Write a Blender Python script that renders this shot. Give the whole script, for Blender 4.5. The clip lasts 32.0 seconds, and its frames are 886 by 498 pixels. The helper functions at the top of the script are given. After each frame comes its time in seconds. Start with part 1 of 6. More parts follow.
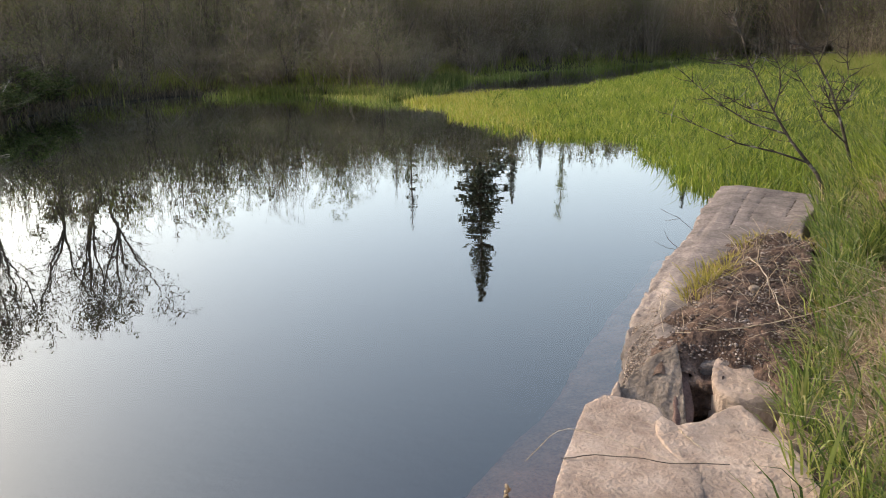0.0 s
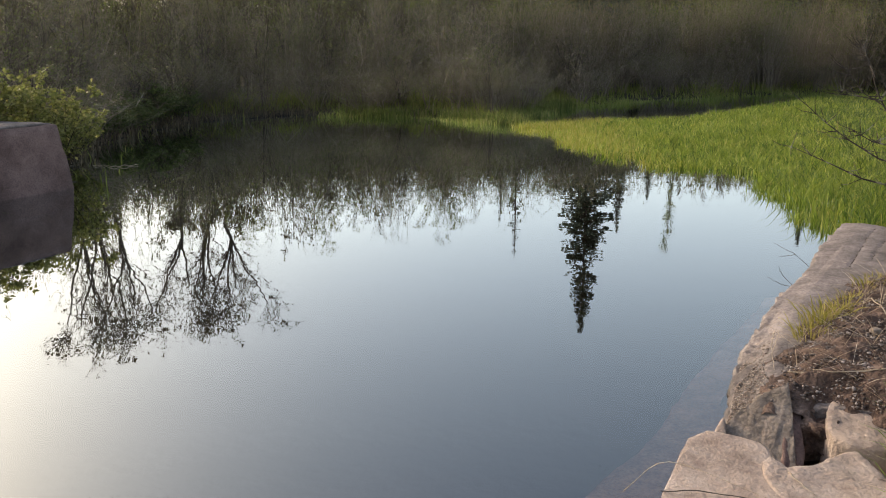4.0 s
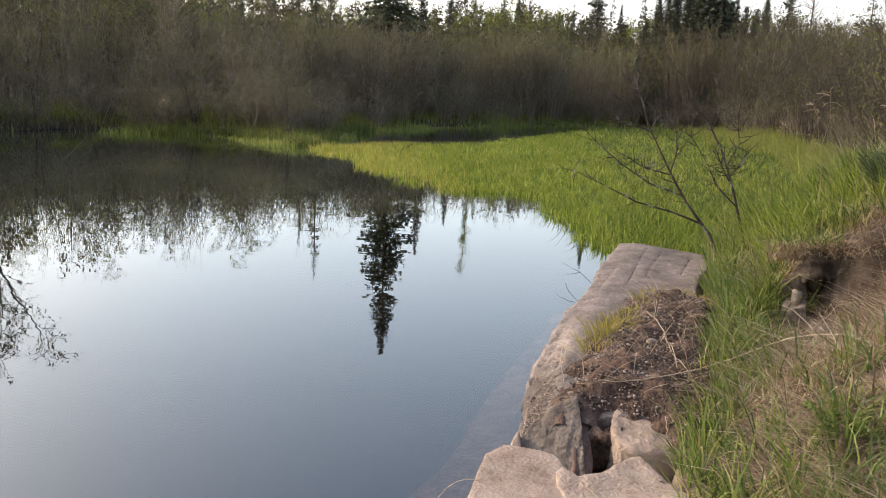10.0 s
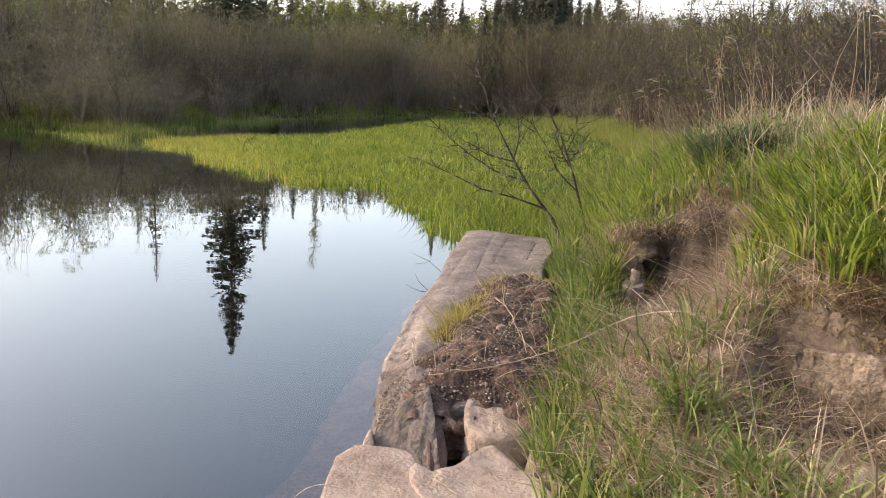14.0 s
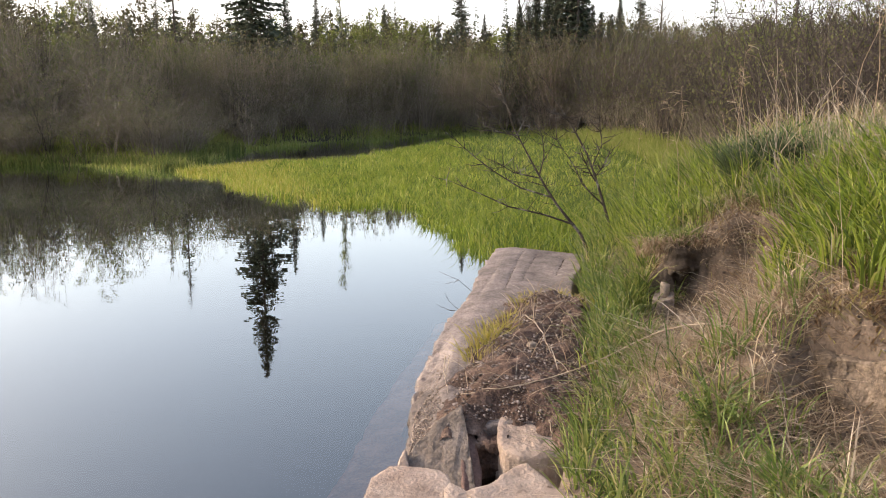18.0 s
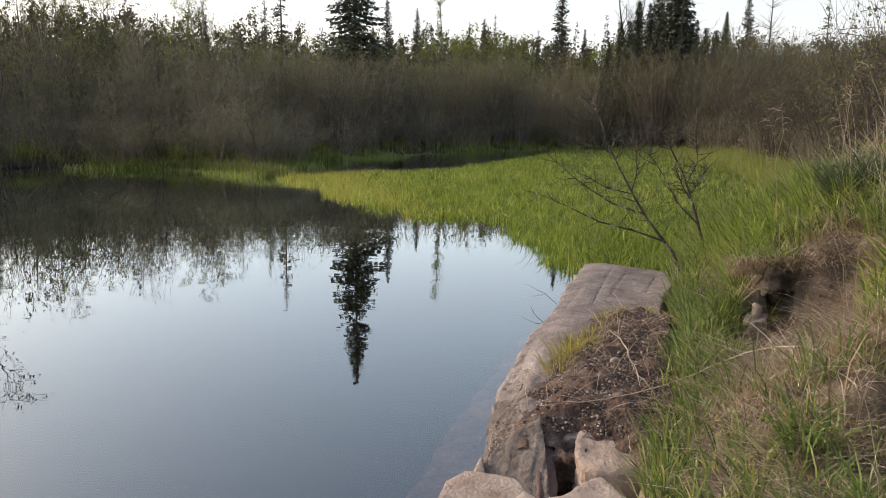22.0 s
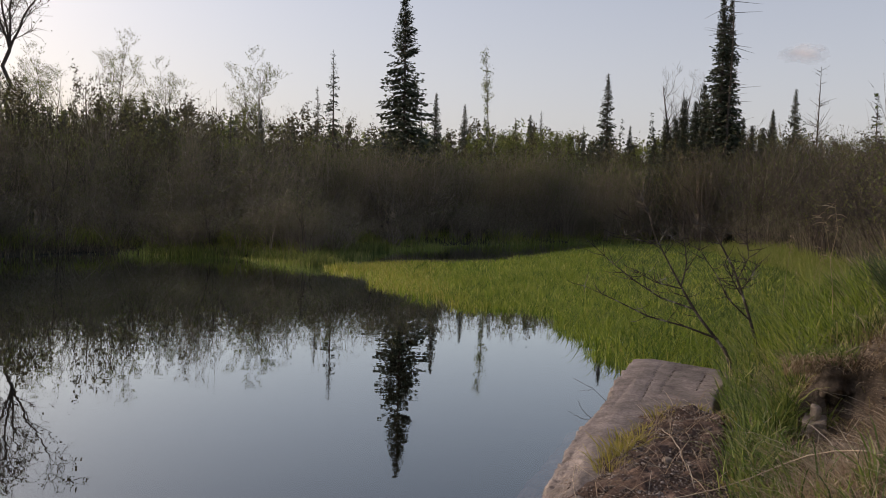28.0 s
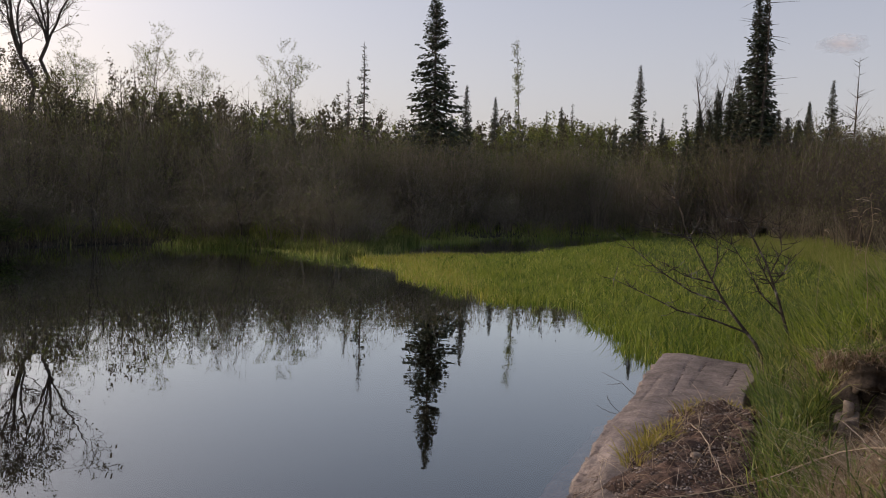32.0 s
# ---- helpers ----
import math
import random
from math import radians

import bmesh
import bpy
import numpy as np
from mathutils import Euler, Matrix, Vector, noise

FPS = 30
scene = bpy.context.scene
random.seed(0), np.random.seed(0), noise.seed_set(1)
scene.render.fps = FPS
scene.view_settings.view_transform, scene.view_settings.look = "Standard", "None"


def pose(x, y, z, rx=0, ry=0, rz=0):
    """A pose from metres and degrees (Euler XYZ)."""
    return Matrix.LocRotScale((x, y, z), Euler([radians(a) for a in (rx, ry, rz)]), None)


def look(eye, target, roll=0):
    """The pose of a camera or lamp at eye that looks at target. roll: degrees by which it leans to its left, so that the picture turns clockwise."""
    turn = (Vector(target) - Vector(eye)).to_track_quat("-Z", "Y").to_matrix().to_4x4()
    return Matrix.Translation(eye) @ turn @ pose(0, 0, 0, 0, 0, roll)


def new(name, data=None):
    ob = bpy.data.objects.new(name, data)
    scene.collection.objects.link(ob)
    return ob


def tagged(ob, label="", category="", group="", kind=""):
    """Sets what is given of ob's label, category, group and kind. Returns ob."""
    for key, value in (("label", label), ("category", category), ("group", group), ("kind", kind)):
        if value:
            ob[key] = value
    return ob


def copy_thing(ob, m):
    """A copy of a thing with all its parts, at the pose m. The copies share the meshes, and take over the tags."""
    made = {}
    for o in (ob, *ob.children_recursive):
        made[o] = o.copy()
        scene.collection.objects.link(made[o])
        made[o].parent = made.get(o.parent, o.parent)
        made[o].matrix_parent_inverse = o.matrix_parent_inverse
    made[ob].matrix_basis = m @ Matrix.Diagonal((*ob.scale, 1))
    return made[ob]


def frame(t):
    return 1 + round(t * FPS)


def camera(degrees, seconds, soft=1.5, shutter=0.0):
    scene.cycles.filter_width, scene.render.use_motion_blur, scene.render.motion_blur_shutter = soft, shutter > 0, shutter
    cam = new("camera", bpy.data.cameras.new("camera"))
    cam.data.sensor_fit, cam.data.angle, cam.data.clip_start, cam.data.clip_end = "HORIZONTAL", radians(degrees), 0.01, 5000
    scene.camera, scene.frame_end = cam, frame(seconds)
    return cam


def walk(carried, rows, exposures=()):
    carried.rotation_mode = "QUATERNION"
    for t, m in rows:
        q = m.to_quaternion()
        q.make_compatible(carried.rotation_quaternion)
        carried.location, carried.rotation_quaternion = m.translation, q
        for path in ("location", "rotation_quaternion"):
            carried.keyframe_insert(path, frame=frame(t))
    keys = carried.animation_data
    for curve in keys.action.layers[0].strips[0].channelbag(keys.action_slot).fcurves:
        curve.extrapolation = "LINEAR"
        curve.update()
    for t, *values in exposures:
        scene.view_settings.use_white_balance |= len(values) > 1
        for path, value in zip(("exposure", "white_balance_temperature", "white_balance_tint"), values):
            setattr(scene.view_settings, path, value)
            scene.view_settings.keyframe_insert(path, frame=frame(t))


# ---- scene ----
# ---------------------------------------------------------------- camera
PATH = [
    (0.0, 0.003, -0.265, 2.376, 16.293, -15.367, 1.629),
    (0.5, 0.010, -0.271, 2.375, 19.375, -14.611, 2.204),
    (1.0, -0.003, -0.285, 2.372, 20.920, -14.475, 1.427),
    (1.5, -0.005, -0.280, 2.355, 21.486, -14.577, 0.682),
    (2.0, -0.004, -0.292, 2.357, 22.467, -13.863, 0.694),
    (2.5, -0.015, -0.306, 2.350, 22.820, -13.852, 0.428),
    (3.0, -0.010, -0.306, 2.358, 23.268, -13.404, 0.429),
    (3.5, -0.010, -0.310, 2.360, 23.792, -13.450, 0.692),
    (5.5, -0.027, -0.226, 2.289, 23.441, -12.863, -0.310),
    (6.0, -0.030, -0.214, 2.286, 21.534, -11.479, -0.823),
    (6.5, -0.030, -0.189, 2.275, 19.951, -10.727, -0.853),
    (7.0, -0.031, -0.171, 2.273, 18.033, -11.616, -1.157),
    (7.5, -0.038, -0.195, 2.299, 15.629, -11.659, -0.724),
    (8.0, -0.038, -0.172, 2.294, 14.725, -12.440, -0.483),
    (8.5, -0.045, -0.183, 2.281, 14.578, -12.883, -0.415),
    (9.0, -0.045, -0.165, 2.278, 13.813, -11.973, -0.930),
    (9.5, -0.038, -0.172, 2.292, 12.505, -12.223, -1.453),
    (10.0, -0.034, -0.163, 2.285, 10.052, -11.617, -2.130),
    (10.5, -0.028, -0.137, 2.296, 7.456, -12.537, -1.625),
    (11.0, -0.019, -0.120, 2.293, 6.451, -12.100, -1.640),
    (11.5, -0.005, -0.090, 2.277, 4.943, -12.419, -1.513),
    (12.0, -0.005, -0.011, 2.236, 2.036, -12.201, -2.442),
    (12.5, -0.003, 0.013, 2.236, 0.353, -11.763, -2.658),
    (13.0, 0.000, 0.000, 2.250, 0.000, -11.999, -2.034),
    (13.5, -0.002, 0.013, 2.240, -0.430, -12.178, -2.057),
    (14.0, -0.001, 0.003, 2.257, -0.601, -11.857, -2.020),
    (14.5, -0.001, -0.003, 2.259, -0.747, -11.454, -1.814),
    (16.5, 0.004, -0.001, 2.259, -1.089, -10.919, -1.419),
    (17.0, 0.007, -0.015, 2.266, -0.782, -10.241, -1.048),
    (17.5, 0.014, -0.029, 2.289, 0.549, -11.379, 0.364),
    (18.0, 0.017, -0.048, 2.288, 1.123, -10.659, 0.312),
    (18.5, 0.025, -0.064, 2.307, 1.648, -10.447, 0.553),
    (19.0, 0.028, -0.090, 2.306, 2.941, -10.337, 0.656),
    (19.5, 0.031, -0.122, 2.298, 5.275, -10.529, 0.782),
    (20.0, 0.045, -0.122, 2.288, 6.959, -12.474, 0.932),
    (20.5, 0.061, -0.073, 2.310, 7.023, -12.568, 1.279),
    (21.0, 0.070, -0.095, 2.285, 7.431, -6.473, 0.039),
    (21.5, 0.069, -0.120, 2.278, 7.973, -9.173, -0.459),
    (22.0, 0.070, -0.108, 2.268, 7.910, -9.684, -0.602),
    (22.5, 0.062, -0.113, 2.269, 7.976, -10.014, -0.482),
    (23.0, 0.072, -0.107, 2.262, 8.253, -10.152, -0.438),
    (23.5, 0.079, -0.099, 2.243, 7.936, -10.864, -0.659),
    (24.0, 0.077, -0.093, 2.229, 7.882, -11.429, -0.852),
    (24.5, 0.076, -0.097, 2.237, 8.022, -11.258, -0.685),
    (25.0, 0.063, -0.103, 2.241, 8.587, -10.570, -0.963),
    (25.5, 0.051, -0.120, 2.240, 9.298, -9.290, -1.432),
    (26.0, 0.041, -0.116, 2.259, 9.916, -7.993, -1.816),
    (26.5, 0.035, -0.128, 2.257, 10.843, -6.182, -1.489),
    (28.5, 0.035, -0.119, 2.264, 11.050, -3.136, -1.342),
    (29.0, 0.045, -0.109, 2.265, 10.820, -3.267, -1.238),
    (29.5, 0.048, -0.113, 2.272, 10.769, -3.724, -1.099),
    (30.0, 0.045, -0.113, 2.266, 11.102, -3.940, -1.283),
    (30.5, 0.043, -0.112, 2.271, 11.840, -3.984, -1.161),
    (31.0, 0.054, -0.120, 2.266, 12.557, -3.830, -1.242),
    (31.5, 0.049, -0.122, 2.258, 12.737, -3.682, -1.319),
    (32.0, 0.052, -0.133, 2.264, 13.232, -3.870, -1.519),
]
cam = camera(57.4, 32.0, soft=1.0)
walk(cam, [(t, pose(x, y, z, 90 + pitch, roll, yaw)) for t, x, y, z, yaw, pitch, roll in PATH],
     exposures=[(0.0, 1.2, 7100, 11), (1.0, 1.05, 7100, 11), (3.0, 0.98, 7150, 11), (6.0, 0.95, 7150, 11), (8.5, 1.0, 7100, 12), (12.5, 1.35, 7250, 16), (18.0, 1.35, 7250, 16), (20.0, 1.22, 7150, 14), (21.0, 0.92, 7050, 13), (22.0, 0.9, 7000, 13), (23.0, 1.12, 7000, 13), (24.0, 1.05, 7000, 13), (25.0, 1.2, 7000, 13), (26.0, 0.9, 7000, 13), (28.6, 0.0, 7050, 19), (32.0, 0.0, 7050, 20)])

# ---------------------------------------------------------------- sky and sun
SUN_AZ, SUN_EL = -78.0, 25.0        # degrees from +y towards +x, and above the horizon
world = bpy.data.worlds.new("sky")
scene.world = world
world.use_nodes = True
wn, wl = world.node_tree.nodes, world.node_tree.links
wn.clear()
sky = wn.new("ShaderNodeTexSky")
sky.sky_type = "NISHITA"
sky.sun_disc = False
sky.sun_elevation = radians(SUN_EL)
sky.sun_rotation = radians(SUN_AZ)
sky.altitude = 300
sky.air_density, sky.dust_density, sky.ozone_density = 1.0, 4.0, 0.9
bg = wn.new("ShaderNodeBackground")
bg.inputs["Strength"].default_value = 0.15
wo = wn.new("ShaderNodeOutputWorld")
# thin haze, thickest low over the horizon
w_dir, w_sep, w_fade, w_mix = wn.new("ShaderNodeTexCoord"), wn.new("ShaderNodeSeparateXYZ"), wn.new("ShaderNodeMapRange"), wn.new("ShaderNodeMixRGB")
w_fade.inputs["From Min"].default_value, w_fade.inputs["From Max"].default_value = 0.0, 0.55
w_fade.inputs["To Min"].default_value, w_fade.inputs["To Max"].default_value = 0.57, 0.05
w_mix.inputs["Color2"].default_value = (4.42, 4.64, 5.06, 1)
wl.new(w_dir.outputs["Generated"], w_sep.inputs[0])
wl.new(w_sep.outputs["Z"], w_fade.inputs["Value"])
wl.new(w_fade.outputs[0], w_mix.inputs["Fac"])
wl.new(sky.outputs[0], w_mix.inputs["Color1"])
wl.new(w_mix.outputs[0], bg.inputs["Color"])
wl.new(bg.outputs[0], wo.inputs["Surface"])

sa, se = radians(SUN_AZ), radians(SUN_EL)
sun_way = Vector((math.sin(sa) * math.cos(se), math.cos(sa) * math.cos(se), math.sin(se)))
sun = new("sun", bpy.data.lights.new("sun", "SUN"))
sun.data.energy, sun.data.angle, sun.data.color = 1.4, radians(0.6), (1.0, 0.87, 0.72)
sun.matrix_world = look(sun_way * 200, (0, 0, 0))


# ---------------------------------------------------------------- materials
def nodes_of(name):
    m = bpy.data.materials.new(name)
    m.use_nodes = True
    n, l = m.node_tree.nodes, m.node_tree.links
    n.clear()
    out = n.new("ShaderNodeOutputMaterial")
    return m, n, l, out


def ramp_of(n, stops):
    r = n.new("ShaderNodeValToRGB")
    while len(r.color_ramp.elements) < len(stops):
        r.color_ramp.elements.new(0.5)
    for e, (p, c) in zip(r.color_ramp.elements, stops):
        e.position, e.color = p, (*c, 1)
    return r


def surface(name, stops, scale, rough=0.9, fine=0.0, bump=0.3, bump_scale=None, second=None, detail=8, spread=0.02, grain=38.0, speck=0.62):
    """A rough mineral or bark surface: stops coloured by noise at one scale, multiplied by a second noise, with relief."""
    m, n, l, out = nodes_of(name)
    b = n.new("ShaderNodeBsdfPrincipled")
    tc = n.new("ShaderNodeTexCoord")
    t1 = n.new("ShaderNodeTexNoise")
    t1.inputs["Scale"].default_value, t1.inputs["Detail"].default_value = scale, detail
    t1.inputs["Roughness"].default_value = 0.65
    l.new(tc.outputs["Object"], t1.inputs["Vector"])
    r = ramp_of(n, stops)
    l.new(t1.outputs["Fac"], r.inputs["Fac"])
    colour = r.outputs["Color"]
    if second:
        s_scale, low, high = second
        t2 = n.new("ShaderNodeTexNoise")
        t2.inputs["Scale"].default_value, t2.inputs["Detail"].default_value = s_scale, 4
        l.new(tc.outputs["Object"], t2.inputs["Vector"])
        r2 = ramp_of(n, [(0.35, (low,) * 3), (0.65, (high,) * 3)])
        l.new(t2.outputs["Fac"], r2.inputs["Fac"])
        mx = n.new("ShaderNodeMixRGB")
        mx.blend_type = "MULTIPLY"
        mx.inputs["Fac"].default_value = 1
        l.new(colour, mx.inputs["Color1"])
        l.new(r2.outputs["Color"], mx.inputs["Color2"])
        colour = mx.outputs["Color"]
    t4 = n.new("ShaderNodeTexNoise")
    t4.inputs["Scale"].default_value, t4.inputs["Detail"].default_value = grain, 6
    t4.inputs["Roughness"].default_value = 0.75
    l.new(tc.outputs["Object"], t4.inputs["Vector"])
    r4 = ramp_of(n, [(0.36, (0.42,) * 3), (0.50, (0.95,) * 3), (0.66, (1.4,) * 3)])
    l.new(t4.outputs["Fac"], r4.inputs["Fac"])
    mg = n.new("ShaderNodeMixRGB")
    mg.blend_type = "MULTIPLY"
    mg.inputs["Fac"].default_value = speck
    l.new(colour, mg.inputs["Color1"])
    l.new(r4.outputs["Color"], mg.inputs["Color2"])
    l.new(mg.outputs["Color"], b.inputs["Base Color"])
    b.inputs["Roughness"].default_value = rough
    b.inputs["Specular IOR Level"].default_value = 0.25
    t3 = n.new("ShaderNodeTexNoise")
    t3.inputs["Scale"].default_value, t3.inputs["Detail"].default_value = bump_scale or scale * 3, 8
    l.new(tc.outputs["Object"], t3.inputs["Vector"])
    bp = n.new("ShaderNodeBump")
    bp.inputs["Strength"].default_value, bp.inputs["Distance"].default_value = bump, spread
    l.new(t3.outputs["Fac"], bp.inputs["Height"])
    l.new(bp.outputs["Normal"], b.inputs["Normal"])
    l.new(b.outputs[0], out.inputs["Surface"])
    return m


def foliage(name, stops, through_share=0.45, rough=0.6, patch=None):
    """Leaves and blades: each island takes its own colour from stops; some light passes through. patch: (scale, colour) of large drifts."""
    m, n, l, out = nodes_of(name)
    g = n.new("ShaderNodeNewGeometry")
    r = ramp_of(n, stops)
    l.new(g.outputs["Random Per Island"], r.inputs["Fac"])
    colour = r.outputs["Color"]
    if patch:
        tc = n.new("ShaderNodeTexCoord")
        t = n.new("ShaderNodeTexNoise")
        t.inputs["Scale"].default_value, t.inputs["Detail"].default_value = patch[0], 3
        l.new(tc.outputs["Object"], t.inputs["Vector"])
        pr = ramp_of(n, [(0.42, (0, 0, 0)), (0.62, (1, 1, 1))])
        l.new(t.outputs["Fac"], pr.inputs["Fac"])
        mx = n.new("ShaderNodeMixRGB")
        l.new(pr.outputs["Color"], mx.inputs["Fac"])
        l.new(colour, mx.inputs["Color1"])
        mx.inputs["Color2"].default_value = (*patch[1], 1)
        half = n.new("ShaderNodeMixRGB")
        half.inputs["Fac"].default_value = 0.6
        l.new(colour, half.inputs["Color1"])
        l.new(mx.outputs["Color"], half.inputs["Color2"])
        colour = half.outputs["Color"]
    d = n.new("ShaderNodeBsdfPrincipled")
    d.inputs["Roughness"].default_value = rough
    d.inputs["Specular IOR Level"].default_value = 0.3
    tr = n.new("ShaderNodeBsdfTranslucent")
    l.new(colour, d.inputs["Base Color"])
    l.new(colour, tr.inputs["Color"])
    mix = n.new("ShaderNodeMixShader")
    mix.inputs["Fac"].default_value = through_share
    l.new(d.outputs[0], mix.inputs[1])
    l.new(tr.outputs[0], mix.inputs[2])
    l.new(mix.outputs[0], out.inputs["Surface"])
    return m


def water_material():
    m, n, l, out = nodes_of("still_water")
    tc = n.new("ShaderNodeTexCoord")
    mp = n.new("ShaderNodeMapping")
    mp.inputs["Scale"].default_value = (0.55, 1.6, 1)
    mp.inputs["Rotation"].default_value = (0, 0, radians(-10))
    l.new(tc.outputs["Object"], mp.inputs["Vector"])
    t = n.new("ShaderNodeTexNoise")
    t.inputs["Scale"].default_value, t.inputs["Detail"].default_value = 2.2, 1.5
    l.new(mp.outputs[0], t.inputs["Vector"])
    bp = n.new("ShaderNodeBump")
    bp.inputs["Strength"].default_value, bp.inputs["Distance"].default_value = 0.032, 0.02
    l.new(t.outputs["Fac"], bp.inputs["Height"])
    fr = n.new("ShaderNodeFresnel")
    fr.inputs["IOR"].default_value = 1.33
    l.new(bp.outputs["Normal"], fr.inputs["Normal"])
    gl = n.new("ShaderNodeBsdfGlossy")
    gl.inputs["Roughness"].default_value = 0.0
    gl.inputs["Color"].default_value = (0.89, 0.96, 0.975, 1)
    l.new(bp.outputs["Normal"], gl.inputs["Normal"])
    tr = n.new("ShaderNodeBsdfTransparent")
    tr.inputs["Color"].default_value = (0.86, 0.71, 0.55, 1)
    up = n.new("ShaderNodeMath")
    up.operation = "MULTIPLY_ADD"
    up.use_clamp = True
    up.inputs[1].default_value = 1.7
    up.inputs[2].default_value = 0.08
    l.new(fr.outputs[0], up.inputs[0])
    mix = n.new("ShaderNodeMixShader")
    l.new(up.outputs[0], mix.inputs["Fac"])
    l.new(tr.outputs[0], mix.inputs[1])
    l.new(gl.outputs[0], mix.inputs[2])
    l.new(mix.outputs[0], out.inputs["Surface"])
    return m


M_WATER = water_material()
M_SOIL = surface("bank_soil", [(0.3, (0.080, 0.060, 0.046)), (0.5, (0.175, 0.135, 0.104)), (0.7, (0.29, 0.235, 0.185))], 3.0, 0.95,
                 bump=0.6, bump_scale=18, second=(0.9, 0.55, 1.0), spread=0.04)
M_BED = surface("pond_bed", [(0.3, (0.010, 0.008, 0.006)), (0.7, (0.026, 0.021, 0.014))], 2.0, 0.95)
M_LITTER = surface("wet_leaf_litter", [(0.3, (0.034, 0.030, 0.016)), (0.55, (0.066, 0.056, 0.032)), (0.75, (0.105, 0.086, 0.052))], 4.0, 0.95, bump=0.8, bump_scale=20, second=(0.6, 0.6, 1.0), spread=0.05)
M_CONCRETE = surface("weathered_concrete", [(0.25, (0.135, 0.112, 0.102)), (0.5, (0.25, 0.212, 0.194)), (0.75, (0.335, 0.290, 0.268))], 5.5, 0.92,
                     bump=0.8, bump_scale=42, second=(1.6, 0.52, 1.0), spread=0.015, speck=0.68)
M_CONCRETE_WARM = surface("sandy_concrete", [(0.25, (0.25, 0.182, 0.146)), (0.5, (0.40, 0.315, 0.258)), (0.75, (0.49, 0.402, 0.342))], 6.0, 0.92,
                          bump=0.9, bump_scale=48, second=(2.6, 0.74, 1.06), spread=0.012, speck=0.25)
M_CONCRETE_SOILED = surface("soil_stained_concrete", [(0.25, (0.130, 0.104, 0.084)), (0.5, (0.235, 0.193, 0.160)), (0.75, (0.33, 0.278, 0.234))], 6.5, 0.93,
                            bump=0.9, bump_scale=44, second=(2.4, 0.58, 1.0), spread=0.015, speck=0.5)
M_CONCRETE_WET = surface("drowned_concrete", [(0.3, (0.30, 0.18, 0.13)), (0.7, (0.50, 0.33, 0.25))], 3.0, 0.95, second=(1.5, 0.6, 1.0))
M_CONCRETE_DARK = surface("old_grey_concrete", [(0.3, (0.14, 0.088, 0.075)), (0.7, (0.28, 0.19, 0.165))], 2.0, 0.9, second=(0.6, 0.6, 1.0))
M_GRAVEL_SOIL = surface("gravelly_soil", [(0.3, (0.06, 0.038, 0.03)), (0.55, (0.15, 0.10, 0.078)), (0.75, (0.27, 0.195, 0.155))], 9.0, 0.95,
                        bump=0.9, bump_scale=45, second=(2.5, 0.6, 1.0), spread=0.03)
M_BARK = surface("grey_brown_bark", [(0.3, (0.055, 0.045, 0.038)), (0.7, (0.14, 0.115, 0.095))], 6.0, 0.9)
M_BARK_PALE = surface("pale_aspen_bark", [(0.3, (0.16, 0.14, 0.115)), (0.7, (0.34, 0.31, 0.26))], 5.0, 0.9)
M_STICK = surface("dry_bleached_stick", [(0.3, (0.26, 0.20, 0.14)), (0.7, (0.46, 0.39, 0.30))], 8.0, 0.9)
M_STONE = surface("field_stone", [(0.3, (0.20, 0.16, 0.13)), (0.7, (0.42, 0.35, 0.29))], 5.0, 0.9, second=(1.5, 0.7, 1.0))
M_ALDER = foliage("alder_stems", [(0.0, (0.115, 0.092, 0.070)), (0.4, (0.20, 0.163, 0.124)), (0.85, (0.275, 0.228, 0.176)), (1.0, (0.36, 0.305, 0.245))], 0.0, 0.9)
M_WILLOW = foliage("willow_stems", [(0.0, (0.041, 0.032, 0.027)), (0.5, (0.072, 0.058, 0.048)), (0.92, (0.098, 0.080, 0.068)), (1.0, (0.18, 0.155, 0.135))], 0.0, 0.9)
M_BRUSH = foliage("reddish_brush_stems", [(0.0, (0.070, 0.052, 0.042)), (0.5, (0.128, 0.098, 0.078)), (0.9, (0.185, 0.148, 0.122)), (1.0, (0.33, 0.285, 0.24))], 0.0, 0.9)
M_BUDS = foliage("spring_leaf_buds", [(0.0, (0.082, 0.090, 0.034)), (0.5, (0.132, 0.145, 0.050)), (1.0, (0.19, 0.165, 0.07))], 0.5, patch=(0.12, (0.16, 0.20, 0.055)))
M_LEAF = foliage("young_leaves", [(0.0, (0.10, 0.13, 0.035)), (0.6, (0.17, 0.20, 0.05)), (1.0, (0.25, 0.26, 0.08))], 0.5)
M_LEAF_DULL = foliage("dull_woodland_leaves", [(0.0, (0.048, 0.046, 0.027)), (0.6, (0.082, 0.078, 0.038)), (1.0, (0.125, 0.108, 0.058))], 0.45)
M_LEAF_BUSH = foliage("bush_leaves", [(0.0, (0.15, 0.17, 0.05)), (0.6, (0.25, 0.26, 0.075)), (1.0, (0.34, 0.32, 0.12))], 0.5)
M_NEEDLE = foliage("spruce_needles", [(0.0, (0.045, 0.060, 0.040)), (0.6, (0.076, 0.095, 0.060)), (1.0, (0.125, 0.135, 0.085))], 0.12, 0.7)
M_REED = foliage("sedge_blades", [(0.0, (0.045, 0.088, 0.016)), (0.45, (0.125, 0.205, 0.028)), (0.8, (0.26, 0.34, 0.045)), (1.0, (0.44, 0.42, 0.11))], 0.5, 0.5, patch=(0.9, (0.25, 0.31, 0.042)))
M_TIP = foliage("sedge_tips", [(0.0, (0.17, 0.24, 0.035)), (0.6, (0.34, 0.41, 0.06)), (1.0, (0.52, 0.50, 0.14))], 0.5, 0.5)
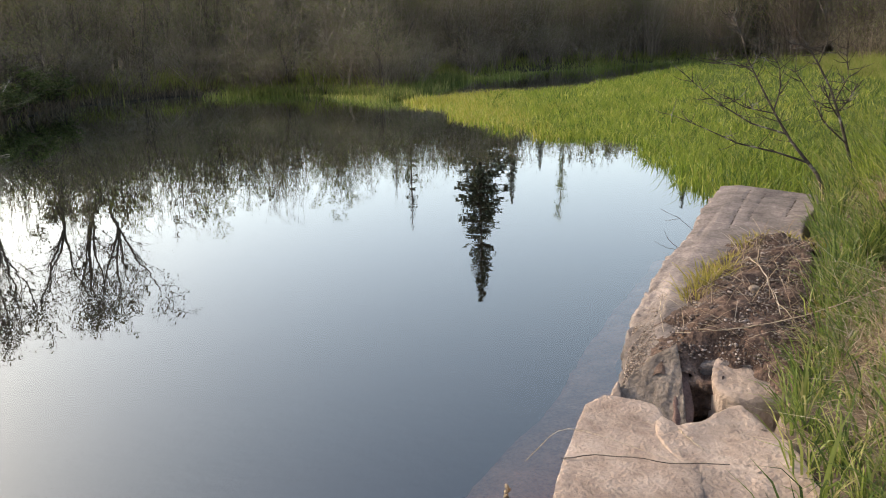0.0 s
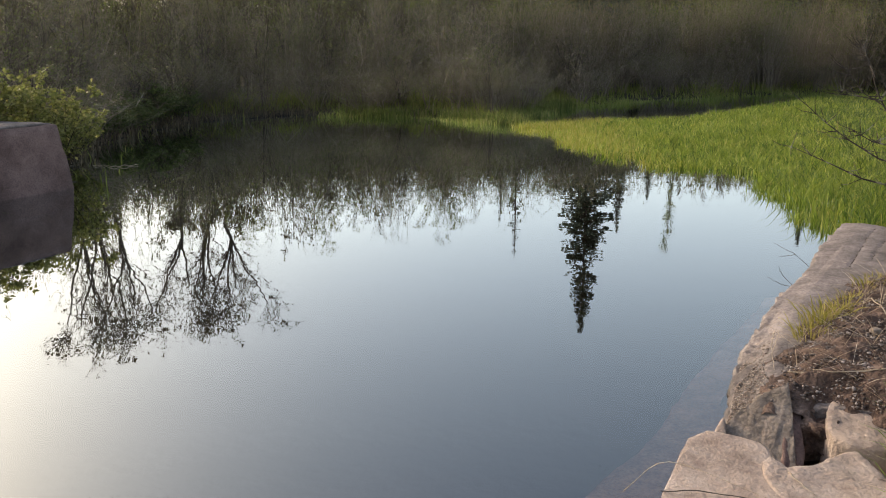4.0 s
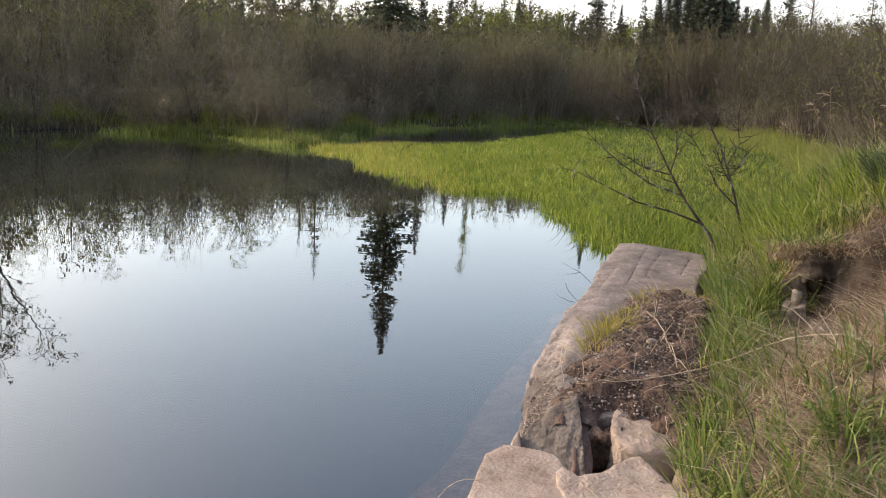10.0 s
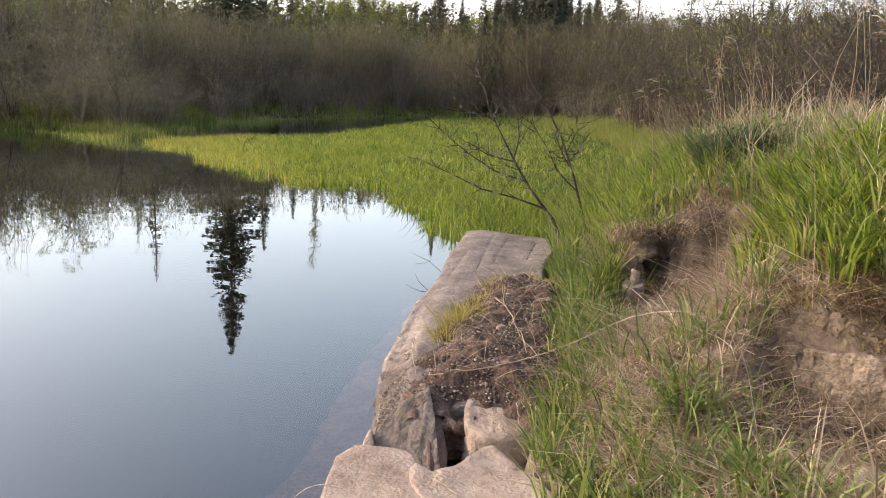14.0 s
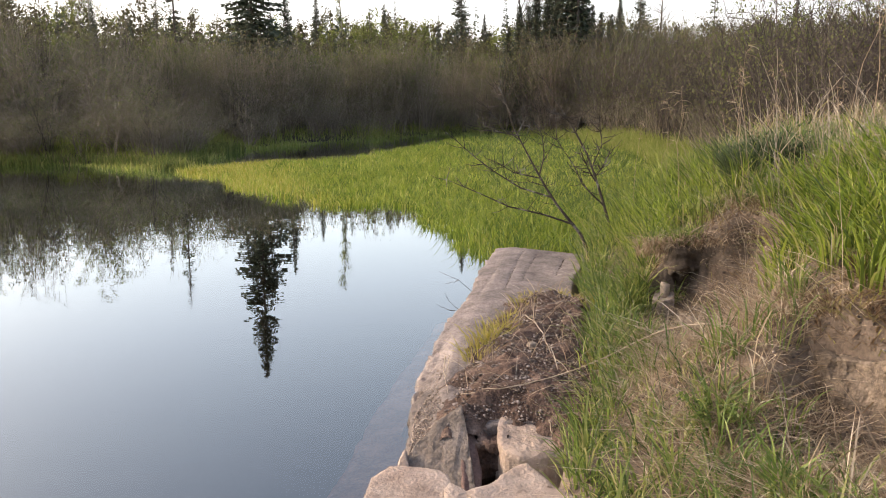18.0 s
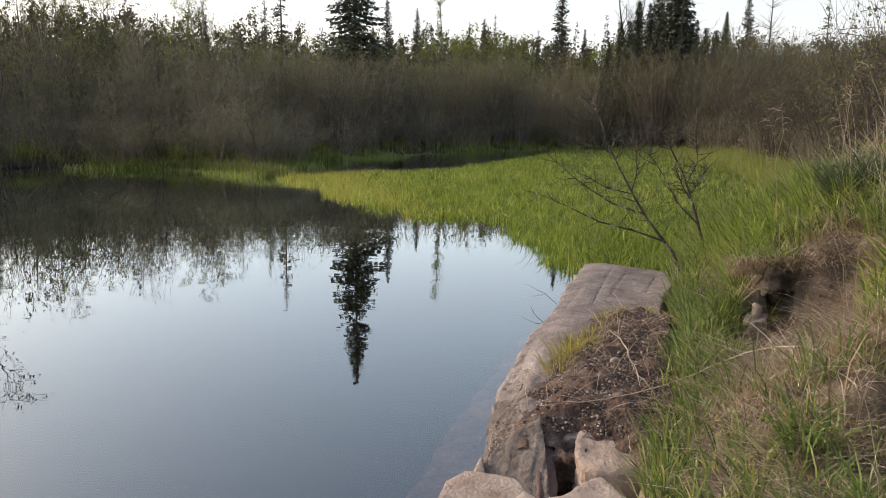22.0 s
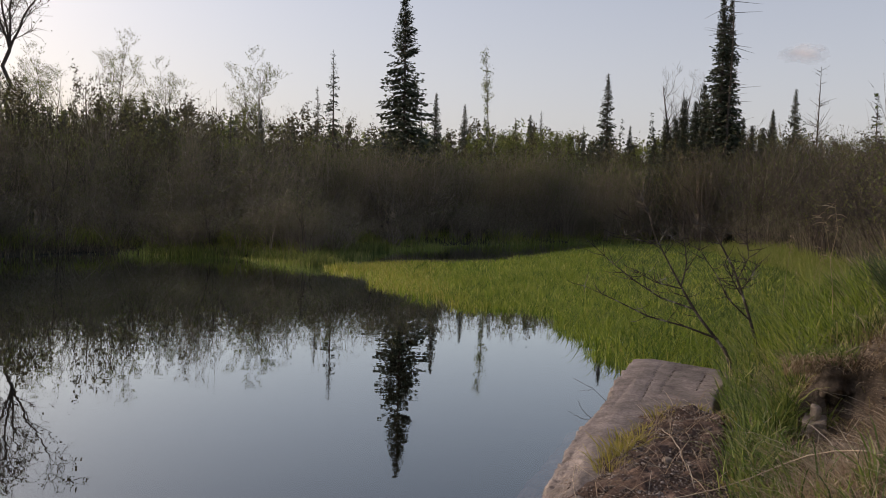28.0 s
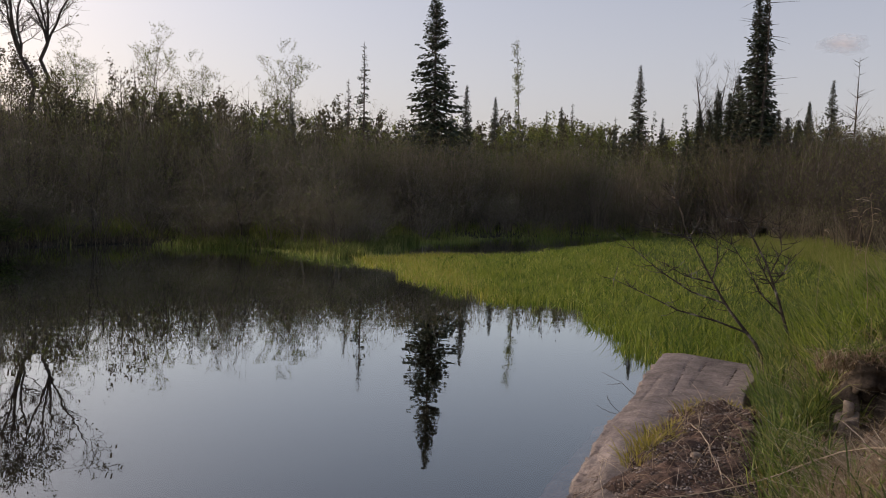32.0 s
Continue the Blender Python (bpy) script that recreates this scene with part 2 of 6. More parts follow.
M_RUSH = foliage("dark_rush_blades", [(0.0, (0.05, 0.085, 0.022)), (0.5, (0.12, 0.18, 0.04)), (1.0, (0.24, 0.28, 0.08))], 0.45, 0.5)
M_REED_DRY = foliage("yellowed_sedge_blades", [(0.0, (0.22, 0.26, 0.04)), (0.5, (0.37, 0.36, 0.06)), (1.0, (0.50, 0.44, 0.15))], 0.5, 0.5)
M_ROCKFACE = surface("tan_rock_and_earth", [(0.3, (0.105, 0.08, 0.06)), (0.55, (0.215, 0.172, 0.135)), (0.75, (0.33, 0.27, 0.215))], 6.0, 0.95, bump=0.8, bump_scale=40, second=(2.0, 0.6, 1.0), spread=0.03)
M_SHORE = foliage("shore_sedge", [(0.0, (0.075, 0.105, 0.026)), (0.6, (0.135, 0.175, 0.042)), (1.0, (0.22, 0.22, 0.08))], 0.5, 0.6)
M_FRINGE = foliage("bank_sedge", [(0.0, (0.16, 0.20, 0.045)), (0.6, (0.26, 0.31, 0.07)), (1.0, (0.40, 0.36, 0.14))], 0.5, 0.6)
M_GRASS = foliage("bank_grass", [(0.0, (0.04, 0.07, 0.022)), (0.45, (0.15, 0.215, 0.045)), (0.8, (0.31, 0.365, 0.085)), (1.0, (0.46, 0.40, 0.19))], 0.45, 0.42, patch=(0.7, (0.14, 0.21, 0.06)))
M_STRAW = foliage("dead_straw", [(0.0, (0.17, 0.115, 0.075)), (0.5, (0.36, 0.27, 0.18)), (0.85, (0.53, 0.43, 0.305)), (1.0, (0.70, 0.62, 0.49))], 0.3, 0.7)


# ---------------------------------------------------------------- mesh helpers
def raw_mesh(name, V, F, smooth=False):
    """A mesh from vertex rows and a list of face arrays (each n x 3 or n x 4)."""
    me = bpy.data.meshes.new(name)
    F = [np.asarray(f, dtype=np.int32) for f in F if len(f)]
    V = np.asarray(V, dtype=np.float32)
    me.vertices.add(len(V))
    me.vertices.foreach_set("co", V.ravel())
    loops = np.concatenate([f.ravel() for f in F])
    sizes = np.concatenate([np.full(len(f), f.shape[1], dtype=np.int32) for f in F])
    me.loops.add(len(loops))
    me.loops.foreach_set("vertex_index", loops)
    me.polygons.add(len(sizes))
    me.polygons.foreach_set("loop_start", np.concatenate([[0], np.cumsum(sizes)[:-1]]).astype(np.int32))
    if smooth:
        me.polygons.foreach_set("use_smooth", np.ones(len(sizes), dtype=bool))
    me.update(calc_edges=True)
    return me


def thing(name, soup, material, label="", category="", group="", kind="", smooth=False):
    ob = new(name, raw_mesh(name, soup[0], soup[1], smooth))
    ob.data.materials.append(material)
    return tagged(ob, label, category, group, kind)


def empty(name, m, label, category, group="", kind=""):
    ob = new(name)
    ob.empty_display_size = 0.2
    ob.matrix_world = m
    return tagged(ob, label, category, group, kind)


def part(name, soup, material, parent, label="", smooth=False):
    ob = new(name, raw_mesh(name, soup[0], soup[1], smooth))
    ob.data.materials.append(material)
    ob.parent = parent
    return tagged(ob, label)


def join(*soups):
    V, F, off = [], [], 0
    for v, fs in soups:
        if len(v) == 0:
            continue
        V.append(v)
        F += [np.asarray(f) + off for f in fs if len(f)]
        off += len(v)
    return np.concatenate(V), F


def moved(soup, spots):
    """Many copies of a soup joined: spots holds rows of x, y, z, turn, scale, height scale."""
    v, fs = soup
    s = np.asarray(spots, dtype=np.float64)
    c, n = np.cos(s[:, 3]), np.sin(s[:, 3])
    X = (v[None, :, 0] * c[:, None] - v[None, :, 1] * n[:, None]) * s[:, 4:5] + s[:, 0:1]
    Y = (v[None, :, 0] * n[:, None] + v[None, :, 1] * c[:, None]) * s[:, 4:5] + s[:, 1:2]
    Z = v[None, :, 2] * s[:, 5:6] + s[:, 2:3]
    V = np.stack([X, Y, Z], 2).reshape(-1, 3)
    step = (np.arange(len(s)) * len(v))[:, None, None]
    return V, [(np.asarray(f)[None] + step).reshape(-1, np.asarray(f).shape[1]) for f in fs if len(f)]


def tubes(P, R, sides=3):
    """Tapered tubes along n polylines of k points: P is n x k x 3, R is n x k."""
    P, R = np.asarray(P, float), np.asarray(R, float)
    n, k = P.shape[:2]
    T = np.gradient(P, axis=1)
    T /= np.linalg.norm(T, axis=2, keepdims=True) + 1e-9
    ref = np.where(np.abs(T[..., 2:3]) > 0.8, np.array([1.0, 0.13, 0]), np.array([0.1, 0, 1.0]))
    A = np.cross(T, ref)
    A /= np.linalg.norm(A, axis=2, keepdims=True) + 1e-9
    B = np.cross(T, A)
    ang = np.arange(sides) * 2 * math.pi / sides
    ring = A[:, :, None] * np.cos(ang)[:, None] + B[:, :, None] * np.sin(ang)[:, None]
    V = (P[:, :, None] + ring * R[:, :, None, None]).reshape(-1, 3)
    i = np.arange(n)[:, None, None] * k * sides
    j = np.arange(k - 1)[None, :, None] * sides
    s = np.arange(sides)[None, None, :]
    a, b = i + j + s, i + j + (s + 1) % sides
    quads = np.stack([a, b, b + sides, a + sides], 3).reshape(-1, 4)
    return V, [quads]


def ribbons(rng, P, w0, w1):
    """Hair-thin far twigs: one tapered strip each from P[:, 0] to P[:, 1]."""
    n = len(P)
    d = P[:, 1] - P[:, 0]
    b = np.cross(d, rng.normal(size=(n, 3)))
    b /= np.linalg.norm(b, axis=1, keepdims=True) + 1e-9
    V = np.stack([P[:, 0] - b * w0, P[:, 0] + b * w0, P[:, 1] + b * w1, P[:, 1] - b * w1], 1).reshape(-1, 3)
    return V, [(np.arange(n) * 4)[:, None] + np.arange(4)]


def blades(rng, base, height, width, lean, bend, aim=None, plain=False):
    """Grass blades of bent parts: base n x 3, the rest of length n; plain ones have one bend."""
    n = len(base)
    az = rng.uniform(0, 2 * math.pi, n) if aim is None else aim
    d = np.stack([np.cos(az), np.sin(az), np.zeros(n)], 1)
    face = az + rng.uniform(-1.2, 1.2, n)
    w = np.stack([-np.sin(face), np.cos(face), np.zeros(n)], 1) * (width / 2)[:, None]
    up = np.array([0, 0, 1.0])
    p0 = base
    p1 = base + d * (lean * height * 0.4)[:, None] + up * (height * 0.5)[:, None]
    p2 = p1 + d * ((lean + bend * 0.6) * height * 0.35)[:, None] + up * (height * 0.32 * (1 - 0.35 * bend))[:, None]
    p3 = p2 + d * ((lean + bend * 1.6) * height * 0.28)[:, None] + up * (height * 0.24 * (1 - 1.1 * bend))[:, None]
    if plain:
        V = np.stack([p0 - w * 0.8, p0 + w * 0.8, p1 - w, p1 + w, p3], 1).reshape(-1, 3)
        o = (np.arange(n) * 5)[:, None]
        return V, [o + np.array([0, 1, 3, 2]), o + np.array([2, 3, 4])]
    V = np.stack([p0 - w * 0.8, p0 + w * 0.8, p1 - w, p1 + w, p2 - w * 0.75, p2 + w * 0.75, p3], 1).reshape(-1, 3)
    o = (np.arange(n) * 7)[:, None]
    q = np.concatenate([o + np.array([0, 1, 3, 2]), o + np.array([2, 3, 5, 4])])
    return V, [q, o + np.array([4, 5, 6])]


def leaves(rng, at, size, flat=0.5):
    """Small pointed leaves, one diamond each, at random turns."""
    n = len(at)
    a = rng.normal(size=(n, 3))
    a[:, 2] *= 1 - flat * 0.5
    a /= np.linalg.norm(a, axis=1, keepdims=True)
    b = np.cross(a, rng.normal(size=(n, 3)))
    b /= np.linalg.norm(b, axis=1, keepdims=True)
    s = (size * rng.uniform(0.6, 1.3, n))[:, None]
    V = np.stack([at, at + a * s * 0.5 + b * s * 0.3, at + a * s, at + a * s * 0.5 - b * s * 0.3], 1).reshape(-1, 3)
    return V, [(np.arange(n) * 4)[:, None] + np.arange(4)]


def noise3(P, scale, seed=0.0):
    return np.array([noise.fractal(Vector((x * scale + seed, y * scale - seed, z * scale)), 1.0, 2.0, 4) for x, y, z in P])


def lump(half, r, res, shape=None, rough=0.02, scale=4.0, seed=0.0):
    """A rounded box with uneven sides: half sizes, corner radius, spacing of its net; shape maps its points."""
    hx, hy, hz = half
    faces, V = [], []
    for axis in range(3):
        u, v = [(1, 2), (2, 0), (0, 1)][axis]
        nu, nv = max(2, int(2 * half[u] / res)), max(2, int(2 * half[v] / res))
        gu, gv = np.meshgrid(np.linspace(-1, 1, nu + 1), np.linspace(-1, 1, nv + 1), indexing="ij")
        for side in (-1, 1):
            p = np.zeros((nu + 1, nv + 1, 3))
            p[..., axis], p[..., u], p[..., v] = side, gu, gv
            o = sum(len(x) for x in V)
            idx = np.arange((nu + 1) * (nv + 1)).reshape(nu + 1, nv + 1) + o
            f = np.stack([idx[:-1, :-1], idx[1:, :-1], idx[1:, 1:], idx[:-1, 1:]], 2).reshape(-1, 4)
            faces.append(f if side > 0 else f[:, ::-1])
            V.append(p.reshape(-1, 3))
    V = np.concatenate(V) * np.array(half)
    key = np.round(V, 5)
    _, first, inverse = np.unique(key, axis=0, return_index=True, return_inverse=True)
    V, F = V[first], inverse.reshape(-1)[np.concatenate(faces)]
    inner = np.clip(V, -(np.array(half) - r), np.array(half) - r)
    d = V - inner
    L = np.linalg.norm(d, axis=1, keepdims=True)
    V = np.where(L > 1e-6, inner + r * d / np.maximum(L, 1e-6), V)
    nrm = np.where(L > 1e-6, d / np.maximum(L, 1e-6), 0)
    if rough:
        V = V + nrm * (noise3(V, scale, seed) * rough + noise3(V, scale * 5, seed + 3) * rough * 0.3)[:, None]
    if shape:
        V = shape(V)
    return V, [F]


# ---------------------------------------------------------------- the lie of the land
WALL_Y = np.array([-6.0, 2.2, 3.8, 4.6, 5.6, 6.3, 7.2, 8.4, 10.8, 12.0])
WALL_X = np.array([-0.9, -0.48, -0.44, -0.32, -0.31, -0.22, -0.07, 0.13, 0.53, 0.7])


def wall_left(y):
    return np.interp(y, WALL_Y, WALL_X)


POND = np.array([(-13.0, -60), (-13.0, 11.2), (-14.8, 12.7), (-17.8, 16.4), (-19.6, 20), (-20.6, 24.2), (-19.2, 28), (-15.8, 28.8), (-12.5, 28.4), (-9.8, 26.8), (-10.4, 35),
                 (-7.5, 43), (-1, 51), (4, 52.5), (6.6, 42), (7.6, 30), (6.6, 22), (4.7, 16), (3.3, 13.0), (2.1, 11.2), (1.65, 10.6), (0.8, 5.0), (0.5, 3.8), (0.4, 2.2), (0.2, -6), (0.2, -60)])


def shore(x, y):
    """Distance from the pond's edge: negative in the pond."""
    x, y = np.asarray(x, float), np.asarray(y, float)
    best = np.full(x.shape, 1e9)
    inside = np.zeros(x.shape, bool)
    for (x0, y0), (x1, y1) in zip(POND, np.roll(POND, -1, 0)):
        t = np.clip(((x - x0) * (x1 - x0) + (y - y0) * (y1 - y0)) / ((x1 - x0) ** 2 + (y1 - y0) ** 2), 0, 1)
        best = np.minimum(best, np.hypot(x - x0 - t * (x1 - x0), y - y0 - t * (y1 - y0)))
        cross = ((y0 > y) != (y1 > y)) & (x < (x1 - x0) * (y - y0) / (y1 - y0 + 1e-12) + x0)
        inside ^= cross
    return np.where(inside, -best, best)


def wave(x, y, s, k=0.0):
    return np.sin(x * s + 1.3 * np.sin(y * s * 0.7 + k) + k) * np.cos(y * s * 0.9 + 0.8 * np.sin(x * s * 0.6 - k))


def land(x, y):
    """Height of the ground."""
    x, y = np.asarray(x, float), np.asarray(y, float)
    d = shore(x, y)
    bed = np.maximum(-1.1, 0.05 + d * 0.6) - 0.03
    right = np.interp(d, [0, 0.15, 0.35, 0.65, 1.0, 1.45, 2.1, 3.2, 8, 30, 400], [0.22, 0.38, 0.55, 0.88, 1.04, 1.40, 1.66, 1.78, 1.9, 2.4, 3.0])
    left = np.interp(d, [0, 0.5, 2, 10, 60, 300], [0.0, 0.07, 0.25, 0.6, 1.2, 4.0])
    # the high right bank falls away to the marsh behind the wall's end
    high = np.clip((x - 0.0) / 0.6, 0, 1) * np.clip((17.0 - y) / 6.0, 0, 1)
    h = left + (right - left) * high
    h = h + wave(x, y, 2.3) * 0.05 * np.clip(d, 0, 1) + wave(x, y, 6.1, 1.0) * 0.05 * np.clip(d * 2, 0, 1)
    # the scour hollow in the bank: a small cliff, a pit under it and a fan of spilt soil
    cave = np.exp(-((x - 1.85 - 0.02 * np.sin(y * 31)) / 0.13) ** 2)
    face = 6.38 - 0.25 * (x - 1.8) + 0.03 * np.sin(x * 17) + 0.32 * cave
    span = np.clip((x - 1.35) / 0.25, 0, 1) * np.clip((2.6 - x) / 0.5, 0, 1)
    h = h + span * (0.20 * np.clip((x - 1.70) / 0.2, 0, 1) * np.clip((y - face) / 0.07, 0, 1) * np.clip((7.8 - y) / 1.2, 0, 1) - 0.36 * np.clip((face - y) / 0.08, 0, 1) * np.clip((y - 4.75) / 0.8, 0, 1))
    h = h + 0.07 * np.exp(-(((x - 1.88) / 0.22) ** 2 + ((y - 6.15) / 0.2) ** 2))
    # the gully and crevice lower down
    h = h - 0.24 * np.clip((4.7 - y) / 1.1, 0, 1) * np.clip((d - 0.15) / 0.4, 0, 1) * np.clip((2.6 - d) / 0.8, 0, 1)
    q = -0.858 * (x - 1.88) - 0.515 * (y - 3.92)
    along = 0.515 * (x - 1.88) - 0.858 * (y - 3.92)
    h = h - 0.36 * np.clip(q / 0.06 + 0.5, 0, 1) * np.exp(-(q / 0.34) ** 2) * np.clip((along + 0.18) / 0.16, 0, 1) * np.clip((1.3 - along) / 0.3, 0, 1)
    h = h - 0.40 * np.exp(-(((x - 1.88) / 0.50) ** 4 + ((y - 3.03) / 0.52) ** 4))
    h = h - 0.14 * np.exp(-(((x - 1.50) / 0.45) ** 2 + ((y - 4.95) / 0.55) ** 2))
    return np.where(d > 0, h, bed)


def axis_lines(spans):
    out = []
    for a, b, step in spans:
        out.append(np.arange(a, b, step))
    return np.concatenate(out + [[spans[-1][1]]])


gx = axis_lines([(-900, -200, 100), (-200, -40, 10), (-40, -8, 1.0), (-8, 0.2, 0.5), (0.2, 5.2, 0.05), (5.2, 12, 0.4), (12, 40, 1.5), (40, 200, 10), (200, 900, 100)])
gy = axis_lines([(-300, -20, 20), (-20, 0, 1.0), (0, 11, 0.07), (11, 18, 0.25), (18, 60, 1.0), (60, 200, 8), (200, 1500, 100)])
GX, GY = np.meshgrid(gx, gy, indexing="ij")
GZ = land(GX, GY)
near = (GX > 0.2) & (GX < 5.2) & (GY > 0) & (GY < 11) & (shore(GX, GY) > 0.02) & ~((abs(GX - 1.85) < 0.4) & (abs(GY - 6.3) < 0.5))
GZ[near] += np.array([noise.fractal(Vector((a * 3.0, b * 3.0, 0.3)), 1.0, 2.0, 5) for a, b in zip(GX[near], GY[near])]) * 0.07


def ground_z(x, y):
    """Height of the finished ground sheet."""
    x, y = np.asarray(x, float), np.asarray(y, float)
    i, j = np.clip(np.searchsorted(gx, x) - 1, 0, len(gx) - 2), np.clip(np.searchsorted(gy, y) - 1, 0, len(gy) - 2)
    u, v = (x - gx[i]) / (gx[i + 1] - gx[i]), (y - gy[j]) / (gy[j + 1] - gy[j])
    return (GZ[i, j] * (1 - u) + GZ[i + 1, j] * u) * (1 - v) + (GZ[i, j + 1] * (1 - u) + GZ[i + 1, j + 1] * u) * v


gi = np.arange(GX.size).reshape(GX.shape)
gq = np.stack([gi[:-1, :-1], gi[1:, :-1], gi[1:, 1:], gi[:-1, 1:]], 2).reshape(-1, 4)
ground = thing("ground", (np.stack([GX, GY, GZ], 2).reshape(-1, 3), [gq]), M_SOIL,
               "brown earth and dead grass of the pond banks", "ground", kind="structure", smooth=True)
ground.data.materials.append(M_BED)
ground.data.materials.append(M_LITTER)
mid = GZ.reshape(-1)[gq].mean(1) < -0.02
far = (GY.reshape(-1)[gq].mean(1) > 15) | (GX.reshape(-1)[gq].mean(1) < -6)
ground.data.polygons.foreach_set("material_index", np.where(mid, 1, np.where(far, 2, 0)).astype(np.int32))

wx, wy = np.linspace(-60, 60, 13), np.linspace(-60, 90, 16)
WX, WY = np.meshgrid(wx, wy, indexing="ij")
wi = np.arange(WX.size).reshape(WX.shape)
thing("water", (np.stack([WX, WY, np.zeros(WX.shape)], 2).reshape(-1, 3),
                [np.stack([wi[:-1, :-1], wi[1:, :-1], wi[1:, 1:], wi[:-1, 1:]], 2).reshape(-1, 4)]), M_WATER,
      "still dark pond water mirroring sky and trees", "water", kind="structure")

# ---------------------------------------------------------------- the broken concrete abutment
def slab_shape(V):
    y = V[:, 1] + 7.75
    x = wall_left(y) + 0.56 + V[:, 0] * (1 + 0.04 * np.sin(y * 2.1))
    z = V[:, 2] - 0.15
    top = V[:, 2] > 0.38
    for off, y0, y1, w in ((0.16, 8.0, 9.3, 0.014), (0.37, 8.3, 10.6, 0.018), (0.54, 8.7, 10.5, 0.014), (0.88, 8.9, 10.3, 0.018)):
        c = wall_left(y) + off + 0.012 * np.sin(y * 2 + off * 9) + 0.005 * np.sin(y * 23 + off * 31) + 0.004 * np.sin(y * 41)
        z = z - np.where(top & (y > y0) & (y < y1), 0.013 * np.exp(-((x - c) / (0.7 * w)) ** 2), 0)
    left = np.clip((-V[:, 0] - 0.35) / 0.2, 0, 1)
    z = z - left * (0.04 + 0.12 * np.clip((7.2 - y) / 2, 0, 1)) * np.clip((V[:, 2] + 0.3) / 0.6, 0, 1)
    y = y - np.clip((V[:, 1] - 1.2) / 1.8, 0, 1) * 0.62 * (V[:, 0] + 0.56)
    x = x - np.clip(0.24 - z, 0, 1) * 0.24 * (V[:, 0] < -0.3)
    # the water side is broken and ragged
    rag = noise3(np.stack([y * 0, y, z], 1), 2.2, 8.0) * 0.022 + noise3(np.stack([y * 0, y, z * 0.5], 1), 9.0, 4.0) * 0.035
    x = x + np.where(V[:, 0] < -0.42, rag * np.clip((-V[:, 0] - 0.42) / 0.1, 0, 1), 0)
    edge = np.clip((-V[:, 0] - 0.30) / 0.2, 0, 1) * np.clip((7.6 - y) / 1.5, 0, 1) * (V[:, 2] > 0)
    z = z - edge * (0.03 + 0.06 * np.clip(noise3(np.stack([x * 2, y, y * 0], 1), 6.0, 2.0), -0.5, 1))
    # the broken near end slopes off to the water side
    z = z - np.where(V[:, 2] > 0, np.clip((5.35 - y) / 0.8, 0, 1) * np.clip((-V[:, 0] + 0.1) / 0.5, 0, 1) * 0.10, 0)
    return np.stack([x, y, z], 1)


thing("concrete_slab", lump((0.56, 3.05, 0.45), 0.012, 0.022, slab_shape, 0.003, 12.0, 3.0), M_CONCRETE,
      "long weathered concrete wall slab beside the water, cracked and worn", "concrete slab", smooth=True)


def hewn(outline, top, bottom, res, rough, seed, tilt=(0, 0), batter=0.0, chip=0.014, ribs=0.0):
    """A broken block: an outline in plan raised to a tilted top, edges chipped, faces split fine and roughened."""
    bm = bmesh.new()
    cx, cy = sum(p[0] for p in outline) / len(outline), sum(p[1] for p in outline) / len(outline)
    up = [bm.verts.new((x, y, top + tilt[0] * (x - cx) + tilt[1] * (y - cy))) for x, y in outline]
    low = [bm.verts.new((x + (x - cx) * batter, y + (y - cy) * batter, bottom)) for x, y in outline]
    bm.faces.new(up)
    n = len(up)
    for a in range(n):
        b = (a + 1) % n
        bm.faces.new((up[b], up[a], low[a], low[b]))
    bm.faces.new(low[::-1])
    bmesh.ops.recalc_face_normals(bm, faces=bm.faces[:])
    bmesh.ops.bevel(bm, geom=bm.edges[:], offset=chip, segments=2, affect="EDGES", profile=0.6)
    bmesh.ops.triangulate(bm, faces=bm.faces[:])
    for step in range(7):
        long = [e for e in bm.edges if e.calc_length() > res]
        if not long:
            break
        bmesh.ops.subdivide_edges(bm, edges=long, cuts=1)
        bmesh.ops.triangulate(bm, faces=bm.faces[:])
    bm.normal_update()
    V = np.array([v.co[:] for v in bm.verts])
    N = np.array([v.normal[:] for v in bm.verts])
    F = np.array([[v.index for v in f.verts] for f in bm.faces])
    bm.free()
    pits = np.minimum(noise3(V, 14.0, seed + 5) + 0.15, 0)
    if ribs:
        drift = V[:, 0] + 0.02 * np.sin(V[:, 1] * 9) + 0.012 * noise3(V, 6.0, seed)
        V = V + N * (ribs * (np.sin(drift * 210) + 0.9 * np.sin(drift * 121 + 1) + 1.5 * np.sin(drift * 47 + 2)))[:, None]
    return V + N * (noise3(V, 3.5, seed) * rough + noise3(V, 26.0, seed + 2) * rough * 0.25 + pits * rough * 0.9)[:, None], [F]


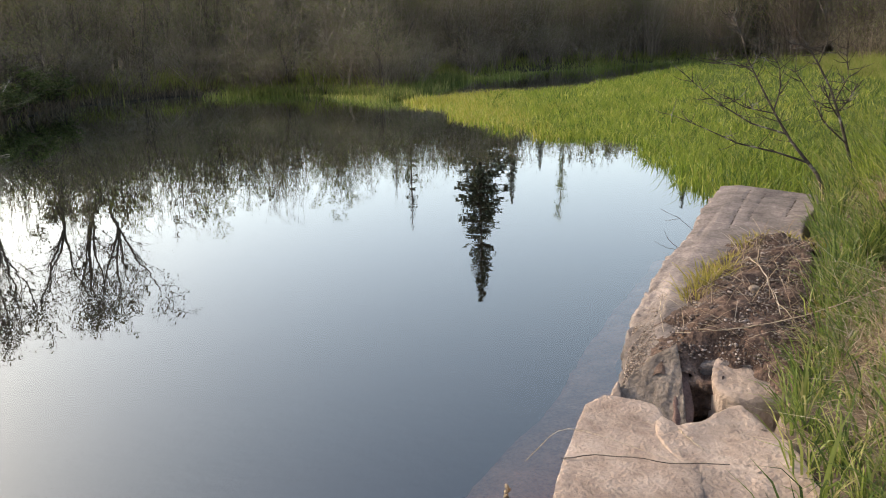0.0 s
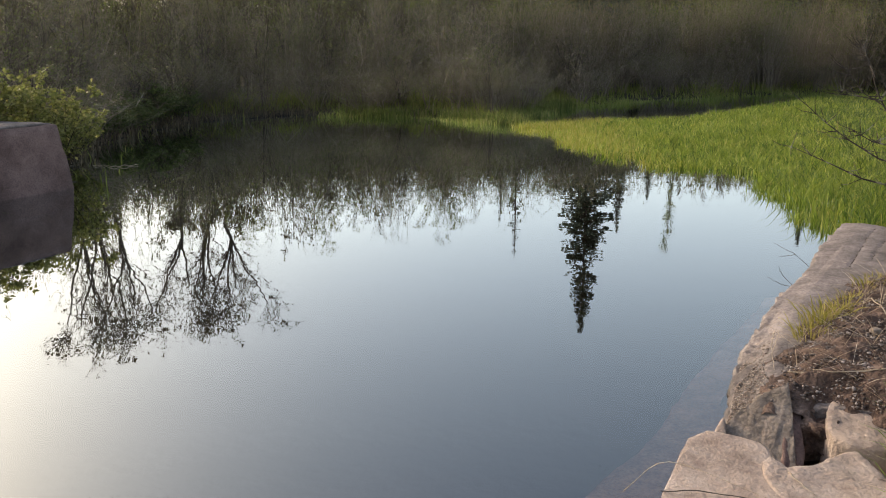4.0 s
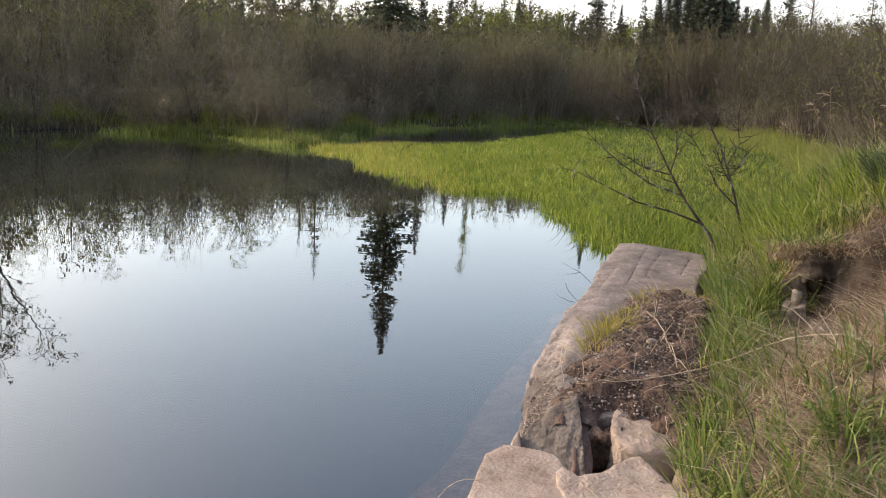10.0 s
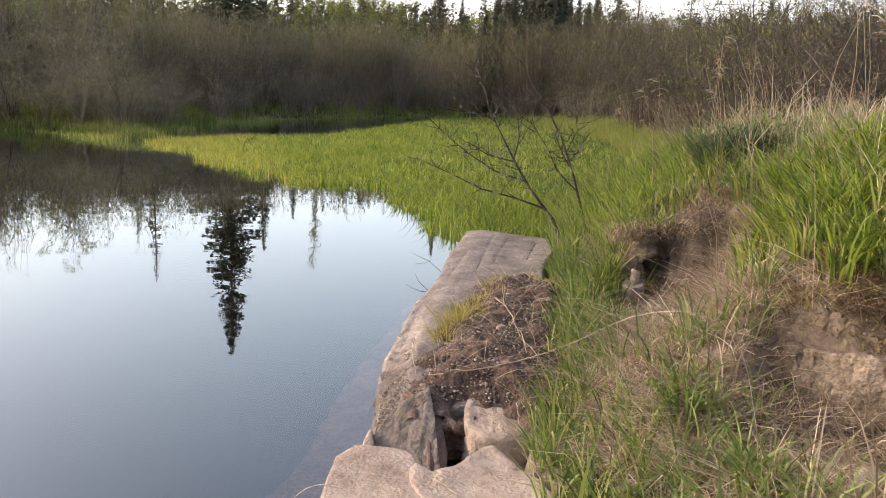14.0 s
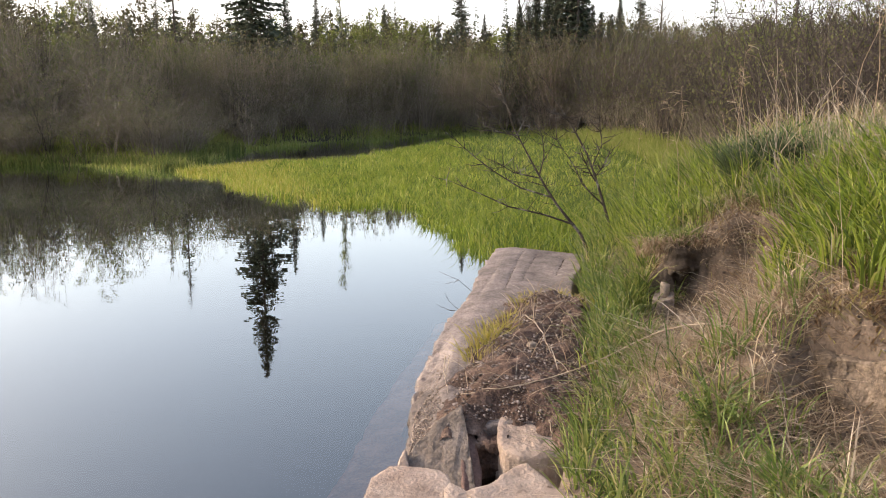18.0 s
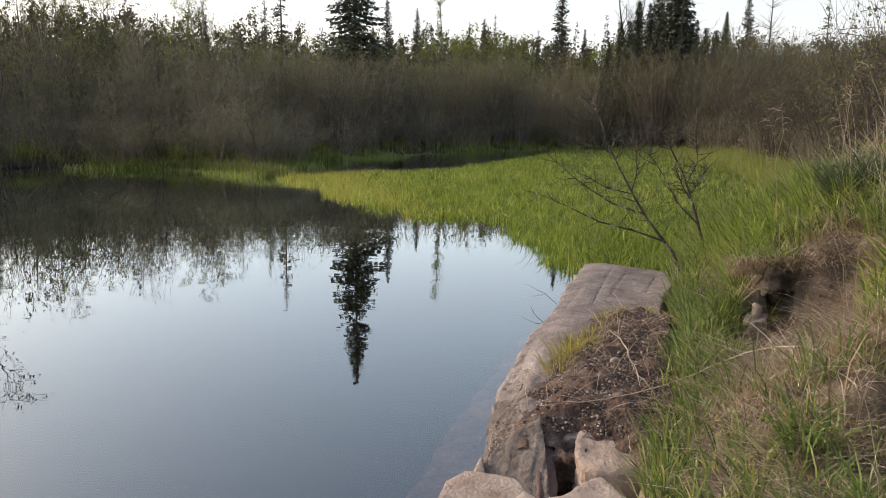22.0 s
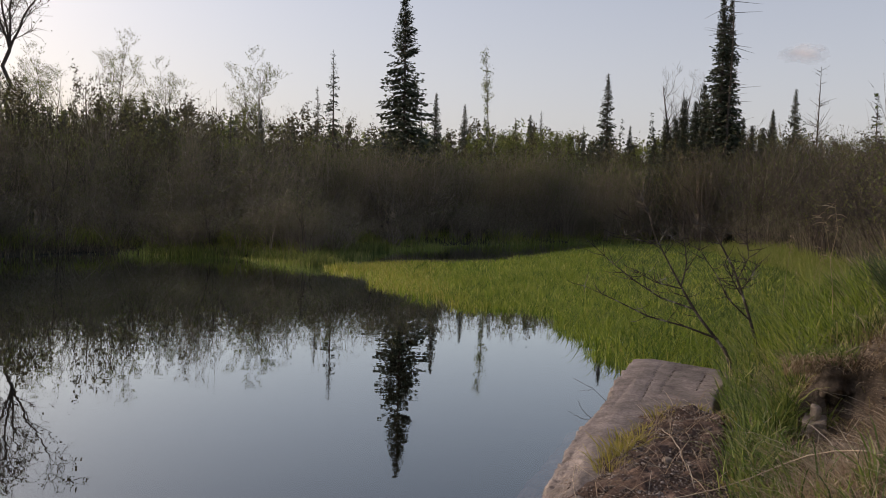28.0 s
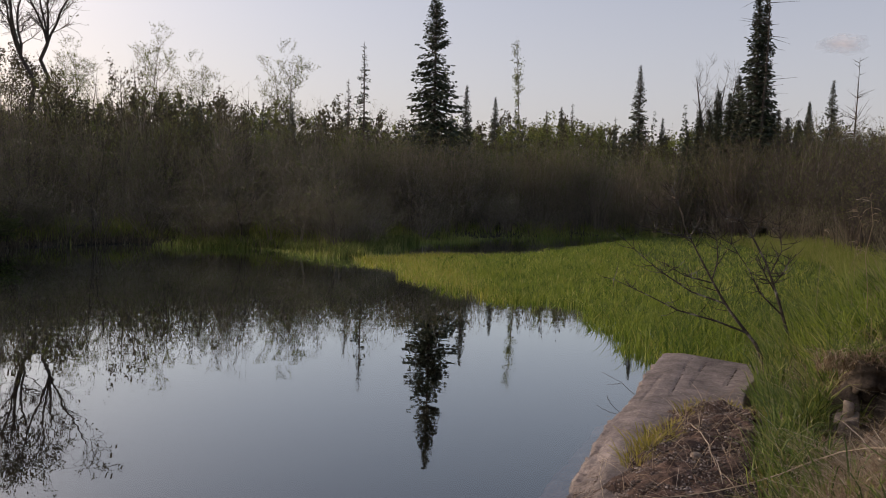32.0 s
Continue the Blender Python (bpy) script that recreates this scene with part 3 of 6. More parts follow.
block = empty("concrete_block", pose(0, 0, 0), "large sandy broken concrete block with a notched edge", "concrete block")
part("smooth_side", hewn([(-0.52, -1.6), (0.20, -1.6), (0.17, 2.90), (0.155, 3.20), (0.095, 3.36), (0.045, 3.44), (-0.012, 3.53), (-0.018, 3.66), (-0.045, 3.77), (-0.08, 3.815), (-0.22, 3.845), (-0.34, 3.85), (-0.43, 3.72), (-0.46, 3.2)],
                         0.408, -0.6, 0.05, 0.007, 9.0, (-0.02, 0.0), 0.04, 0.012), M_CONCRETE_WARM, block, smooth=True)
part("rough_side", hewn([(0.10, -1.6), (0.62, -1.6), (0.68, 3.10), (0.62, 3.40), (0.55, 3.62), (0.49, 3.67), (0.42, 3.80), (0.36, 3.88), (0.31, 3.85), (0.25, 3.79), (0.19, 3.70), (0.12, 3.635), (0.05, 3.60), (-0.03, 3.67), (-0.06, 3.60), (-0.05, 3.45), (0.06, 3.25), (0.09, 2.9)],
                        0.392, -0.6, 0.04, 0.014, 27.0, (-0.03, 0.03), 0.04, 0.014), M_CONCRETE_WARM, block, "rougher side of the block past a broken step", smooth=True)
chunk = empty("concrete_chunk", pose(0, 0, 0), "ribbed grey concrete chunk split from the wall", "concrete chunk")
part("ribbed_face", hewn([(-0.31, 4.34), (-0.22, 4.22), (-0.06, 4.17), (0.105, 4.10), (0.115, 4.24), (0.06, 4.62), (0.03, 4.74), (-0.12, 4.66), (-0.24, 4.56), (-0.31, 4.48)],
                         0.135, -0.6, 0.022, 0.010, 17.0, (0.10, 0.80), 0.03, 0.012, 0.0016), M_CONCRETE_SOILED, chunk)
# the side along the gap takes a darker concrete
part("split_face", hewn([(0.05, 4.16), (0.135, 4.15), (0.150, 4.40), (0.10, 4.72), (0.02, 4.66), (0.03, 4.30)], 0.115, -0.6, 0.024, 0.012, 19.0, (-0.5, 0.62), 0.02, 0.016, 0.0008), M_CONCRETE_DARK, chunk,
     "darker side of the split chunk, along the gap")
part("fragment", hewn([(-0.37, 4.36), (-0.33, 4.20), (-0.27, 4.18), (-0.265, 4.34), (-0.31, 4.50)], 0.10, -0.6, 0.024, 0.012, 21.0, (0.2, 0.75), 0.02, 0.02), M_CONCRETE_WARM, chunk,
     "small pale fragment at the chunk's corner")
thing("concrete_chunk", hewn([(0.245, 4.50), (0.275, 4.41), (0.36, 4.36), (0.48, 4.35), (0.62, 4.39), (0.78, 4.50), (0.80, 4.78), (0.55, 4.92), (0.30, 4.88), (0.24, 4.66)], 0.262, -0.4, 0.022, 0.013, 29.0, (-0.06, 0.16), 0.05, 0.032), M_CONCRETE_WARM,
      "pale broken concrete chunk beside a dark gap", "concrete chunk", smooth=True)


def footing_shape(V):
    y = V[:, 1] + 5.0
    x = wall_left(y) + 0.02 + V[:, 0] - 0.22 * np.clip((5.5 - y) / 2.0, 0, 1.2)
    z = V[:, 2] - 0.43 + 0.12 * V[:, 0] - 0.010 * (y - 4)
    return np.stack([x, y, z], 1)


thing("wall_footing", lump((0.42, 3.6, 0.36), 0.06, 0.08, footing_shape, 0.03, 2.0, 5.0), M_CONCRETE_WET,
      "reddish drowned concrete footing under the water along the wall", "wall footing", smooth=True)


# the old abutment on the other shore
def far_abutment(V):
    x = V[:, 0] - 13.4 + 0.22 * np.clip(1.2 - V[:, 2], -1, 2) * (V[:, 0] > 0) * 0.5
    y = V[:, 1] + 6.5 + 0.22 * np.clip(1.2 - V[:, 2], -1, 2) * (V[:, 1] > 3) * 0.5
    return np.stack([x, y, V[:, 2] + 0.3], 1)


abutment = empty("far_abutment", pose(0, 0, 0), "dark old concrete abutment standing in the water on the far shore", "abutment")
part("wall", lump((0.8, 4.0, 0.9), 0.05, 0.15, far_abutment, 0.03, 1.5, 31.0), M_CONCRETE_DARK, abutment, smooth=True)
# light along the abutment's top is put into a thin cap of paler concrete
part("lit_top", lump((0.76, 3.96, 0.02), 0.015, 0.12, lambda V: V + [-13.4, 6.5, 1.205], 0.012, 2.0, 37.0), M_CONCRETE, abutment, "top of the abutment, paler to stand for light on it", smooth=True)

# ---------------------------------------------------------------- trees
def shrub_soup(rng, height, spread, stems, twigs, leaf=0.05, nleaf=600, thick=0.018, fan=0.35, sub=2):
    """A many-stemmed shrub: crooked rising stems, side twigs that fork again, and its small leaves."""
    k = 5
    az = rng.uniform(0, 2 * math.pi, stems)
    out = rng.uniform(0.1, 1.0, stems) ** 0.7 * spread
    h = height * rng.uniform(0.5, 1.0, stems) * (1.05 - 0.22 * out / spread)
    t = np.linspace(0, 1, k)
    rad = 0.25 * spread * rng.uniform(0, 1, stems)[:, None] + out[:, None] * t[None] ** 1.3
    wig = rng.normal(0, 0.042, (stems, k, 2)) * height * 0.55 * t[None, :, None]
    P = np.stack([np.cos(az)[:, None] * rad + wig[..., 0], np.sin(az)[:, None] * rad + wig[..., 1], h[:, None] * t[None] ** 0.92], 2)
    R = thick * rng.uniform(0.6, 1.3, stems)[:, None] * (1 - 0.85 * t[None])
    main = tubes(P, R, 3)
    n = stems * twigs
    si = np.repeat(np.arange(stems), twigs)
    s = rng.uniform(0.25, 0.98, n) * (k - 1)
    lo = np.minimum(s.astype(int), k - 2)
    fr = (s - lo)[:, None]
    at = P[si, lo] * (1 - fr) + P[si, lo + 1] * fr
    d = rng.normal(size=(n, 3)) * [1, 1, 0.5] + [0, 0, fan]
    d /= np.linalg.norm(d, axis=1, keepdims=True)
    L = height * 0.17 * rng.uniform(0.4, 1.3, n)
    q = np.stack([at, at + d * L[:, None] + np.array([0, 0, 1.0]) * L[:, None] * 0.2], 1)
    w = thick / 0.018
    work = [main, ribbons(rng, q, 0.0062 * w, 0.0025 * w)]
    if sub:
        m = n * sub
        qi = np.repeat(np.arange(n), sub)
        v = rng.uniform(0.3, 1.0, m)[:, None]
        a2 = q[qi, 0] * (1 - v) + q[qi, 1] * v
        e = d[qi] * 0.5 + rng.normal(size=(m, 3)) * 0.6 + [0, 0, 0.25]
        e /= np.linalg.norm(e, axis=1, keepdims=True)
        work.append(ribbons(rng, np.stack([a2, a2 + e * (L[qi] * rng.uniform(0.3, 0.7, m))[:, None]], 1), 0.0042 * w, 0.0018 * w))
    pick = rng.choice(n, nleaf, p=s ** 1.4 / np.sum(s ** 1.4))
    u = rng.uniform(0.3, 1.0, nleaf)[:, None]
    lv = leaves(rng, q[pick, 0] * (1 - u) + q[pick, 1] * u + rng.normal(0, 0.02 * height / 2, (nleaf, 3)), leaf)
    return join(*work), lv


def spruce_soup(rng, height, radius, levels, bough=6, spray=12, bare=0.1, size=0.34):
    """A spruce of unit habit: trunk, and drooping boughs set with needle sprays."""
    t = np.linspace(0, 1, 9)
    trunk = tubes([np.stack([0.06 * np.sin(t * 3), 0.05 * np.cos(t * 4), t * height], 1)], [height * 0.011 * (1 - 0.93 * t)], 6)
    P, R, at, way, small = [], [], [], [], []
    for i in range(levels):
        f = (i + rng.uniform(-0.3, 0.3)) / levels
        f = min(max(f, 0), 0.985)
        z = height * (bare + (1 - bare) * f)
        reach = radius * (1 - f) ** 1.0 * rng.uniform(0.82, 1.08) + 0.03 * radius
        for j in range(bough + int(bough * f)):
            a = rng.uniform(0, 2 * math.pi)
            r = reach * rng.uniform(0.5, 1.12)
            zj = z + rng.uniform(-0.5, 0.5) * height / levels * 1.6
            droop = -0.30 * r if f < 0.7 else 0.35 * r
            s = np.linspace(0, 1, 4)
            line = np.stack([np.cos(a) * r * s, np.sin(a) * r * s, zj + droop * s ** 1.2 + 0.16 * r * s ** 3], 1)
            P.append(line[[0, 2, 3]])
            R.append(np.array([0.03, 0.014, 0.005]) * (0.4 + r / radius))
            m = max(3, int(spray * (0.25 + r / radius)))
            u = rng.uniform(0.12, 1.02, m)
            pos = np.stack([np.interp(u, s, line[:, c]) for c in range(3)], 1)
            at.append(pos + rng.normal(0, 0.03, (m, 3)))
            sidew = rng.normal(0, 0.8, m)
            w = np.stack([np.cos(a + sidew), np.sin(a + sidew), rng.uniform(-0.7, 0.15, m)], 1)
            way.append(w)
            small.append(np.full(m, 0.30 + 0.70 * min(1.0, r / (0.55 * radius))))
    at, way, small = np.concatenate(at), np.concatenate(way), np.concatenate(small)
    way /= np.linalg.norm(way, axis=1, keepdims=True)
    n = len(at)
    b = np.cross(way, rng.normal(size=(n, 3)) * [0.5, 0.5, 1])
    b /= np.linalg.norm(b, axis=1, keepdims=True)
    L = (size * small * rng.uniform(0.6, 1.3, n))[:, None]
    V = np.stack([at, at + way * L * 0.4 + b * L * 0.26, at + way * L, at + way * L * 0.5 - b * L * 0.26], 1).reshape(-1, 3)
    return trunk, tubes(P, R, 3), (V, [(np.arange(n) * 4)[:, None] + np.arange(4)])


def branchy_soup(rng, height, spread, trunks=1, leaf=0.09, nleaf=1500, thick=0.10, fork=0.35, levels=3, lean=0.0):
    """A broad-leaved tree in early leaf: trunk or trunks, limbs, twigs and scattered small leaves."""
    k = 7
    t = np.linspace(0, 1, k)
    base = []
    for i in range(trunks):
        a = rng.uniform(0, 2 * math.pi) if trunks > 1 else 0.0
        o = spread * (0.50 if trunks > 1 else 0.05) * rng.uniform(0.5, 1.2)
        hh = height * rng.uniform(0.85, 1.0)
        base.append(np.stack([np.cos(a) * o * t ** 1.4 + 0.10 * np.sin(t * 5 + i) + lean * t * hh, np.sin(a) * o * t ** 1.4 + 0.08 * np.cos(t * 4 + i), hh * t], 1))
    lines, radii = np.array(base), np.tile(thick * (1 - 0.9 * t), (trunks, 1))
    trunk = tubes(lines, radii, 6)
    limbs, counts = [], [9, 6, 5, 4]
    cur, curR, L = lines, radii, spread * 0.95
    for lev in range(levels):
        m = counts[lev]
        n = len(cur) * m
        idx = np.repeat(np.arange(len(cur)), m)
        s = rng.uniform(fork if lev == 0 else 0.25, 0.97, n) * (k - 1)
        lo = np.minimum(s.astype(int), k - 2)
        fr = (s - lo)[:, None]
        at = cur[idx, lo] * (1 - fr) + cur[idx, lo + 1] * fr
        r0 = curR[idx, lo] * 0.6
        d0 = cur[idx, lo + 1] - cur[idx, lo]
        d0 /= np.linalg.norm(d0, axis=1, keepdims=True)
        d = rng.normal(size=(n, 3))
        d[:, 2] = np.abs(d[:, 2]) * 0.5
        d /= np.linalg.norm(d, axis=1, keepdims=True)
        d = d * 0.75 + d0 * 0.55
        ln = (L * rng.uniform(0.5, 1.1, n) * (1.15 - 0.55 * s / (k - 1)))[:, None, None]
        bend = rng.normal(0, 0.10, (n, k, 3)) * t[None, :, None]
        cur = at[:, None] + (d[:, None] * t[None, :, None] + bend + np.array([0, 0, 0.35]) * t[None, :, None] ** 2) * ln
        curR = np.maximum(r0[:, None] * (1 - 0.85 * t[None]), 0.004)
        limbs.append(tubes(cur, curR, 3) if lev == 0 else tubes(cur[:, ::3], curR[:, ::3], 3))
        L *= 0.5
    pick = rng.integers(0, len(cur), nleaf)
    u = rng.integers(2, k, nleaf)
    lv = leaves(rng, cur[pick, u] + rng.normal(0, 0.05, (nleaf, 3)), leaf)
    return trunk, join(*limbs), lv


rng = np.random.default_rng(7)


def put_tree(name, soups, mats, x, y, turn, scale, label, category="tree", group="", parts=("trunk", "branching", "crown"), sink=0.05):
    z = float(ground_z(x, y)) - sink
    e = empty(name, pose(x, y, z, 0, 0, turn) @ Matrix.Diagonal((scale, scale, scale, 1)), label, category, group)
    for p, s, m in zip(parts, soups, mats):
        ob = part(p, s, m, e)
        if p != "trunk":
            tagged(ob, kind="stuff")
    return e


NEEDLED = (M_BARK, M_BARK, M_NEEDLE)
big_spruce = put_tree("spruce_tree", spruce_soup(rng, 14.6, 3.0, 54, 9, 36, 0.06, 0.29), NEEDLED, -12.1, 48.4, 20, 1.0,
                      "tall dark spruce rising over the thicket")
slim_spruce = put_tree("spruce_tree", spruce_soup(rng, 10.0, 1.30, 36, 4, 12, 0.05, 0.24), NEEDLED, -21.7, 63.2, 0, 1.37,
                       "slim dark spruce with an open crown", group="spruces behind the thicket")
full_spruce = put_tree("spruce_tree", spruce_soup(rng, 10.0, 1.50, 56, 8, 18, 0.03, 0.22), NEEDLED, 0.2, 74.9, 0, 1.35,
                       "narrow dark spruce with a full crown", group="spruces behind the thicket")
for source, x, y, top in ((full_spruce, -11.2, 54.0, 9.1), (slim_spruce, -22.6, 62.0, 10.6), (full_spruce, 15.8, 73.2, 11.8), (full_spruce, 14.2, 74.0, 10.2),
                          (full_spruce, -14.3, 83.6, 11.6), (slim_spruce, -10.1, 94.3, 11.4), (full_spruce, -8.0, 89.5, 11.2), (slim_spruce, -7.2, 94.6, 12.2),
                          (slim_spruce, -2.2, 89.8, 10.2), (full_spruce, 2.3, 74.8, 8.9), (full_spruce, -19.0, 84.0, 10.0), (full_spruce, -4.5, 80.0, 8.6),
                          (slim_spruce, 5.0, 72.0, 9.4), (full_spruce, 11.5, 60.0, 8.6), (slim_spruce, 20.0, 66.0, 10.5), (full_spruce, 24.0, 60.0, 9.0),
                          (full_spruce, -26.5, 60.0, 8.5), (slim_spruce, -30.0, 62.0, 8.8), (full_spruce, -38.0, 66.0, 9.0)):
    s = top / 10.0 / source.scale[0]
    copy_thing(source, pose(x, y, float(ground_z(x, y)) - 0.05, 0, 0, x * 77 % 360) @ Matrix.Diagonal((s, s, s, 1)))
dark_spruce = put_tree("spruce_tree", spruce_soup(rng, 15.9, 2.05, 92, 9, 18, 0.03, 0.30), NEEDLED, 7.2, 54.4, 40, 1.0,
                       "very dark dense old spruce, the tallest by the pond")
copy_thing(dark_spruce, pose(7.75, 54.9, float(ground_z(7.75, 54.9)), 0, 0, 160) @ Matrix.Diagonal((0.86, 0.86, 0.97, 1)))
for x, y, s in ((4.6, 55.0, 0.50), (5.7, 54.0, 0.56), (9.4, 55.5, 0.46), (3.4, 57.0, 0.42), (5.2, 56.2, 0.58), (6.4, 55.8, 0.64), (4.1, 56.4, 0.50), (9.0, 56.6, 0.50), (10.4, 57.2, 0.46)):
    copy_thing(dark_spruce, pose(x, y, float(ground_z(x, y)), 0, 0, x * 50) @ Matrix.Diagonal((s * 1.5, s * 1.5, s, 1)))
for x, y, s in ((5.0, 54.2, 0.50), (6.6, 55.2, 0.62), (8.6, 55.8, 0.52)):
    copy_thing(big_spruce, pose(x, y, float(ground_z(x, y)), 0, 0, x * 50) @ Matrix.Diagonal((s, s, s, 1)))

BARE = (M_BARK, M_BARK, M_BUDS)
ASPEN = (M_BARK_PALE, M_BARK_PALE, M_LEAF)
dead_pair = put_tree("dead_tree", branchy_soup(rng, 11.4, 2.2, 2, 0.05, 150, 0.20, 0.3, 3), BARE, 5.1, 59.0, 0, 1.0, "dead grey tree with bare crooked limbs", parts=("trunk", "branching", "foliage"))
copy_thing(dead_pair, pose(5.9, 60.5, float(ground_z(5.9, 60.5)) - 0.05, 0, 0, 140) @ Matrix.Diagonal((0.9, 0.9, 0.98, 1)))


def pole_soup(gen, height, reach, count, leaf, nleaf, thick, lean, rise=(0.3, 0.9), taper=0.0):
    """A slender tree with short branchlets all along, rising as given, shorter towards the top by taper."""
    t = np.linspace(0, 1, 9)
    line = np.stack([lean * height * t ** 1.3, 0.1 * np.sin(t * 6), height * t], 1)
    f = gen.uniform(0.22, 0.99, count)
    at = np.stack([np.interp(f, t, line[:, c]) for c in range(3)], 1)
    a = gen.uniform(0, 6.28, count)
    L = reach * gen.uniform(0.4, 1.0, count) * (0.55 + 0.6 * f) * (1 - taper * f)
    d = np.stack([np.cos(a) * 0.6, np.sin(a) * 0.6, gen.uniform(*rise, count)], 1)
    P = at[:, None] + d[:, None] * np.linspace(0, 1, 4)[None, :, None] * L[:, None, None]
    side = tubes(P, np.tile([0.03, 0.02, 0.012, 0.005], (count, 1)), 3)
    pick = gen.integers(0, count, nleaf)
    u = gen.integers(1, 4, nleaf)
    return tubes([line], [thick * (1 - 0.9 * t)], 5), side, leaves(gen, P[pick, u] + gen.normal(0, 0.12, (nleaf, 3)), leaf)


dead_top = pole_soup(rng, 15.6, 5.2, 58, 0.05, 60, 0.15, 0.012, (-0.22, 0.22), 0.45)
put_tree("dead_tree", tuple(dead_top), BARE, 7.62, 53.7, 70, 1.0, "dead leafless trunk leaning among dark spruces", parts=("trunk", "branching", "foliage"))
put_tree("aspen_tree", pole_soup(rng, 18.3, 1.3, 90, 0.15, 2400, 0.13, -0.045), ASPEN, -12.6, 91.9, 0, 1.0, "tall slender leaning aspen in pale new leaf", parts=("trunk", "branching", "foliage"))
put_tree("tamarack_tree", pole_soup(rng, 12.9, 6.0, 54, 0.06, 300, 0.13, 0.01, (0.15, 0.6), 0.85), BARE, 16.3, 68.0, 0, 1.0, "bare tamarack with short level branches", parts=("trunk", "branching", "foliage"))


def vase_tree(gen, x, y, trunks, height, label, group):
    """A tall tree of few trunks, each forking high up into crooked leaders, then limbs and twigs under an umbrella of sparse leaves."""
    e = empty("ash_tree", pose(x, y, float(ground_z(x, y)) - 0.05), label, "tree", group)
    twigs = []

    def grow(start, way, length, r0, r1, k=8):
        t = np.linspace(0, 1, k)
        return start + way * (t * length)[:, None] + np.cumsum(gen.normal(0, 0.030 * length, (k, 3)) * [1, 1, 0.3], 0) * np.minimum(1, t * 3)[:, None], r0 + (r1 - r0) * t

    def tilt(way, angle, turn):
        side = np.array([math.cos(turn), math.sin(turn), 0.0])
        d = way * math.cos(angle) + side * math.sin(angle)
        return d / np.linalg.norm(d)

    for ox, oy, lx, ly, fork, leaders in trunks:
        way = np.array([lx, ly, 1.0])
        way /= np.linalg.norm(way)
        P, R = grow(np.array([ox, oy, 0.0]), way, height * fork, height * 0.0088, height * 0.0064, 10)
        trunk = part("trunk", tubes([P], [R], 8), M_BARK, e, smooth=True)
        turn = gen.uniform(0, 6.28)
        for i in range(leaders):
            w1 = tilt(way, gen.uniform(0.18, 0.40), turn + i * 6.28 / leaders + gen.uniform(-0.4, 0.4))
            L1 = height * (1 - fork) * gen.uniform(0.58, 0.70)
            B, br = grow(P[-1], w1, L1, R[-1] * 0.72, R[-1] * 0.34)
            part("leader", tubes([B], [br], 6), M_BARK, trunk, smooth=True)
            for j in range(8):
                f = min(7, 1 + j)
                w2 = tilt(w1, gen.uniform(0.5, 1.15), gen.uniform(0, 6.28)) + np.array([0, 0, 0.22])
                w2 /= np.linalg.norm(w2)
                C, cr = grow(B[f], w2, height * gen.uniform(0.07, 0.13) * (0.8 + 0.06 * j), br[f] * 0.48, br[f] * 0.15, 6)
                part("limb", tubes([C], [cr], 5), M_BARK, trunk)
                for q in range(15):
                    p = C[gen.integers(2, 6)]
                    d = w2 * 0.5 + gen.normal(0, 0.6, 3) + [0, 0, 0.2]
                    d /= np.linalg.norm(d)
                    l2 = height * gen.uniform(0.03, 0.09)
                    twigs.append([p, p + d * l2 * 0.55 + gen.normal(0, 0.08 * l2, 3), p + d * l2])
        for q in range(26):
            p = P[gen.integers(3, 10)]
            d = gen.normal(0, 1, 3) + [0, 0, 0.4]
            d /= np.linalg.norm(d)
            l2 = height * gen.uniform(0.02, 0.06)
            twigs.append([p, p + d * l2 * 0.55, p + d * l2])
    twigs = np.array(twigs)
    n = len(twigs)
    tagged(part("twigs", tubes(twigs, np.tile(height * np.array([0.0008, 0.0006, 0.0003]), (n, 1)), 3), M_BARK, e), kind="stuff")
    up = np.clip(twigs[:, 2, 2] / height - 0.6, 0.02, 0.5) ** 1.4
    pick = gen.choice(n, 3300, p=up / up.sum())
    tagged(part("foliage", leaves(gen, twigs[pick, 1] + (twigs[pick, 2] - twigs[pick, 1]) * gen.uniform(0, 1.2, (3300, 1)) + gen.normal(0, 0.14, (3300, 3)), 0.21), M_LEAF_DULL, e), kind="stuff")
    return e


vg = np.random.default_rng(19)
vase_tree(vg, -47.9, 57.3, ((0, 0, -0.05, -0.04, 0.52, 4), (1.1, 0.9, 0.0, 0.0, 0.58, 4), (-0.9, 0.2, -0.10, -0.08, 0.54, 3)), 22.4, "tall ash with forked trunks and a flat thinly leaved crown", "ashes beyond the far bank")
vase_tree(vg, -53.6, 48.4, ((0, 0, 0.03, 0.02, 0.50, 3), (1.2, 0.4, -0.03, 0.0, 0.44, 3), (-0.8, 0.3, -0.06, 0.0, 0.52, 3)), 23.2, "tall slender ash, its leaves just opening", "ashes beyond the far bank")
vase_tree(vg, -50.9, 56.6, ((0, 0, -0.02, 0.0, 0.45, 4),), 13.0, "small leaning ash beside the tall one", "ashes beyond the far bank")
small_tree = put_tree("birch_tree", branchy_soup(rng, 15.6, 3.6, 3, 0.13, 4600, 0.13, 0.45, 3), (M_BARK_PALE, M_BARK, M_LEAF), -46.0, 70.0, 0, 0.94,
                      "young birch in fine new leaf above the thicket", group="birches behind the thicket", parts=("trunk", "branching", "foliage"))
for x, y, s in ((-42.5, 73.3, 0.84), (-34.7, 77.3, 0.94), (-42.0, 55.5, 0.72), (-39.5, 49.0, 0.60), (-36.0, 44.0, 0.52)):
    s /= small_tree.scale[0]
    copy_thing(small_tree, pose(x, y, float(ground_z(x, y)), 0, 0, x * 90) @ Matrix.Diagonal((s, s, s, 1)))
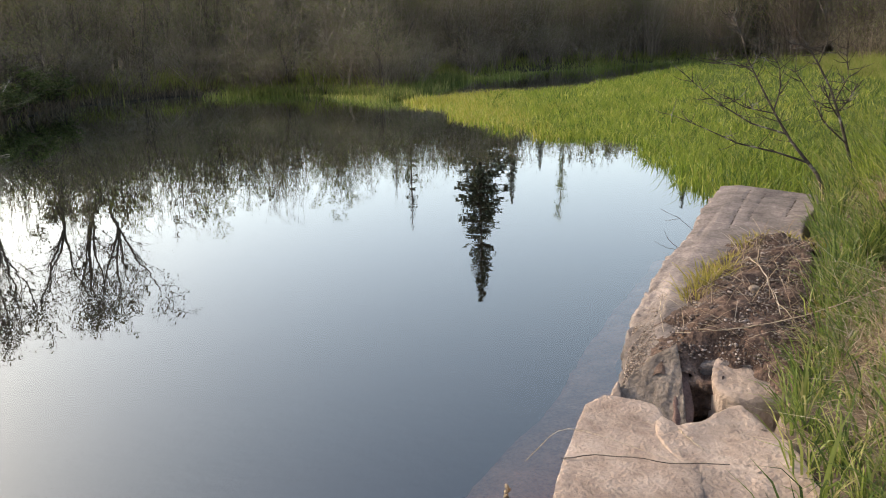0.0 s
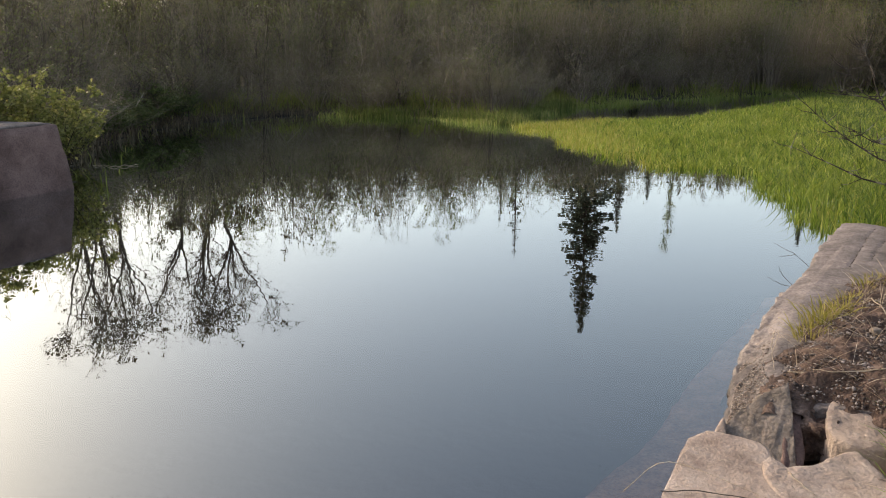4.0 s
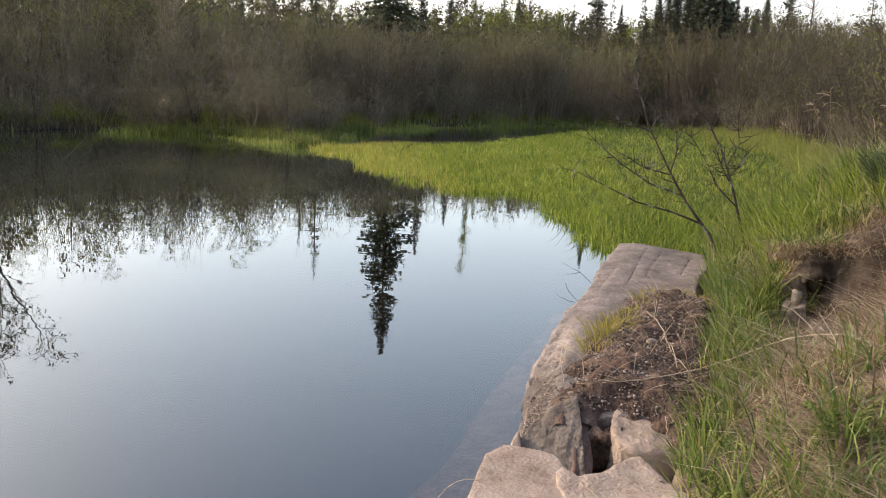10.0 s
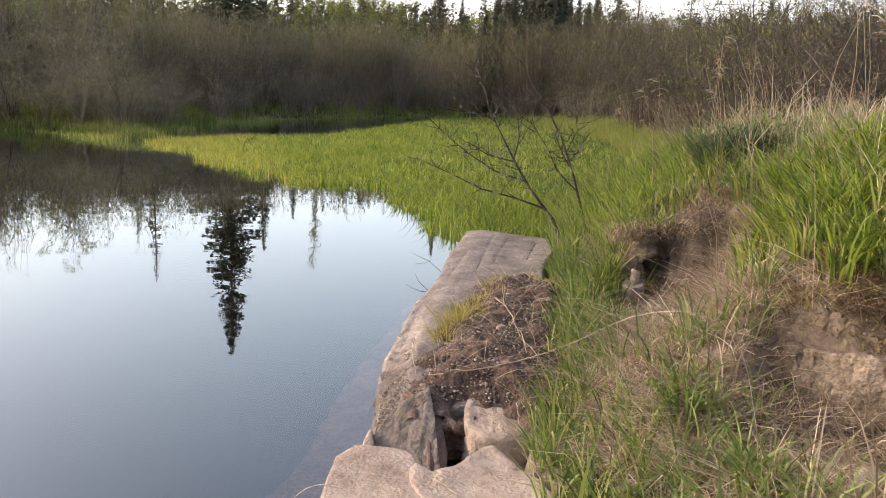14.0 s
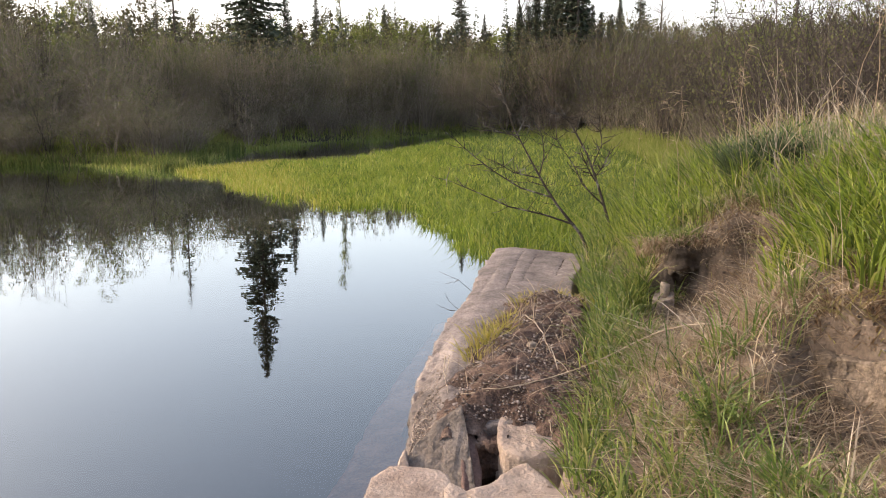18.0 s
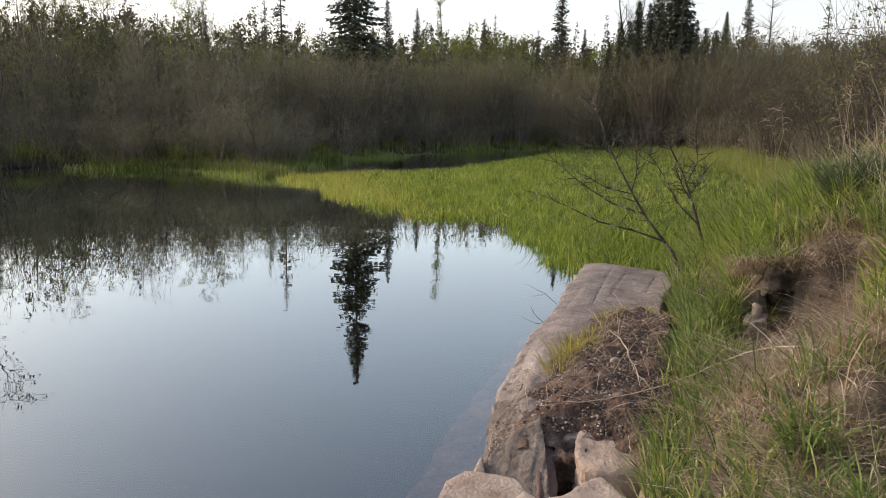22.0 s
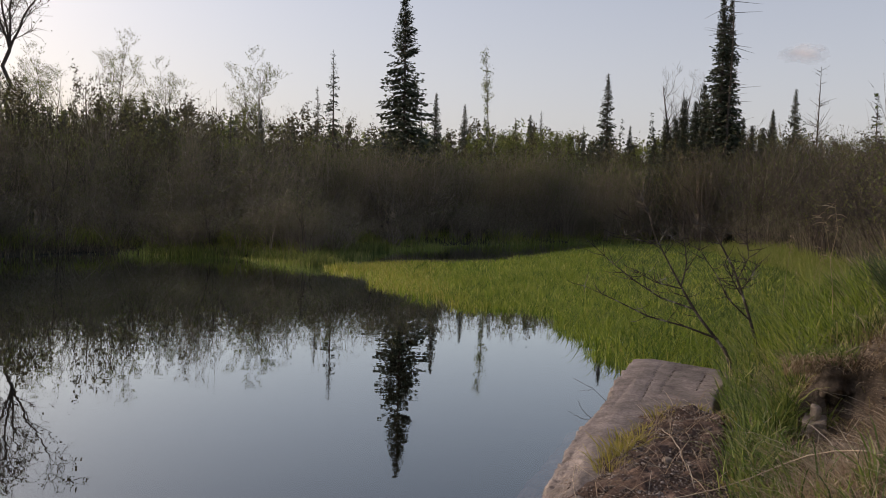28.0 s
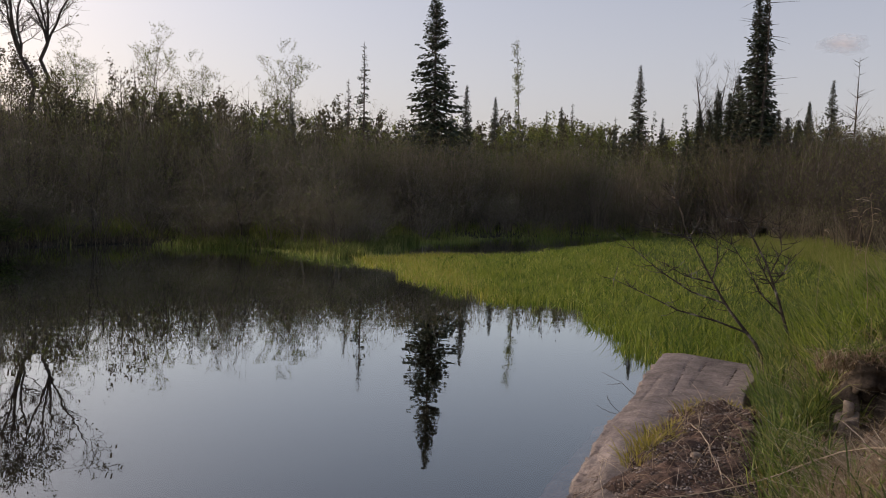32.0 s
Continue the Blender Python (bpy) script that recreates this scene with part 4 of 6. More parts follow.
green_tree = put_tree("aspen_tree", branchy_soup(rng, 6.9, 2.0, 3, 0.14, 5500, 0.07, 0.12, 3), (M_BARK_PALE, M_BARK, M_LEAF), -5.5, 70.0, 0, 1.0,
                      "aspen in fresh yellow-green leaf", group="green aspens behind the thicket", parts=("trunk", "branching", "foliage"))
for x, y, s in ((-7.5, 72.0, 1.05), (-9.5, 70.0, 0.95), (-14.0, 66.0, 0.9), (-3.6, 73.0, 1.1), (-17.5, 72.0, 0.95), (1.5, 66.0, 0.8), (-25.0, 70.0, 0.9), (-32.0, 66.0, 0.9), (-38.0, 60.0, 0.9), (-12.0, 74.0, 1.0),
                (12.0, 66.0, 0.8), (18.0, 62.0, 0.8)):
    copy_thing(green_tree, pose(x, y, float(ground_z(x, y)), 0, 0, x * 110) @ Matrix.Diagonal((s, s, s, 1)))

# ---------------------------------------------------------------- thickets of alder and willow
shrub_kinds = [shrub_soup(np.random.default_rng(100 + i), 5.0, 1.9, 32, 8, 0.07, 1150, 0.020, 0.75, 1) for i in range(4)]
low_kinds = [shrub_soup(np.random.default_rng(200 + i), 3.0, 1.6, 24, 13, 0.055, 420, 0.012, 0.45, 1) for i in range(3)]


def thicket(name, spots, kinds, stem_mat, leaf_mat, label):
    """One joined thicket from spots of x, y, scale, height scale."""
    stems, lv = [], []
    for i, kind in enumerate(kinds):
        rows = [(x, y, float(z) - 0.05, a, s, h) for j, (x, y, z, a, s, h) in enumerate(spots) if j % len(kinds) == i]
        stems.append(moved(kind[0], rows))
        lv.append(moved(kind[1], rows))
    e = empty(name, Matrix(), label, "thicket", kind="stuff")
    part("stemwork", join(*stems), stem_mat, e)
    part("foliage", join(*lv), leaf_mat, e)


def scatter(n, box, keep, gen):
    out = []
    while len(out) < n:
        x, y = gen.uniform(box[0], box[1], 400), gen.uniform(box[2], box[3], 400)
        for a, b in zip(x[keep(x, y)], y[keep(x, y)]):
            out.append((a, b))
    return np.array(out[:n])


def spots_of(xy, gen, s0, s1, h0, h1, grow=(1, 1, 1, 1)):
    z = ground_z(xy[:, 0], xy[:, 1])
    rise = np.interp(shore(xy[:, 0], xy[:, 1]), [0, 2, 5, 10], grow)
    return np.stack([xy[:, 0], xy[:, 1], z, gen.uniform(0, 6.28, len(xy)), gen.uniform(s0, s1, len(xy)), gen.uniform(h0, h1, len(xy)) * rise], 1)


g = np.random.default_rng(11)
far_keep = lambda x, y: (shore(x, y) > 0.4) & (shore(x, y) < 13) & (y > 8) & ((x < -12) | (y > 25)) & ((x < 5) | (y > 50)) & (x < 16) & ((y > 13.5) | (x < -22))
thicket("alder_thicket", spots_of(scatter(230, (-40, 16, 8, 66), far_keep, g), g, 0.8, 1.15, 0.75, 1.15, (0.32, 0.42, 0.64, 1.02)), shrub_kinds, M_ALDER, M_BUDS,
        "dense grey-brown leafless alder thicket along the far bank")
tall_kinds = [shrub_soup(np.random.default_rng(150 + i), 6.0, 1.0, 7, 18, 0.085, 330, 0.022, 1.1) for i in range(3)]
thicket("alder_poles", spots_of(scatter(200, (-40, 16, 8, 66), far_keep, g), g, 0.8, 1.2, 0.75, 1.15, (0.44, 0.52, 0.80, 1.08)), tall_kinds, M_ALDER, M_BUDS,
        "tall thin alder stems standing clear of the thicket")
thicket("dark_poles", spots_of(scatter(75, (-32, -9, 14, 50), far_keep, g), g, 0.7, 1.0, 0.75, 1.15, (0.5, 0.6, 0.9, 1.15)), tall_kinds, M_WILLOW, M_BUDS,
        "thin dark tree stems standing in the alder thicket")
back_keep = lambda x, y: (y > 45 + 0.25 * np.abs(x - 9)) & (shore(x, y) > 0.6)
thicket("back_thicket", spots_of(scatter(110, (4, 34, 44, 64), back_keep, g), g, 0.85, 1.25, 1.15, 1.5), shrub_kinds, M_BRUSH, M_BUDS,
        "brown leafless brush behind the willows")
front_keep = lambda x, y: (shore(x, y) > 0.5) & (y > 51.5 - 0.35 * np.clip(-x, 0, 20)) & (y < 54.2 - 0.45 * np.clip(-x, 0, 20))
thicket("spruce_thicket", spots_of(scatter(40, (-15, 12, 43, 54.2), front_keep, g), g, 0.8, 1.1, 1.0, 1.3), shrub_kinds, M_ALDER, M_BUDS,
        "grey-brown leafless alders in front of the spruces")
thicket("pond_thicket", spots_of(scatter(22, (-18, -8.5, 40, 46.5), lambda x, y: (shore(x, y) > 1.2) & (y < 46.5), g), g, 0.8, 1.05, 0.95, 1.2), shrub_kinds, M_ALDER, M_BUDS,
        "grey-brown leafless alders below the tallest spruce")
right_keep = lambda x, y: (shore(x, y) > 0.8) & (shore(x, y) < 11) & (x > 3.2) & (y > 12.5 + np.clip(6.5 - x, 0, 5) * 1.5) & (x < 20)
thicket("willow_thicket", spots_of(scatter(150, (3, 20, 11, 60), right_keep, g), g, 0.9, 1.3, 1.3, 1.95), low_kinds, M_WILLOW, M_BUDS,
        "reddish-brown leafless willow thicket behind the grassy bank")

# far woods closing the view
fg = np.random.default_rng(21)
far_spruce = spruce_soup(fg, 10, 1.25, 24, 4, 6, 0.02, 0.55)
wood_leafy = [branchy_soup(fg, 10, 2.9, 2, 0.29, 1600, 0.13, 0.06, 2) for i in range(2)]
edge_leafy = branchy_soup(fg, 9, 2.3, 3, 0.17, 1500, 0.10, 0.08, 2)
ringxy = np.array([(math.sin(a) * r, math.cos(a) * r) for a, r in zip(np.radians(fg.uniform(-80, 60, 520)), fg.uniform(112, 190, 520))])
rs = spots_of(ringxy, fg, 0.7, 1.1, 0.5, 0.82)
woods = empty("far_woods", Matrix(), "distant mixed woods of spruce and new-leafed aspen", "woods", kind="stuff")
ex = np.array([(math.sin(a) * r, math.cos(a) * r) for a, r in zip(np.radians(fg.uniform(-52, 27, 165)), fg.uniform(60, 82, 165))])
edge_rows = spots_of(ex, fg, 0.55, 0.85, 0.55, 0.80)
cx = np.array([(math.sin(a) * r, math.cos(a) * r) for a, r in zip(np.radians(fg.uniform(-50, 25, 110)), fg.uniform(66, 100, 110))])
cone_rows = spots_of(cx, fg, 0.55, 0.8, 0.62, 0.95)
part("needles", join(moved(far_spruce[0], rs[:100]), moved(far_spruce[2], rs[:100]), moved(far_spruce[2], cone_rows)), M_NEEDLE, woods)
# the closed wood behind the thicket, its top rising and falling
w_az = np.concatenate([np.linspace(-66, 34, 84) + fg.uniform(-0.6, 0.6, 84) for i in range(3)])
w_r = np.repeat([98.0, 108.0, 119.0], 84) + fg.uniform(-4, 4, 252)
w_xy = np.stack([np.sin(np.radians(w_az)) * w_r, np.cos(np.radians(w_az)) * w_r], 1)
w_top = np.interp(w_az, [-66, -41, -36, -31, -26, -21, -15, -11, -4, -1, 5, 14, 34], [10.5, 10.5, 12.2, 12.8, 12.3, 11.8, 10.9, 11.0, 11.8, 10.2, 10.4, 10.4, 10.8])
w_z = ground_z(w_xy[:, 0], w_xy[:, 1])
w_h = (w_top * w_r / 108.0 - w_z) / 10.0 * np.where(fg.uniform(0, 1, 252) < 0.75, fg.uniform(0.94, 1.05, 252), fg.uniform(1.05, 1.15, 252))
wood_rows = np.stack([w_xy[:, 0], w_xy[:, 1], w_z - 0.3, fg.uniform(0, 6.28, 252), fg.uniform(0.85, 1.2, 252), w_h], 1)
pale = fg.uniform(0, 1, 252) < np.interp(w_az, [-40, -25, -12, -4, 2, 20], [0.12, 0.25, 0.35, 0.6, 0.3, 0.15])
dull_a, dull_b, pale_rows = wood_rows[~pale][::2], wood_rows[~pale][1::2], wood_rows[pale]
part("trunks", join(moved(wood_leafy[0][0], wood_rows[::2]), moved(wood_leafy[1][0], wood_rows[1::2])), M_BARK, woods)
part("foliage", join(moved(wood_leafy[0][2], pale_rows), moved(edge_leafy[0], edge_rows[::3]), moved(edge_leafy[2], edge_rows[::3])), M_LEAF, woods)
lx = np.array([(math.sin(a) * r, math.cos(a) * r) for a, r in zip(np.radians(fg.uniform(-56, -24, 46)), fg.uniform(48, 62, 46))])
left_rows = spots_of(lx, fg, 0.5, 0.8, 0.55, 0.78)
left_rows[:, 5] *= np.interp(np.degrees(np.arctan2(lx[:, 0], lx[:, 1])), [-44, -36, -30, -26], [1.2, 1.15, 1.05, 1.0])
brush = np.concatenate([edge_rows[1::3], edge_rows[2::3], left_rows])
part("brush", join(moved(wood_leafy[0][2], dull_a), moved(wood_leafy[1][2], dull_b), moved(edge_leafy[0], brush), moved(edge_leafy[2], brush)), M_LEAF_DULL, woods)

# ---------------------------------------------------------------- sedge in the water
sr = np.random.default_rng(29)
qx, qy = sr.uniform(-17.5, -7.5, 26000), sr.uniform(24.5, 36, 26000)
qs = shore(qx, qy)
qk = (qs > np.interp(qx, [-15, -11], [-0.15, -0.6]) + 0.5 * wave(qx, qy, 1.1)) & (qs < 0.5) & (qx - 0.3 * (qy - 26) < -8.3)
qx, qy = qx[qk], qy[qk]
n = len(qx)
thing("shore_sedge", blades(sr, np.stack([qx, qy, np.full(n, -0.05)], 1), sr.uniform(0.25, 0.55, n), sr.uniform(0.018, 0.034, n), sr.uniform(0, 0.3, n), sr.uniform(0, 0.6, n), None, True), M_SHORE,
      "green sedge bed along the far shore", "sedge", kind="stuff")

REEDS = np.array([(-8.7, 25.2), (-6.7, 22.2), (-5.6, 20.8), (-3.8, 18.2), (-2.6, 16.8), (-0.9, 16.4), (-0.4, 14.6), (0.15, 12.6), (0.7, 11.3), (1.9, 11.0), (3.5, 13.0),
                  (4.9, 16), (6.9, 22), (7.9, 30), (6.9, 42), (4.2, 50), (2.0, 49), (-0.4, 44), (-3.9, 31), (-7.4, 28.5), (-8.6, 26.2)])


def inside(poly, x, y):
    hit = np.zeros(x.shape, bool)
    for (x0, y0), (x1, y1) in zip(poly, np.roll(poly, -1, 0)):
        hit ^= ((y0 > y) != (y1 > y)) & (x < (x1 - x0) * (y - y0) / (y1 - y0 + 1e-12) + x0)
    return hit


rg = np.random.default_rng(31)
n = 52000
rx, ry = rg.uniform(-10, 20, n), rg.uniform(11, 50, n)
edge = wave(rx, ry, 1.7) * 0.35 + wave(rx, ry, 5.3, 2.0) * 0.15
ok = inside(REEDS, rx + edge, ry + edge * 0.6) & (rg.uniform(0, 1, n) < np.clip((16.0 / ry) ** 1.5, 0.10, 1))
rx, ry = rx[ok], ry[ok]
n = len(rx)
rh = rg.uniform(0.55, 1.65, n) * (1 + 0.2 * wave(rx, ry, 0.8, 0.5) + 0.18 * wave(rx, ry, 4.3, 1.5))
yellow = rg.uniform(0, 1, n) < np.clip(np.exp(-np.maximum(rx + 6.6 - 0.62 * (24.5 - ry) * (ry < 24.5), 0) / 0.9) * 0.9 * np.clip((-2.2 - rx) / 2.5, 0, 1) + 0.03, 0, 0.9)
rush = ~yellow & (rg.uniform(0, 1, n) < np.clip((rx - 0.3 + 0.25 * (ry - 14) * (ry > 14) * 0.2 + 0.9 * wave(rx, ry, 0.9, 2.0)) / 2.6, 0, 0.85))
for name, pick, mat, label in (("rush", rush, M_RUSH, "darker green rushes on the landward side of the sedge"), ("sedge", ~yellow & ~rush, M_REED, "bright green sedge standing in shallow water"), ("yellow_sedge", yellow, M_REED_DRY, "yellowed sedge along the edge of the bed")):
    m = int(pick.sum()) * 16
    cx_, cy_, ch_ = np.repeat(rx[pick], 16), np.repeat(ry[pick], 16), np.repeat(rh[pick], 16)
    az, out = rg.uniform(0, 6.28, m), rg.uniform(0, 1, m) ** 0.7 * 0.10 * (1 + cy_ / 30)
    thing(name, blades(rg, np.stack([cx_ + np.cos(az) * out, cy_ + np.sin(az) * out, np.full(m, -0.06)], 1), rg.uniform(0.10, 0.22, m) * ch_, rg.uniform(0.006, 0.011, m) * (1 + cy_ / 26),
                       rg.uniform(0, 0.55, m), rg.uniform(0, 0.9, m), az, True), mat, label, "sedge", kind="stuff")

tx, ty = rg.uniform(-10, 20, 130000), rg.uniform(11, 50, 130000)
edge = wave(tx, ty, 1.7) * 0.35 + wave(tx, ty, 5.3, 2.0) * 0.15
ok = inside(REEDS, tx + edge, ty + edge * 0.6) & (rg.uniform(0, 1, 130000) < np.clip((16.0 / ty) ** 1.4, 0.10, 1) * (0.35 + 0.65 * (wave(tx, ty, 2.1, 3.0) > -0.1)))
tx, ty = tx[ok], ty[ok]
m = len(tx)
thing("sedge_tips", blades(rg, np.stack([tx, ty, np.full(m, -0.05)], 1), rg.uniform(0.15, 0.31, m), rg.uniform(0.007, 0.013, m) * (1 + ty / 24), rg.uniform(0, 0.7, m), rg.uniform(0, 0.9, m), None, True), M_TIP,
      "pale tips of taller sedge standing over the bed", "sedge", kind="stuff")
n = 270000
fx, fy = rg.uniform(-30, 14, n), rg.uniform(8, 60, n)
fs = shore(fx, fy)
ok = (fs > np.where((fx < -16.5) & (fy < 27), -0.2, -0.9) + 0.4 * wave(fx, fy, 0.9)) & (fs < 4.5) & (fx < 6) & ((fx < -9) | (fy > 30)) & ((wave(fx, fy, 0.55, 0.7) > np.where(fy > 33, 0.2, -0.15)) | (rg.uniform(0, 1, n) < 0.3)) & ((fx > -17.6) | (fs > 0.9) | (rg.uniform(0, 1, n) < 0.06)) & ((fy > 16) | (rg.uniform(0, 1, n) < 0.1)) & (rg.uniform(0, 1, n) < np.interp(fs, [0, 1.5, 4.5], [1.0, 0.8, 0.35]))
fx, fy, fs = fx[ok], fy[ok], fs[ok]
n = len(fx)
thing("bank_sedge", blades(rg, np.stack([fx, fy, np.maximum(ground_z(fx, fy), -0.1)], 1), rg.uniform(0.18, 0.50, n) * (1 + 0.45 * wave(fx, fy, 0.9, 1.0)) * np.interp(fs, [0, 1, 4], [0.9, 1.5, 2.2]), rg.uniform(0.014, 0.030, n), rg.uniform(0, 0.55, n), rg.uniform(0, 0.8, n), None, True), M_FRINGE,
      "dull green sedge fringe at the foot of the thicket", "sedge", kind="stuff")


M_OLD_SEDGE = foliage("old_brown_sedge", [(0.0, (0.085, 0.066, 0.044)), (0.6, (0.15, 0.12, 0.078)), (1.0, (0.24, 0.20, 0.13))], 0.35, 0.8)
ox, oy = rg.uniform(-34, -10, 60000), rg.uniform(9, 36, 60000)
os_ = shore(ox, oy)
ok = (os_ > -0.12) & (os_ < 3.0) & ((ox < -15.5) | (rg.uniform(0, 1, 60000) < 0.35)) & (rg.uniform(0, 1, 60000) < np.interp(os_, [0, 0.6, 3.0], [1.0, 0.8, 0.3])) & (oy > 13)
ox, oy = ox[ok], oy[ok]
n = len(ox)
thing("old_sedge", blades(rg, np.stack([ox, oy, np.maximum(ground_z(ox, oy), -0.05)], 1), rg.uniform(0.2, 0.6, n), rg.uniform(0.014, 0.030, n), rg.uniform(0, 0.7, n), rg.uniform(0, 0.9, n), None, True), M_OLD_SEDGE,
      "last year's brown sedge along the far water's edge", "sedge", kind="stuff")

# bare shrubs on top of the right bank
bare_stems, bare_buds = shrub_soup(np.random.default_rng(300), 2.6, 0.9, 22, 12, 0.04, 160, 0.012)
bare_source = None
for i, (x, y, s) in enumerate([(5.6, 10.2, 1.0), (6.4, 11.4, 1.15), (7.4, 10.6, 1.1), (5.9, 12.6, 1.2), (8.2, 12.2, 1.2), (7.0, 13.4, 1.25), (5.0, 11.6, 0.9), (9.2, 11.0, 1.2), (8.8, 13.8, 1.25), (6.6, 9.4, 0.9)]):
    m = pose(x, y, float(ground_z(x, y)) - 0.05, 0, 0, i * 67) @ Matrix.Diagonal((s, s, s, 1))
    if bare_source is None:
        bare_source = empty("bare_shrub", m, "leafless dark shrub on top of the bank", "shrub", "bare shrubs on the bank")
        part("stemwork", bare_stems, M_WILLOW, bare_source)
        part("foliage", bare_buds, M_BUDS, bare_source)
    else:
        c = copy_thing(bare_source, pose(0, 0, 0))
        c.matrix_basis = m

# alder shrubs standing singly along the water's edge
alder_sources = []
row = np.concatenate([np.linspace(POND[i], POND[i + 1], max(2, int(np.hypot(*(POND[i + 1] - POND[i])) / 1.7)), endpoint=False) for i in range(3, 18)])
ag = np.random.default_rng(310)
for i, (x0, y0) in enumerate(row):
    best = None
    for k in range(30):
        x, y = x0 + ag.uniform(-2.6, 2.6), y0 + ag.uniform(-2.6, 2.6)
        d = float(shore(np.array([x]), np.array([y]))[0])
        if 0.7 < d < 2.6:
            best = (x, y)
            break
    if best is None or (best[0] > 4 and best[1] < 24):
        continue
    x, y = best
    s = ag.uniform(0.38, 0.58)
    m = pose(x, y, float(ground_z(x, y)) - 0.05, 0, 0, ag.uniform(0, 360)) @ Matrix.Diagonal((s * 1.15, s * 1.15, s * ag.uniform(0.75, 1.1), 1))
    if len(alder_sources) < 4:
        kind = shrub_kinds[len(alder_sources)]
        e = empty("alder_shrub", m, "many-stemmed leafless alder at the water's edge", "shrub", "alders along the water")
        part("stemwork", kind[0], M_ALDER, e)
        part("foliage", kind[1], M_BUDS, e)
        alder_sources.append(e)
    else:
        copy_thing(alder_sources[i % 4], pose(0, 0, 0)).matrix_basis = m
# ---------------------------------------------------------------- grass of the near bank
def tufts(gen, centres, each, h0, h1, w0, w1, lean, bend, spread=0.05, stand=0.0, plain=False):
    """Tufts of blades that spread outwards from their centres (n x 3)."""
    k = len(centres) * each
    c = np.repeat(centres, each, 0)
    az = gen.uniform(0, 2 * math.pi, k)
    r = gen.uniform(0, spread, k)
    base = c + np.stack([np.cos(az) * r, np.sin(az) * r, np.full(k, -0.02 + stand)], 1)
    size = np.repeat(gen.uniform(0.65, 1.25, len(centres)), each)
    return blades(gen, base, gen.uniform(h0, h1, k) * size, gen.uniform(w0, w1, k), gen.uniform(*lean, k), gen.uniform(*bend, k), az + gen.normal(0, 0.5, k), plain)


def on_land(x, y, lift=0.0):
    return np.stack([x, y, ground_z(x, y) + lift], 1)


bg_rng = np.random.default_rng(41)


def bank_points(n, box, keep):
    x, y = bg_rng.uniform(box[0], box[1], n), bg_rng.uniform(box[2], box[3], n)
    s = shore(x, y)
    k = (s > 0.0) & (bg_rng.uniform(0, 1, n) < keep(x, y, s))
    return on_land(x[k], y[k])


bare = lambda x, y: np.clip(0.8 * np.exp(-(((x - 1.85) / 0.40) ** 4 + ((y - 5.25) / 0.7) ** 4)) + 2.2 * np.exp(-(((x - 1.95) / 0.48) ** 4 + ((y - 5.65) / 0.85) ** 4)) + 1.6 * np.exp(-(((x - 1.95) / 0.36) ** 4 + ((y - 3.05) / 0.42) ** 4)) + 1.5 * np.exp(-(((x - 1.90) / 0.42) ** 2 + ((y - 5.9) / 0.75) ** 2)) + 1.6 * np.exp(-(((x - 2.15) / 0.55) ** 2 + ((y - 3.7) / 0.65) ** 2)), 0, 1)
clump = lambda x, y: np.exp(-(((x - 2.88) / 0.36) ** 4 + ((y - 7.6) / 0.45) ** 4))
crest = bank_points(6000, (1.2, 7.5, 2.5, 16), lambda x, y, s: np.clip((s - 0.75) / 0.7, 0, 1) * (1 - 0.8 * clump(x, y)) * (1 - 0.6 * np.exp(-(((x - 2.6) / 0.35) ** 2 + ((y - 6.9) / 0.4) ** 2))) * (1 - bare(x, y)) * (0.55 + 0.45 * (wave(x, y, 3.3, 2.0) > -0.2)))
thing("crest_grass", tufts(bg_rng, crest, 15, 0.13, 0.37, 0.005, 0.011, (0.05, 0.5), (0.2, 0.9), 0.09), M_GRASS,
      "long bright spring grass on top of the bank", "grass", kind="stuff")
foot = bank_points(1500, (0.5, 3, 1.8, 11.5), lambda x, y, s: np.exp(-((s - 0.12) / 0.16) ** 2) * np.interp(y, [3.6, 4.8, 6.5], [0.15, 0.45, 0.9]))
thing("ditch_grass", tufts(bg_rng, foot, 15, 0.14, 0.44, 0.007, 0.015, (0.05, 0.5), (0.1, 0.8), 0.06), M_GRASS,
      "green grass growing in the ditch beside the concrete", "grass", kind="stuff")
slope = bank_points(4600, (0.6, 4, 1.6, 11), lambda x, y, s: (0.2 + 0.42 * (wave(x, y, 2.9, 1.0) > 0.0)) * (1 - 0.95 * bare(x, y)) * (1 - 0.9 * np.exp(-(((x - 1.62) / 0.22) ** 2 + ((y - 5.75) / 0.5) ** 2))) * (s < 1.6))
thing("slope_grass", tufts(bg_rng, slope, 14, 0.09, 0.31, 0.006, 0.0125, (0.1, 0.7), (0.1, 0.9), 0.05), M_GRASS,
      "scattered green grass tufts on the eroded slope", "grass", kind="stuff")
dry = bank_points(40000, (0.6, 6, 1.6, 12), lambda x, y, s: (0.35 + 0.6 * np.clip(wave(x, y, 1.9, 3.0) + 0.4, 0, 1)) * (1 - bare(x, y) * np.where(y > 4.7, 0.88 * (x < 2.3), 0.7 * (y < 4.15))) * np.interp(s, [0, 0.35, 0.8, 1.6, 2.2], [0.2, 0.3, 0.6, 0.6, 1.0]))
n = len(dry)
thing("dead_grass", blades(bg_rng, dry + [0, 0, 0.01], bg_rng.uniform(0.04, 0.17, n), bg_rng.uniform(0.004, 0.008, n), bg_rng.uniform(0.8, 3.4, n), bg_rng.uniform(0.3, 0.9, n), None, True), M_STRAW,
      "dead bleached grass lying over the bank", "dead grass", kind="stuff")
thatch = bank_points(850, (1.2, 7, 2, 12), lambda x, y, s: np.clip((s - 0.7) / 0.8, 0, 1) * 0.9 * (1 - bare(x, y)))
